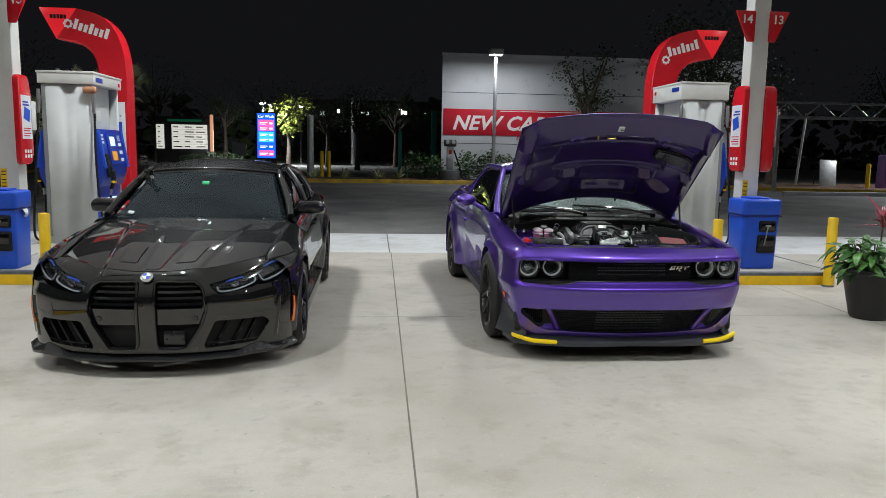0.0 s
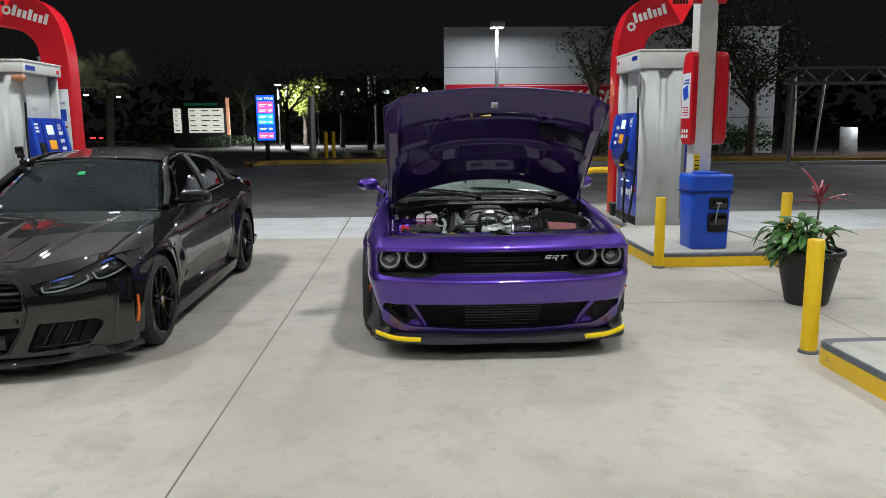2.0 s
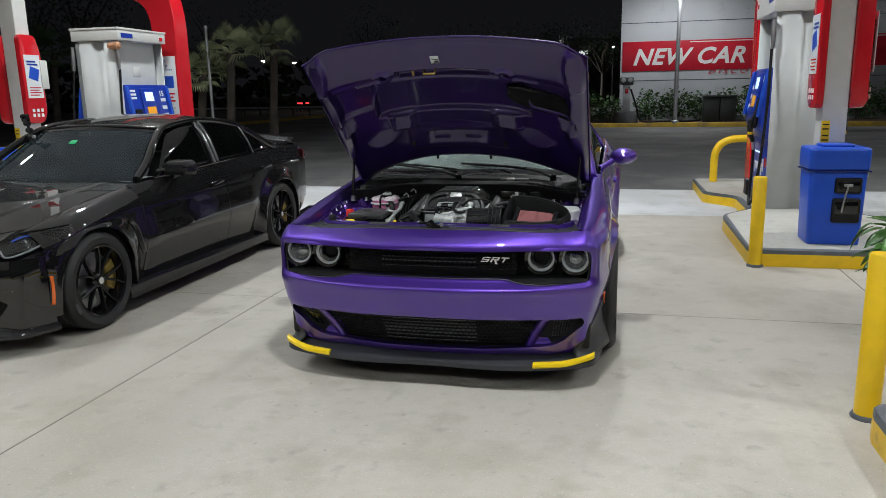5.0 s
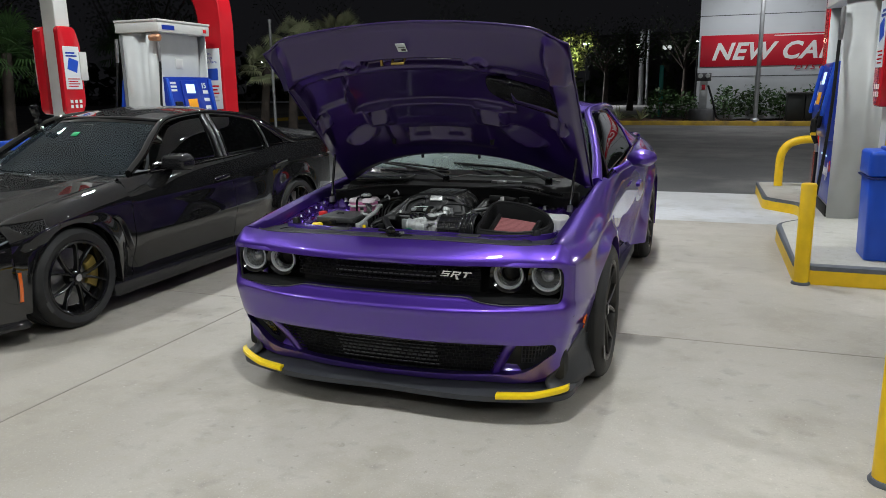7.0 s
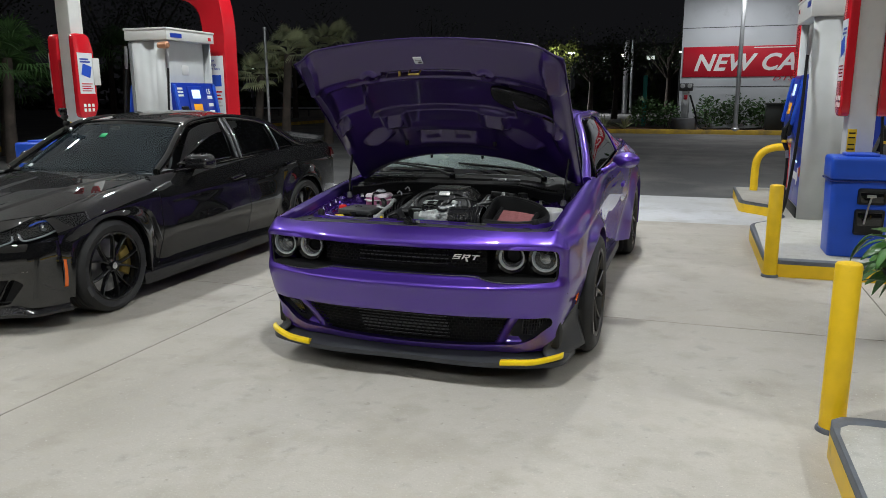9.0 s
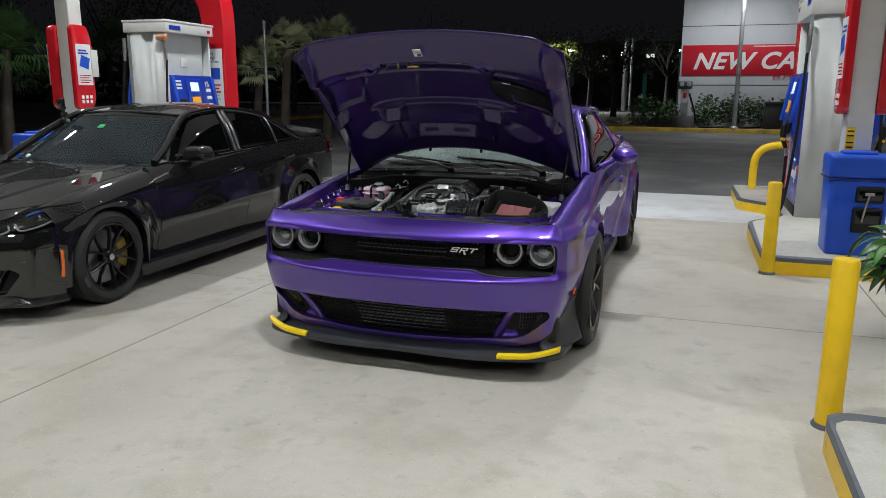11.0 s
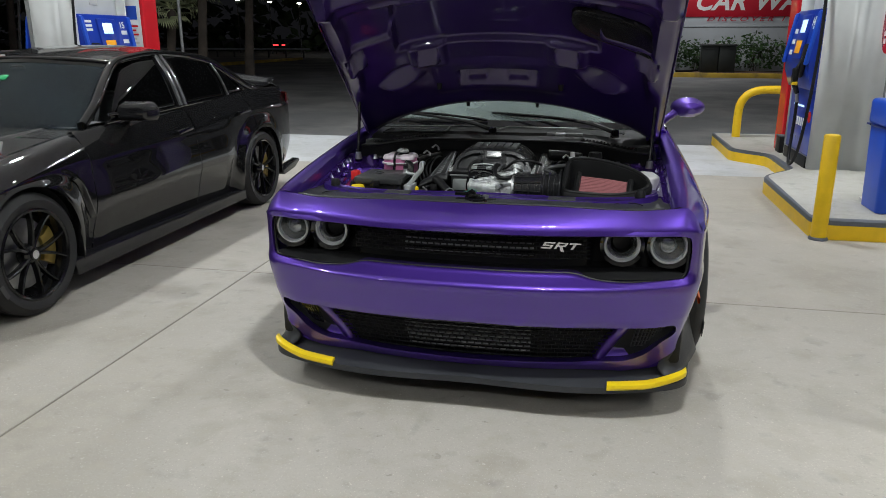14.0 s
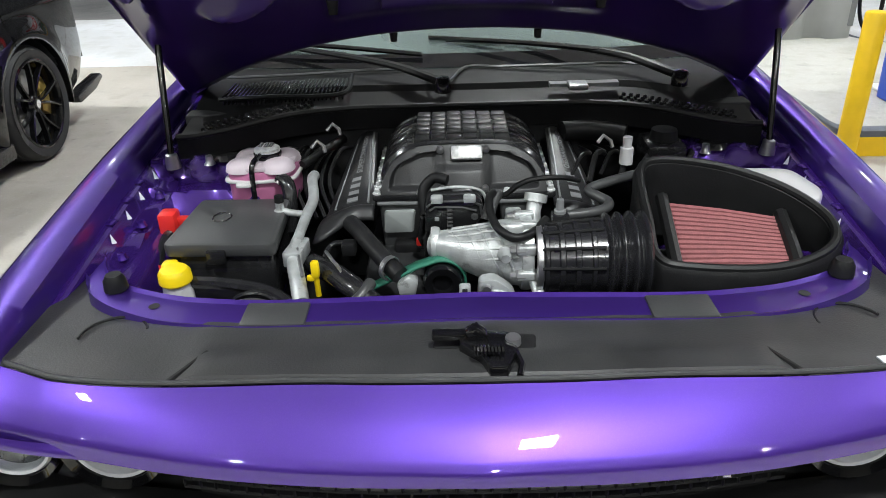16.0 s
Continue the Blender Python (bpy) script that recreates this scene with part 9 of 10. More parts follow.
# suction mount with a small camera on the windscreen corner
rig = thing("camera_mount", (-2.035, 6.985, 1.196), "small black action camera on a suction arm", "camera mount")
part("suction_cup", lathe([(0.0005, 0.022), (0.016, 0.020), (0.022, 0.012), (0.036, 0.006), (0.040, -0.004)], (0, 0, 0), "z", 20).move(Matrix.Rotation(radians(58), 4, "X")), "black_plastic", rig)
part("arm", tube([(0.0, -0.02, 0.012), (-0.008, -0.035, 0.05), (-0.022, -0.035, 0.10), (-0.036, -0.04, 0.165)], [0.016, 0.012, 0.011, 0.012], 8, steps=14), "black_plastic", rig)
for z0, x0 in ((0.052, -0.010), (0.110, -0.024), (0.168, -0.038)):
    part("joint", lathe([(0.0005, -0.028), (0.020, -0.024), (0.023, 0.0), (0.020, 0.024), (0.0005, 0.028)], (x0, -0.038, z0), "x", 14), "black_plastic", rig)
cb2 = part("camera_body", rbox(-0.075, -0.015, -0.062, -0.022, 0.180, 0.248, 0.009), "engine_black", rig)
part("camera_lens", lathe([(0.0005, -0.016), (0.013, -0.014), (0.017, 0.0)], (-0.055, -0.062, 0.226), "y", 14), "black_gloss", cb2)
part("clamp_knob", lathe([(0.0005, -0.02), (0.012, -0.02), (0.014, 0.0)], (0.022, -0.038, 0.056), "y", 12), "steel", rig)


# ---- far side of the lane: planting bed, car wash, signs, lamps, trees ----
M.update({
    "wall_white": material("painted_block_wall", (0.50, 0.52, 0.55), rough=0.75, vary=0.06, scale=0.8, bump=0.2, bscale=40, grime=((0.30, 0.31, 0.32), 1.3, 0.6, 0.9)),
    "sign_red": material("sign_red_film", (0.52, 0.012, 0.03), rough=0.35, vary=0.05, scale=1.0),
    "mulch": material("bark_mulch", (0.10, 0.055, 0.035), rough=0.95, vary=0.5, scale=9, bump=1.0, bscale=30),
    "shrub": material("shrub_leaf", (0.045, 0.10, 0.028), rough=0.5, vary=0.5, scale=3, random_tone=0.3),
    # Leaf green with the flood lamps' light painted into it, for one tree.
    "lit_leaf": material("leaf_painted_lit", (0.22, 0.26, 0.05), rough=0.5, vary=0.4, scale=2),
    "window_glow": material("far_window_glow", (0.9, 0.92, 0.9), rough=0.4, vary=0, emit=0.8, tint=(0.9, 1.0, 0.95)),
    # Frond colour raised far up to stand in for lamp light on the palms.
    "palm": material("brightened_frond", (0.44, 0.48, 0.28), rough=0.4, vary=0.35, scale=4, random_tone=0.3),
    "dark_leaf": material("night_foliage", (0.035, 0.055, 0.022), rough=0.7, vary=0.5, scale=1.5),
    "bark": material("tree_bark", (0.075, 0.06, 0.05), rough=0.9, vary=0.35, scale=5, bump=0.9, bscale=25),
    "curb_yellow": material("yellow_kerb_paint", (0.46, 0.30, 0.03), rough=0.7, vary=0.25, scale=2.5, bump=0.5, bscale=30, grime=((0.18, 0.13, 0.06), 3, 0.5, 0.75)),
    "teal": material("teal_post", (0.02, 0.30, 0.26), rough=0.5, vary=0.1),
    "galv": material("galvanised_steel", (0.42, 0.43, 0.44), rough=0.45, metal=0.6, vary=0.15, scale=6),
    "grey_plinth": material("grey_plinth", (0.07, 0.07, 0.075), rough=0.7, vary=0.2, scale=6),
    "bin_far": material("dark_green_bin", (0.03, 0.034, 0.032), rough=0.5, vary=0.15),
    "board_glow": material("lit_sign_face", (0.8, 0.8, 0.74), rough=0.4, vary=0, emit=0.6, tint=(0.95, 0.95, 0.85)),
    "orange_glow": material("lit_orange_edge", (0.8, 0.4, 0.25), rough=0.4, vary=0, emit=0.55, tint=(0.95, 0.45, 0.28)),
    "menu_blue": material("lit_menu_blue", (0.02, 0.12, 0.8), rough=0.3, vary=0, emit=1.1, tint=(0.01, 0.13, 0.95)),
    "menu_pink": material("lit_menu_pink", (0.9, 0.1, 0.35), rough=0.3, vary=0, emit=1.2, tint=(0.95, 0.12, 0.38)),
    "menu_cyan": material("lit_menu_cyan", (0.05, 0.6, 0.8), rough=0.3, vary=0, emit=1.1, tint=(0.05, 0.62, 0.85)),
    "menu_white": material("lit_menu_white", (0.9, 0.9, 0.95), rough=0.3, vary=0, emit=1.3, tint=(0.85, 0.9, 1.0)),
    "amber_glow": material("street_lamp_glow", (1.0, 0.9, 0.7), rough=0.3, vary=0, emit=14, tint=(1.0, 0.9, 0.66)),
    "white_glow": material("flood_lamp_glow", (1.0, 1.0, 1.0), rough=0.3, vary=0, emit=18, tint=(0.92, 0.97, 1.0)),
    "red_glow": material("tail_lamp_glow", (1.0, 0.05, 0.03), rough=0.3, vary=0, emit=1.6, tint=(1.0, 0.05, 0.06)),
    "purple_box": material("purple_panel", (0.20, 0.10, 0.34), rough=0.5, vary=0.1),
    "pale_trunk": material("pale_trunk", (0.24, 0.21, 0.17), rough=0.9, vary=0.3, scale=5, bump=0.8, bscale=20),
})

kerb_line = spline([(-4.3, 27.3), (-4.6, 28.2), (-3.6, 29.0), (0, 29.25), (5, 29.15), (10, 28.7), (14, 27.9), (17.5, 26.9), (22, 25.5)], 90)
kerb = []
for n, p in enumerate(kerb_line):
    d = kerb_line[min(n + 1, 89)] - kerb_line[max(n - 1, 0)]
    d = d / np.linalg.norm(d)
    nx, ny = -d[1], d[0]
    g0 = ground_z(p[1]) - 0.03
    kerb.append([(p[0] + nx * a, p[1] + ny * a, g0 + b) for a, b in ((0.0, -0.05), (0.01, 0.14), (0.03, 0.165), (0.15, 0.165), (0.17, 0.0))])
tagged(make("kerb", grid(kerb), "curb_yellow"), "worn yellow painted kerb along the lane", "kerb", kind="structure")
bed = [[(p[0], p[1] + 0.15, 0.31), (p[0], max(p[1] + 0.9, 30.0), 0.36 + 0.03 * math.sin(p[0] * 2.1)), (p[0], 31.2, 0.33)] for p in kerb_line]
tagged(make("planting_bed", grid(bed), "mulch"), "brown bark mulch planting bed", "planting bed", kind="structure")
side_kerb = [[(x, y, ground_z(y) + z - 0.03) for x, z in ((-15.4, 0.0), (-15.41, 0.15), (-15.56, 0.16), (-15.7, 0.02))] for y in np.linspace(9, 46, 20)]
tagged(make("kerb", grid(side_kerb), "curb_yellow"), "worn yellow painted kerb beside the palms", "kerb", kind="structure")

def fitted(words, x0, x1, z0, z1, bold=0.028, spacing=1.05):
    """Bold slanted lettering that fills a length and a height."""
    g = text_geo(words, 1.0, shear=0.3, bold=bold, spacing=spacing)
    a, b = min(p[0] for p in g.v), max(p[0] for p in g.v)
    c, d = min(p[2] for p in g.v), max(p[2] for p in g.v)
    g.v = [(x0 + (p[0] - a) / (b - a) * (x1 - x0), -0.036 + p[1], z0 + (p[2] - c) / (d - c) * (z1 - z0)) for p in g.v]
    return g


wash = thing("car_wash", (0, 31.0, 0.2), "pale block-built car wash hall with a red banner", "building")
part("wall", prism([(2.83, 0.0), (16.7, 0.0), (18.6, 8.0), (4.3, 8.0)], "z", 0.0, 5.25), "wall_white", wash, "pale grey painted wall")
part("parapet", prism([(2.80, -0.04), (16.74, -0.04), (18.64, 8.04), (4.27, 8.04)], "z", 5.252, 5.33), "wall_white", wash)
for z in (1.62, 3.72):
    part("wall_seam", rbox(2.83, 16.7, -0.008, 0.0, z, z + 0.025, 0.0), "grey_plinth", wash)
ban = part("banner", rbox(2.90, 12.4, -0.03, -0.004, 1.98, 3.06, 0.004), "sign_red", wash, "red banner with white lettering")
part("banner_lettering", fitted("NEW CAR WASH", 3.30, 10.1, 2.19, 2.80), "white", ban, "bold slanted white lettering")
part("banner_line", rbox(5.3, 12.4, -0.036, -0.03, 2.98, 3.01, 0.0), "white", ban)
part("tag_lettering", fitted("DISCOVER", 6.0, 8.20, 1.83, 1.99, 0.004, 1.45), "sign_red", wash, "thin red slanted lettering")
part("tag_lettering", fitted("IT!", 8.48, 9.05, 1.83, 1.99, 0.004, 1.45), "sign_red", wash, "thin red slanted lettering")

lamp = thing("lot_lamp", (4.78, 29.3, 0.3), "tall white lamp post with a square head", "lamp post")
part("pole", lathe([(0.075, 0.0), (0.065, 4.9), (0.0005, 4.92)], n=16), "galv", lamp, "pale steel pole")
part("base", lathe([(0.14, 0.0), (0.14, 0.08), (0.09, 0.12)], n=16), "galv", lamp)
part("lamp_head", bevelled(rbox(-0.27, 0.27, -0.28, 0.20, 4.98, 5.20, 0.02), 0.004), "galv", lamp, "square lamp head")
part("lens", rbox(-0.23, 0.23, -0.24, 0.16, 4.965, 4.985, 0.004), "lamp_glow", lamp, "bright white lens")
area_lamp("lot_light", (4.78, 28.95, 5.18), (4.8, 29.0, 0), 150, 0.45, (0.95, 0.98, 1.0))
bay_lamp = thing("lot_lamp", (24.2, 27.6, 0.2), "tall white lamp post with a square head", "lamp post")
part("pole", lathe([(0.075, 0.0), (0.065, 5.2), (0.0005, 5.22)], n=16), "galv", bay_lamp, "pale steel pole")
part("lamp_head", bevelled(rbox(-0.27, 0.27, -0.28, 0.20, 5.28, 5.48, 0.02), 0.004), "galv", bay_lamp, "square lamp head")
part("lens", rbox(-0.23, 0.23, -0.24, 0.16, 5.265, 5.285, 0.004), "lamp_glow", bay_lamp, "bright white lens")
area_lamp("bay_light", (24.2, 27.4, 5.4), (20.5, 27.4, 0), 800, 0.45, (0.95, 0.98, 1.0))
area_lamp("flood_light", (-7.8, 54.9, 4.3), (-6.6, 56.5, 0.0), 1500, 0.5, (0.95, 0.98, 1.0))

pay = thing("vacuum_station", (3.08, 29.75, 0.33), "grey coin vacuum post on a round plinth", "vacuum")
part("plinth", lathe([(0.45, 0.0), (0.45, 0.36), (0.42, 0.40), (0.0005, 0.40)], n=28), "grey_plinth", pay, "dark round concrete plinth")
part("post", rbox(-0.13, 0.13, -0.12, 0.12, 0.4, 1.35, 0.02), "galv", pay)
part("head", rbox(-0.24, 0.24, -0.16, 0.16, 1.35, 1.62, 0.03), "grey_plinth", pay, "dark head with two round dials")
for k in (-1, 1):
    part("dial", lathe([(0.0005, -0.02), (0.07, -0.018), (0.08, 0.0)], (k * 0.12, -0.165, 1.52), "y", 16), "galv", pay)
part("coin_panel", rbox(-0.09, 0.09, -0.13, -0.12, 0.78, 1.0, 0.004), "galv", pay, "small pale coin panel")
part("red_label", rbox(-0.06, 0.06, -0.135, -0.12, 1.05, 1.22, 0.004), "sign_red", pay)
part("hose", tube([(0.15, -0.1, 1.2), (0.35, -0.2, 0.6), (0.5, -0.25, 0.1), (0.9, -0.3, 0.04), (1.5, -0.25, 0.06), (2.1, -0.2, 0.04), (2.6, 0.0, 0.06)], 0.035, 8, steps=50), "black_plastic", pay, "black vacuum hose on the mulch")

for x in (6.02, 6.58):
    wb = thing("litter_bin", (x, 29.75, 0.33), "dark square litter bin beside the shrubs", "bin", "lot bins")
    part("body", bevelled(prism([(-0.27, -0.27), (0.27, -0.27), (0.27, 0.27), (-0.27, 0.27)], "z", 0.0, 0.85), 0.03), "bin_far", wb)
    part("rim", rbox(-0.29, 0.29, -0.29, 0.29, 0.85, 0.93, 0.02), "bin_far", wb)


def shrub_mesh(seed, w, d, h, n):
    rng = random.Random(seed)
    g = Geo()
    for k in range(n):
        a, r = rng.uniform(0, 2 * math.pi), rng.random() ** 0.5
        z = h * (0.12 + 0.88 * rng.random() ** 0.8) * (1 - 0.35 * r * r) * (0.85 + 0.3 * rng.random())
        c = Vector((w / 2 * r * math.cos(a), d / 2 * r * math.sin(a), z))
        m = Matrix.Translation(c) @ Euler((rng.uniform(-1.2, 1.2), rng.uniform(-1.2, 1.2), rng.uniform(0, 6.3))).to_matrix().to_4x4()
        s = rng.uniform(0.055, 0.10)
        g.add([m @ Vector(p) for p in ((0, -s, 0), (s * 0.45, 0, s * 0.1), (0, s, 0), (-s * 0.45, 0, s * 0.1))], [(0, 1, 2, 3)])
    return g


def shrub(x, y, w, d, h, seed, label="dense dark green clipped shrub"):
    s = thing("shrub", (x, y, 0.33), label, "shrub", "bed shrubs")
    part("foliage", shrub_mesh(seed, w, d, h, int(260 * w * h) + 60), "shrub", s, smooth=False)
    rng = random.Random(seed)
    for k in range(4):
        part("stem", tube([(rng.uniform(-0.1, 0.1), 0, 0), (rng.uniform(-w / 4, w / 4), rng.uniform(-d / 5, d / 5), h * 0.6)], 0.012, 5), "bark", s)
    return s


for n, (x, w, h) in enumerate(((1.7, 1.3, 1.15), (2.5, 0.9, 1.0), (3.9, 1.1, 1.15), (4.8, 1.2, 1.2), (5.7, 1.2, 1.1), (6.6, 1.2, 1.15), (7.6, 1.3, 1.3), (8.7, 1.3, 1.2), (9.8, 1.3, 1.2), (11.0, 1.4, 1.3), (12.4, 1.6, 1.5), (14.0, 1.8, 1.6), (15.6, 1.8, 1.4))):
    shrub(x, 30.45, w, 0.9, h, 30 + n)


def spiky(x, y, h, seed):
    s = thing("spiky_plant", (x, y, 0.33), "small grey-green spiky rosette plant", "plant", "bed plants")
    rng = random.Random(seed)
    g = Geo()
    for k in range(34):
        a, t = rng.uniform(0, 6.3), rng.uniform(0.1, 1.3)
        m = Matrix.Rotation(a, 4, "Z") @ Matrix.Rotation(radians(90) - t, 4, "X")
        g.join(leaf_blade(h * rng.uniform(0.7, 1.0), 0.022, 0.12, 0.3).move(m))
    part("blades", g, "palm", s)


for n, (x, y) in enumerate(((-1.2, 29.8), (0.2, 29.9), (1.0, 29.7), (-2.4, 29.7))):
    spiky(x, y, 0.62, n)


# ---- trees and palms ----
def palm(x, y, h, seed, spread=1.5, lean=0.2, leaf="palm"):
    p = thing("palm_tree", (x, y, ground_z(y) - 0.04), "fan palm with a shaggy trunk and drooping fronds", "palm", "palms")
    rng = random.Random(seed)
    part("trunk", tube([(0, 0, 0), (lean * 0.3, 0, h * 0.4), (lean, 0, h)], [0.16, 0.12, 0.11], 12, steps=16), "bark", p)
    for k in range(26):
        a = rng.uniform(0, 6.3)
        t = rng.uniform(-0.35, 1.25)
        L = spread * rng.uniform(0.6, 0.95)
        o = Vector((lean, 0, h))
        d = Vector((math.cos(a) * math.cos(t), math.sin(a) * math.cos(t), math.sin(t)))
        tip = o + d * L * 0.55
        tip.z -= 0.12 * L
        g = tube([o, o + d * L * 0.3, tip], [0.014, 0.010, 0.008], 5)
        u, w = frame_of(d)
        for q in range(17):
            b = -1.35 + 2.7 * q / 16
            dd = (d * math.cos(b) + u * math.sin(b)).normalized()
            end = tip + dd * L * 0.55
            end.z -= 0.16 * L * (0.5 + abs(b))
            mid = tip + dd * L * 0.3
            side = dd.cross(w).normalized() * 0.022
            g.add([tip, mid + side, end, mid - side], [(0, 1, 2, 3)])
        part("frond", g, leaf, p, smooth=False)
    return p


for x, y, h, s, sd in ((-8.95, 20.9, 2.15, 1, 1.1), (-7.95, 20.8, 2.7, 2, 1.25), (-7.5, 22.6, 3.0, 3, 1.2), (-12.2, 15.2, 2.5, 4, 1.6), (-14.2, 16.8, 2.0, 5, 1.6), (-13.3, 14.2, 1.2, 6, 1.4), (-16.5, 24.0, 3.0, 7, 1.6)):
    # Palms right of x = -10 get the painted-bright fronds, the rest shrub green.
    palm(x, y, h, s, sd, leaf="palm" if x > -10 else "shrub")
vp = thing("vent_pipe", (-8.12, 20.2, 0.1), "slim pale vertical vent pipe", "pipe")
part("pipe", lathe([(0.04, 0), (0.04, 3.25), (0.05, 3.26), (0.05, 3.35), (0.0005, 3.36)], n=12), "galv", vp)


def tree(x, y, h, crown, seed, name_mat="dark_leaf", leaves=900, label="leafy dark broadleaf tree at night", lean=0.0, leaf=1.0):
    t = thing("tree", (x, y, ground_z(y) - 0.04), label, "tree", "far trees")
    rng = random.Random(seed)
    trunk = [(0, 0, 0), (lean * 0.4 + 0.05, 0.0, h * 0.3), (lean, 0.05, h * 0.6)]
    part("trunk", tube(trunk, [0.20, 0.15, 0.10], 10, steps=14), "bark", t)
    tips = []
    for k in range(9):
        a = rng.uniform(0, 6.3)
        r = crown * rng.uniform(0.35, 0.8)
        e = Vector((lean + r * math.cos(a), r * math.sin(a), h * rng.uniform(0.6, 0.98)))
        s = Vector((lean * 0.8, 0.03, h * rng.uniform(0.35, 0.58)))
        mid = (s + e) / 2 + Vector((rng.uniform(-0.2, 0.2), rng.uniform(-0.2, 0.2), rng.uniform(0.0, 0.3)))
        part("limb", tube([s, mid, e], [0.07, 0.045, 0.015], 7, steps=10), "bark", t)
        tips += [e, mid]
    g = Geo()
    for k in range(int(leaves * 2.2)):
        c = rng.choice(tips) + Vector((rng.gauss(0, crown * 0.20), rng.gauss(0, crown * 0.20), rng.gauss(0, crown * 0.15)))
        m = Matrix.Translation(c) @ Euler((rng.uniform(-1.4, 1.4), rng.uniform(-1.4, 1.4), rng.uniform(0, 6.3))).to_matrix().to_4x4()
        s = rng.uniform(0.045, 0.095) * leaf
        g.add([m @ Vector(p) for p in ((0, -s, 0), (s * 0.5, 0, s * 0.15), (0, s, 0), (-s * 0.5, 0, s * 0.15))], [(0, 1, 2, 3)])
    part("crown", g, name_mat, t, smooth=False)
    return t


tree(11.3, 26.5, 6.2, 2.6, 11, lean=1.2, leaves=1500)
tree(14.8, 29.0, 5.5, 2.2, 12, leaves=1000)
tree(8.9, 30.2, 6.0, 1.5, 13, leaves=500)
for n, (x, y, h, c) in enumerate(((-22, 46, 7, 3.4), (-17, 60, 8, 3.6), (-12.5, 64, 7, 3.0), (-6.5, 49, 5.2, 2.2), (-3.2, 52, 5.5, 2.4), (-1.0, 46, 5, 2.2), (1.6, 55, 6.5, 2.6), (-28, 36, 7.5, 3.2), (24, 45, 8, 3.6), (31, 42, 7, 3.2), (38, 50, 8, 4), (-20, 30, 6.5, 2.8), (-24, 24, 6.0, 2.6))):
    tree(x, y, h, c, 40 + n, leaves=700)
tree(-6.5, 57.5, 5.0, 1.7, 77, name_mat="lit_leaf", leaves=1300, leaf=1.9, label="leafy green tree painted bright beside the flood lamps")

# ---- menu board ----
menu = thing("menu_board", (-4.18, 29.6, 0.32), "lit blue and pink car wash price board on a post", "sign board")
part("post", rbox(-0.08, 0.08, -0.05, 0.05, 0.0, 0.75, 0.01), "black_plastic", menu)
cab = part("cabinet", bevelled(prism(rounded([(-0.40, 0.72), (0.36, 0.72), (0.42, 1.6), (0.40, 2.56), (-0.36, 2.56), (-0.44, 1.6)], 0.06), "y", -0.08, 0.08), 0.012), "black_plastic", menu, "black sign cabinet")
part("face", rbox(-0.35, 0.35, -0.095, -0.082, 0.78, 2.51, 0.005), "menu_blue", cab, "glowing blue face")
part("lettering", text_geo("Car Wash", 0.15, bold=0.002, align="CENTER").move(Matrix.Translation((0, -0.10, 2.34))), "menu_white", cab, "white lettering")
for z0, z1, m in ((2.04, 2.26, "menu_pink"), (1.84, 2.03, "menu_pink"), (1.60, 1.80, "menu_cyan"), (1.40, 1.585, "menu_cyan"), (1.14, 1.34, "menu_blue"), (0.86, 1.08, "menu_pink")):
    row = part("price_panel", rbox(-0.29, 0.29, -0.104, -0.096, z0, z1, 0.003), m, cab)
    part("price_bar", rbox(-0.24, 0.05, -0.108, -0.104, z0 + 0.09, z0 + 0.12, 0.0), "menu_white", row)
    part("price_bar", rbox(-0.24, -0.02, -0.108, -0.104, z0 + 0.04, z0 + 0.065, 0.0), "menu_white", row)
    part("price_bar", rbox(0.12, 0.25, -0.108, -0.104, z0 + 0.05, z0 + 0.12, 0.0), "menu_white", row)

# ---- monument sign across the road ----
mon = thing("monument_sign", (-13.75, 55.0, 0.2), "white backlit tenant sign board with an orange edge", "sign board")
part("wall", rbox(-1.85, 2.1, 0.0, 0.4, 0.0, 3.4, 0.02), "grey_plinth", mon)
for x0, x1 in ((-1.80, -1.25), (-0.72, 1.78)):
    for q in range(5):
        pl = part("tenant_panel", rbox(x0, x1, -0.04, -0.005, 1.08 + 0.35 * q, 1.41 + 0.35 * q, 0.01), "board_glow", mon, "backlit white panel")
        for b in range(3 if x1 > 0 else 1):
            rr = random.Random(q * 7 + b)
            part("print_bar", rbox(x0 + 0.12 + 0.80 * b, x0 + 0.12 + 0.80 * b + rr.uniform(0.3, 0.65) * (1 if x1 > 0 else 0.5), -0.05, -0.042, 1.20 + 0.35 * q, 1.28 + 0.35 * q, 0.0), "galv", pl)
part("orange_edge", rbox(1.98, 2.2, -0.08, 0.1, 0.9, 3.55, 0.03), "orange_glow", mon, "glowing orange edge post")
part("name_bar", rbox(-1.0, 1.4, -0.04, -0.01, 3.02, 3.2, 0.01), material("dim_green_letters", (0.01, 0.12, 0.06), rough=0.5, vary=0, emit=0.12, tint=(0.02, 0.3, 0.14)), mon)
hd = thing("hedge", (-11.4, 53.6, 0.2), "low clipped hedge below the lit sign", "hedge")
hg = shrub_mesh(5, 4.6, 0.9, 0.9, 900)
part("foliage", hg, "shrub", hd, smooth=False)


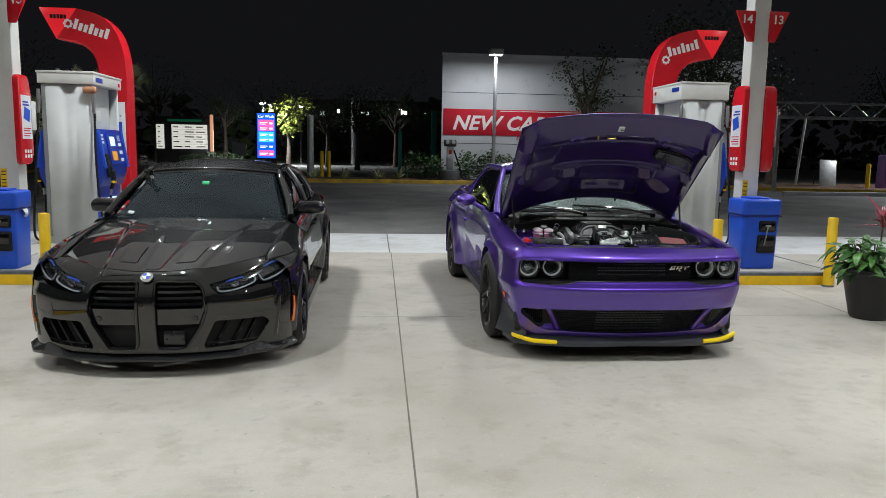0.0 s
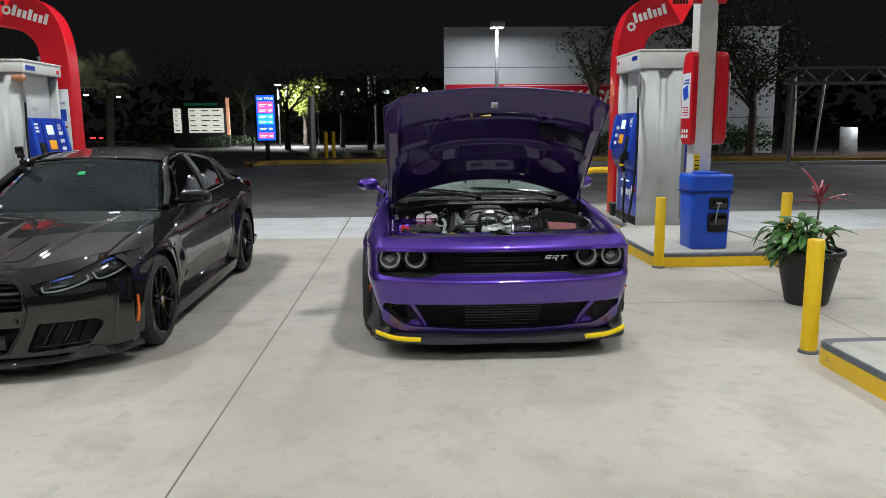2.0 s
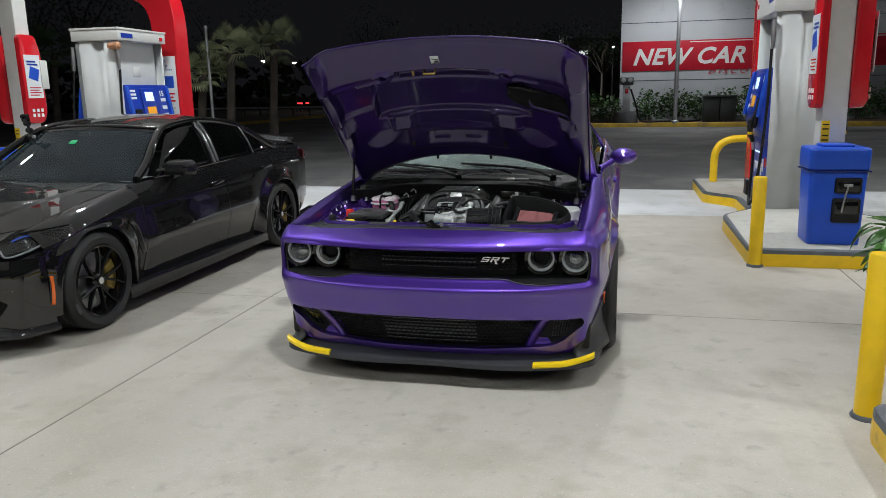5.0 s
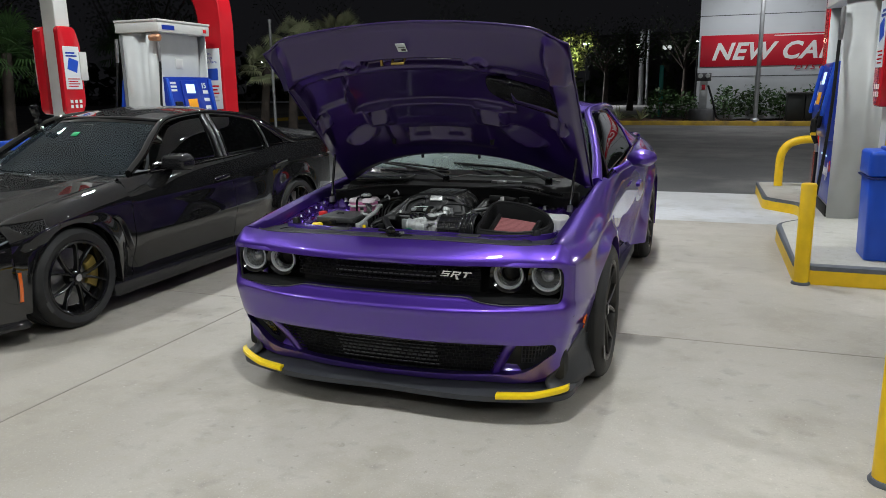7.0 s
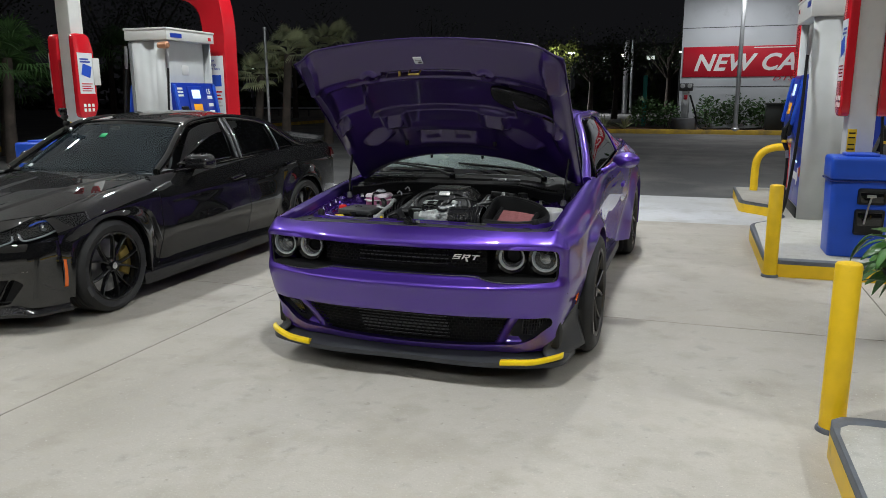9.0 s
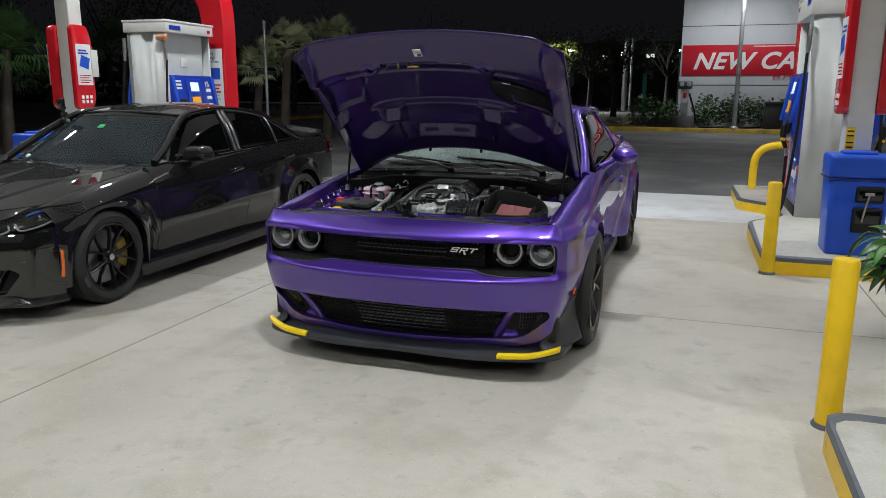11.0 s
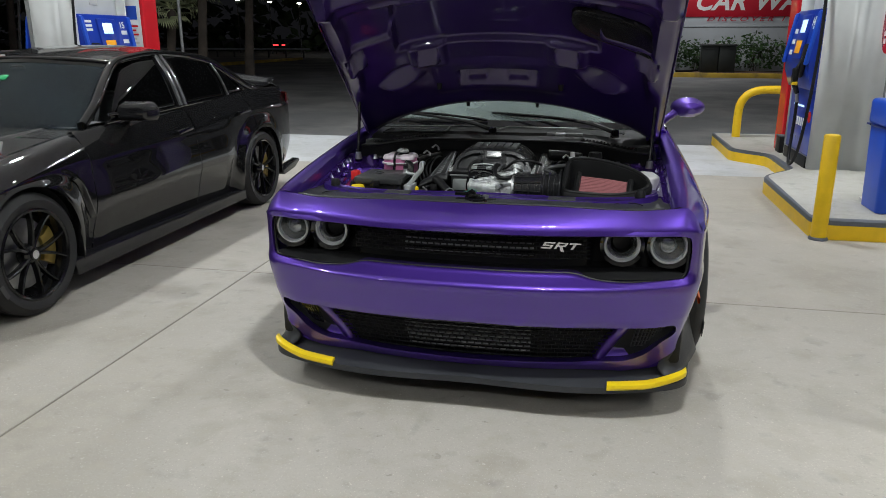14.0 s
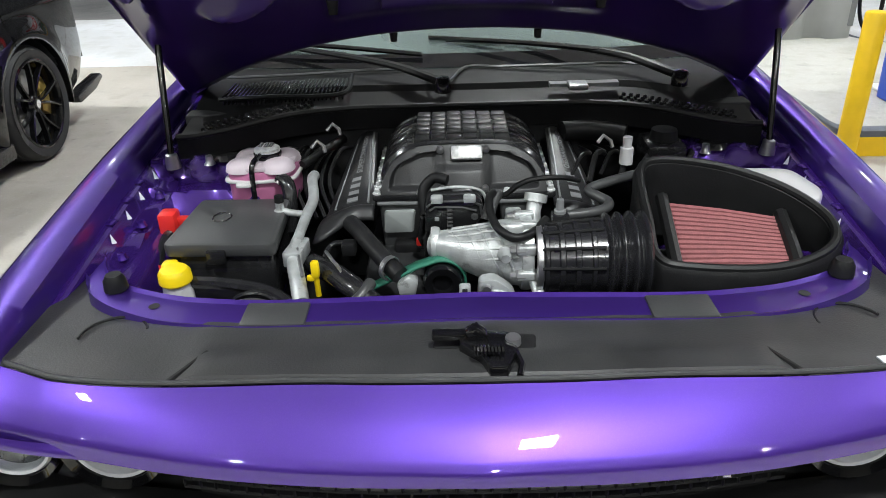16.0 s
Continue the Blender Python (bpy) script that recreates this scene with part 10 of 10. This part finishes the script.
# ---- lamps, posts and passing lights far off ----
def street_lamp(x, y, z, glow, r=0.16):
    s = thing("street_lamp", (x, y, 0.2), "distant glowing street lamp on a thin pole", "street lamp", "far lamps")
    part("pole", lathe([(0.06, 0), (0.045, z - 0.15), (0.0005, z - 0.1)], n=8), "grey_plinth", s)
    part("head", lathe([(0.0005, z + 0.10), (r * 1.2, z + 0.06), (r * 1.3, z), (r, z - 0.02)], n=12), "grey_plinth", s)
    part("bulb", lathe([(0.0005, z - 0.13), (r * 0.7, z - 0.10), (r, z - 0.01), (0.0005, z)], n=12), glow, s, "bright bulb")


for x, y, z, gl, r in ((-8.05, 55.3, 4.5, "white_glow", 0.26), (-7.5, 55.6, 4.4, "white_glow", 0.2), (-5.78, 60, 4.6, "white_glow", 0.28), (-23.7, 60, 4.1, "amber_glow", 0.2), (-21.2, 60, 3.95, "amber_glow", 0.2), (-29.5, 66, 4.6, "amber_glow", 0.22), (-26.5, 48, 3.4, "white_glow", 0.12), (2.2, 62, 4.6, "white_glow", 0.12), (-31, 50, 4.0, "amber_glow", 0.2)):
    street_lamp(x, y, z, gl, r)
for x, y, z, w in ((-24.3, 62, 0.9, 0.5), (-23.6, 62, 0.9, 0.3), (-15.2, 62, 0.9, 0.35), (-14.6, 62, 0.9, 0.2)):
    tl = thing("tail_lamp", (x, y, z), "small red tail lamp of distant traffic", "lamp", "far traffic")
    part("lens", rbox(-w / 2, w / 2, -0.03, 0.03, -0.06, 0.06, 0.02), "red_glow", tl)
    part("stem", rbox(-0.03, 0.03, 0.0, 0.06, -z + 0.15, -0.05, 0.0), "black_plastic", tl)
for x, y, h in ((-2.28, 33.0, 1.2), (-1.98, 33.3, 1.2), (19.6, 27.6, 1.1)):
    b = thing("bollard", (x, y, 0.2), "yellow steel post beyond the lane", "bollard", "far bollards")
    part("post", lathe([(0.085, 0), (0.085, h - 0.03), (0.06, h), (0.0005, h)], n=14), "yellow", b)
tp = thing("teal_post", (3.64, 45.0, 0.2), "teal painted panel beyond the car wash corner", "panel")
part("panel", rbox(-0.17, 0.17, -0.1, 0.1, 0.0, 3.7, 0.02), "teal", tp)
tp2 = thing("teal_post", (1.28, 36.1, 0.2), "slim teal painted post behind the bed", "post")
part("panel", rbox(-0.09, 0.09, -0.06, 0.06, 0.0, 2.2, 0.01), "teal", tp2)
for x, y, h, r in ((-2.6, 31.0, 2.65, 0.15), (-1.63, 60, 5.4, 0.2), (-1.2, 60, 5.4, 0.1)):
    po = thing("pole", (x, y, 0.2), "plain grey service pole", "pole", "service poles")
    part("shaft", lathe([(r, 0), (r * 0.9, h), (0.0005, h + 0.01)], n=12), "galv", po)
bs = thing("small_sign", (-8.15, 46.0, 0.2), "small pale sign board on the verge", "sign board")
part("board", prism([(-0.45, 0.95), (0.4, 0.75), (0.45, 1.5), (-0.4, 1.6)], "y", 0, 0.06), "wall_white", bs)
part("leg", rbox(-0.05, 0.05, 0.06, 0.1, 0.0, 1.2, 0.0), "grey_plinth", bs)
gr = thing("guard_rail", (-22.0, 50.0, 0.2), "long low pale guard rail along the road", "rail")
part("beam", rbox(-9.0, 5.5, 0.0, 0.05, 0.5, 0.62, 0.01), "wall_white", gr)
for q in range(12):
    part("rail_post", rbox(-8.8 + 1.25 * q, -8.7 + 1.25 * q, 0.05, 0.12, 0.0, 0.5, 0.0), "grey_plinth", gr)

# ---- open steel canopy at the vacuum bays ----
fr2 = thing("vacuum_canopy", (0, 0, 0.1), "open galvanised truss frame over the vacuum bays", "canopy")
part("lower_chord", rbox(15.0, 27.0, 26.95, 27.05, 2.85, 2.97, 0.01), "galv", fr2)
part("upper_chord", rbox(15.0, 27.0, 26.96, 27.04, 3.42, 3.50, 0.01), "galv", fr2)
for q in range(9):
    x = 15.0 + 1.35 * q
    part("brace", tube([(x, 27, 2.9), (x + 0.67, 27, 3.46)], 0.025, 6), "galv", fr2)
    part("brace", tube([(x + 0.67, 27, 3.46), (x + 1.35, 27, 2.9)], 0.025, 6), "galv", fr2)
for x in (15.35, 22.5):
    part("post", rbox(x - 0.06, x + 0.06, 26.94, 27.06, 0.0, 2.9, 0.01), "galv", fr2)
    part("knee_brace", tube([(x, 27, 2.2), (x + 0.8, 27, 2.88)], 0.03, 6), "galv", fr2)
pt = thing("palm_tree", (16.6, 29.5, 0.2), "pale ringed palm trunk in the lot light", "palm", "palms")
part("trunk", tube([(0, 0, 0), (0.05, 0, 1.5), (0.02, 0, 3.2)], [0.22, 0.2, 0.17], 14, steps=14), "pale_trunk", pt)
pl2 = thing("pole", (17.6, 29.3, 0.2), "plain grey service pole", "pole", "service poles")
part("shaft", tube([(0, 0, 0), (0.25, 0, 3.1)], 0.05, 10), "galv", pl2)
ch = thing("a_frame_sign", (18.6, 28.6, 0.15), "grey pavement sign board leaning on a black frame", "sign board")
lean_m = Matrix.Rotation(radians(-12), 4, "X") @ Matrix.Rotation(radians(4), 4, "Y")
part("board", bevelled(rbox(-0.36, 0.36, -0.02, 0.02, 0.08, 1.28, 0.01), 0.004).move(lean_m), "galv", ch, "blank grey board")
part("frame", rbox(-0.40, 0.40, -0.03, 0.03, 0.0, 0.075, 0.01).move(lean_m), "black_plastic", ch, "black lower frame")
for dx in (-0.36, 0.36):
    part("leg", tube([(dx, 0.24, 1.16), (dx, 0.50, 0.02)], 0.02, 8), "black_plastic", ch)
for dx in (-0.36, 0.36):
    part("foot", rbox(dx - 0.05, dx + 0.05, -0.12, 0.5, -0.01, 0.02, 0.0), "black_plastic", ch)
pb = thing("vacuum_box", (20.7, 28.0, 0.15), "purple vacuum machine cabinet", "machine")
part("cabinet", rbox(-0.3, 0.3, -0.25, 0.25, 0.0, 1.5, 0.04), "purple_box", pb)
part("panel", rbox(-0.2, 0.2, -0.26, -0.25, 0.9, 1.3, 0.0), "grey_plinth", pb)
tagged(make("kerb", rbox(14.8, 27, 25.2, 25.45, 0.1, 0.27, 0.03), "concrete_pale"), "pale concrete kerb of the vacuum bays", "kerb", kind="structure")
# a far dark building with a few lit windows shows between the trees
fb2 = thing("far_building", (0.5, 80.0, 0.0), "dark distant low building with a few lit windows", "building")
part("wall", rbox(-9.0, 11.0, 0.0, 8.0, 0.0, 6.4, 0.05), "grey_plinth", fb2)
part("roof", rbox(-9.3, 11.3, -0.3, 8.3, 6.4, 6.6, 0.05), "grey_plinth", fb2)
for q, (x, z, w) in enumerate(((-6.2, 4.9, 0.5), (-4.4, 5.2, 0.3), (-1.9, 5.0, 0.9), (0.3, 4.6, 0.4), (2.4, 5.2, 0.7), (3.6, 4.4, 0.3), (4.9, 5.0, 0.5), (6.8, 4.7, 0.3), (8.6, 5.1, 0.6))):
    wd = part("window", rbox(x, x + w, -0.06, -0.01, z, z + 0.45, 0.01), "galv", fb2)
    part("pane", rbox(x + 0.04, x + w - 0.04, -0.075, -0.062, z + 0.04, z + 0.41, 0.0), "window_glow" if q % 3 != 1 else "amber_glow", wd, "lit window pane")
# a dark tree line closes the view
tl_ = []
rng = random.Random(99)
for k in range(2600):
    x = rng.uniform(-90, 90)
    z = rng.random() ** 1.4 * (5.5 + 2.5 * noise.noise(Vector((x * 0.07, 0, 0))))
    tl_.append((x, rng.uniform(72, 78), z))
g = Geo()
for c in tl_:
    m = Matrix.Translation(c) @ Euler((rng.uniform(-1.4, 1.4), rng.uniform(-1.4, 1.4), rng.uniform(0, 6.3))).to_matrix().to_4x4()
    s = rng.uniform(0.5, 1.1)
    g.add([m @ Vector(p) for p in ((0, -s, 0), (s * 0.6, 0, s * 0.2), (0, s, 0), (-s * 0.6, 0, s * 0.2))], [(0, 1, 2, 3)])
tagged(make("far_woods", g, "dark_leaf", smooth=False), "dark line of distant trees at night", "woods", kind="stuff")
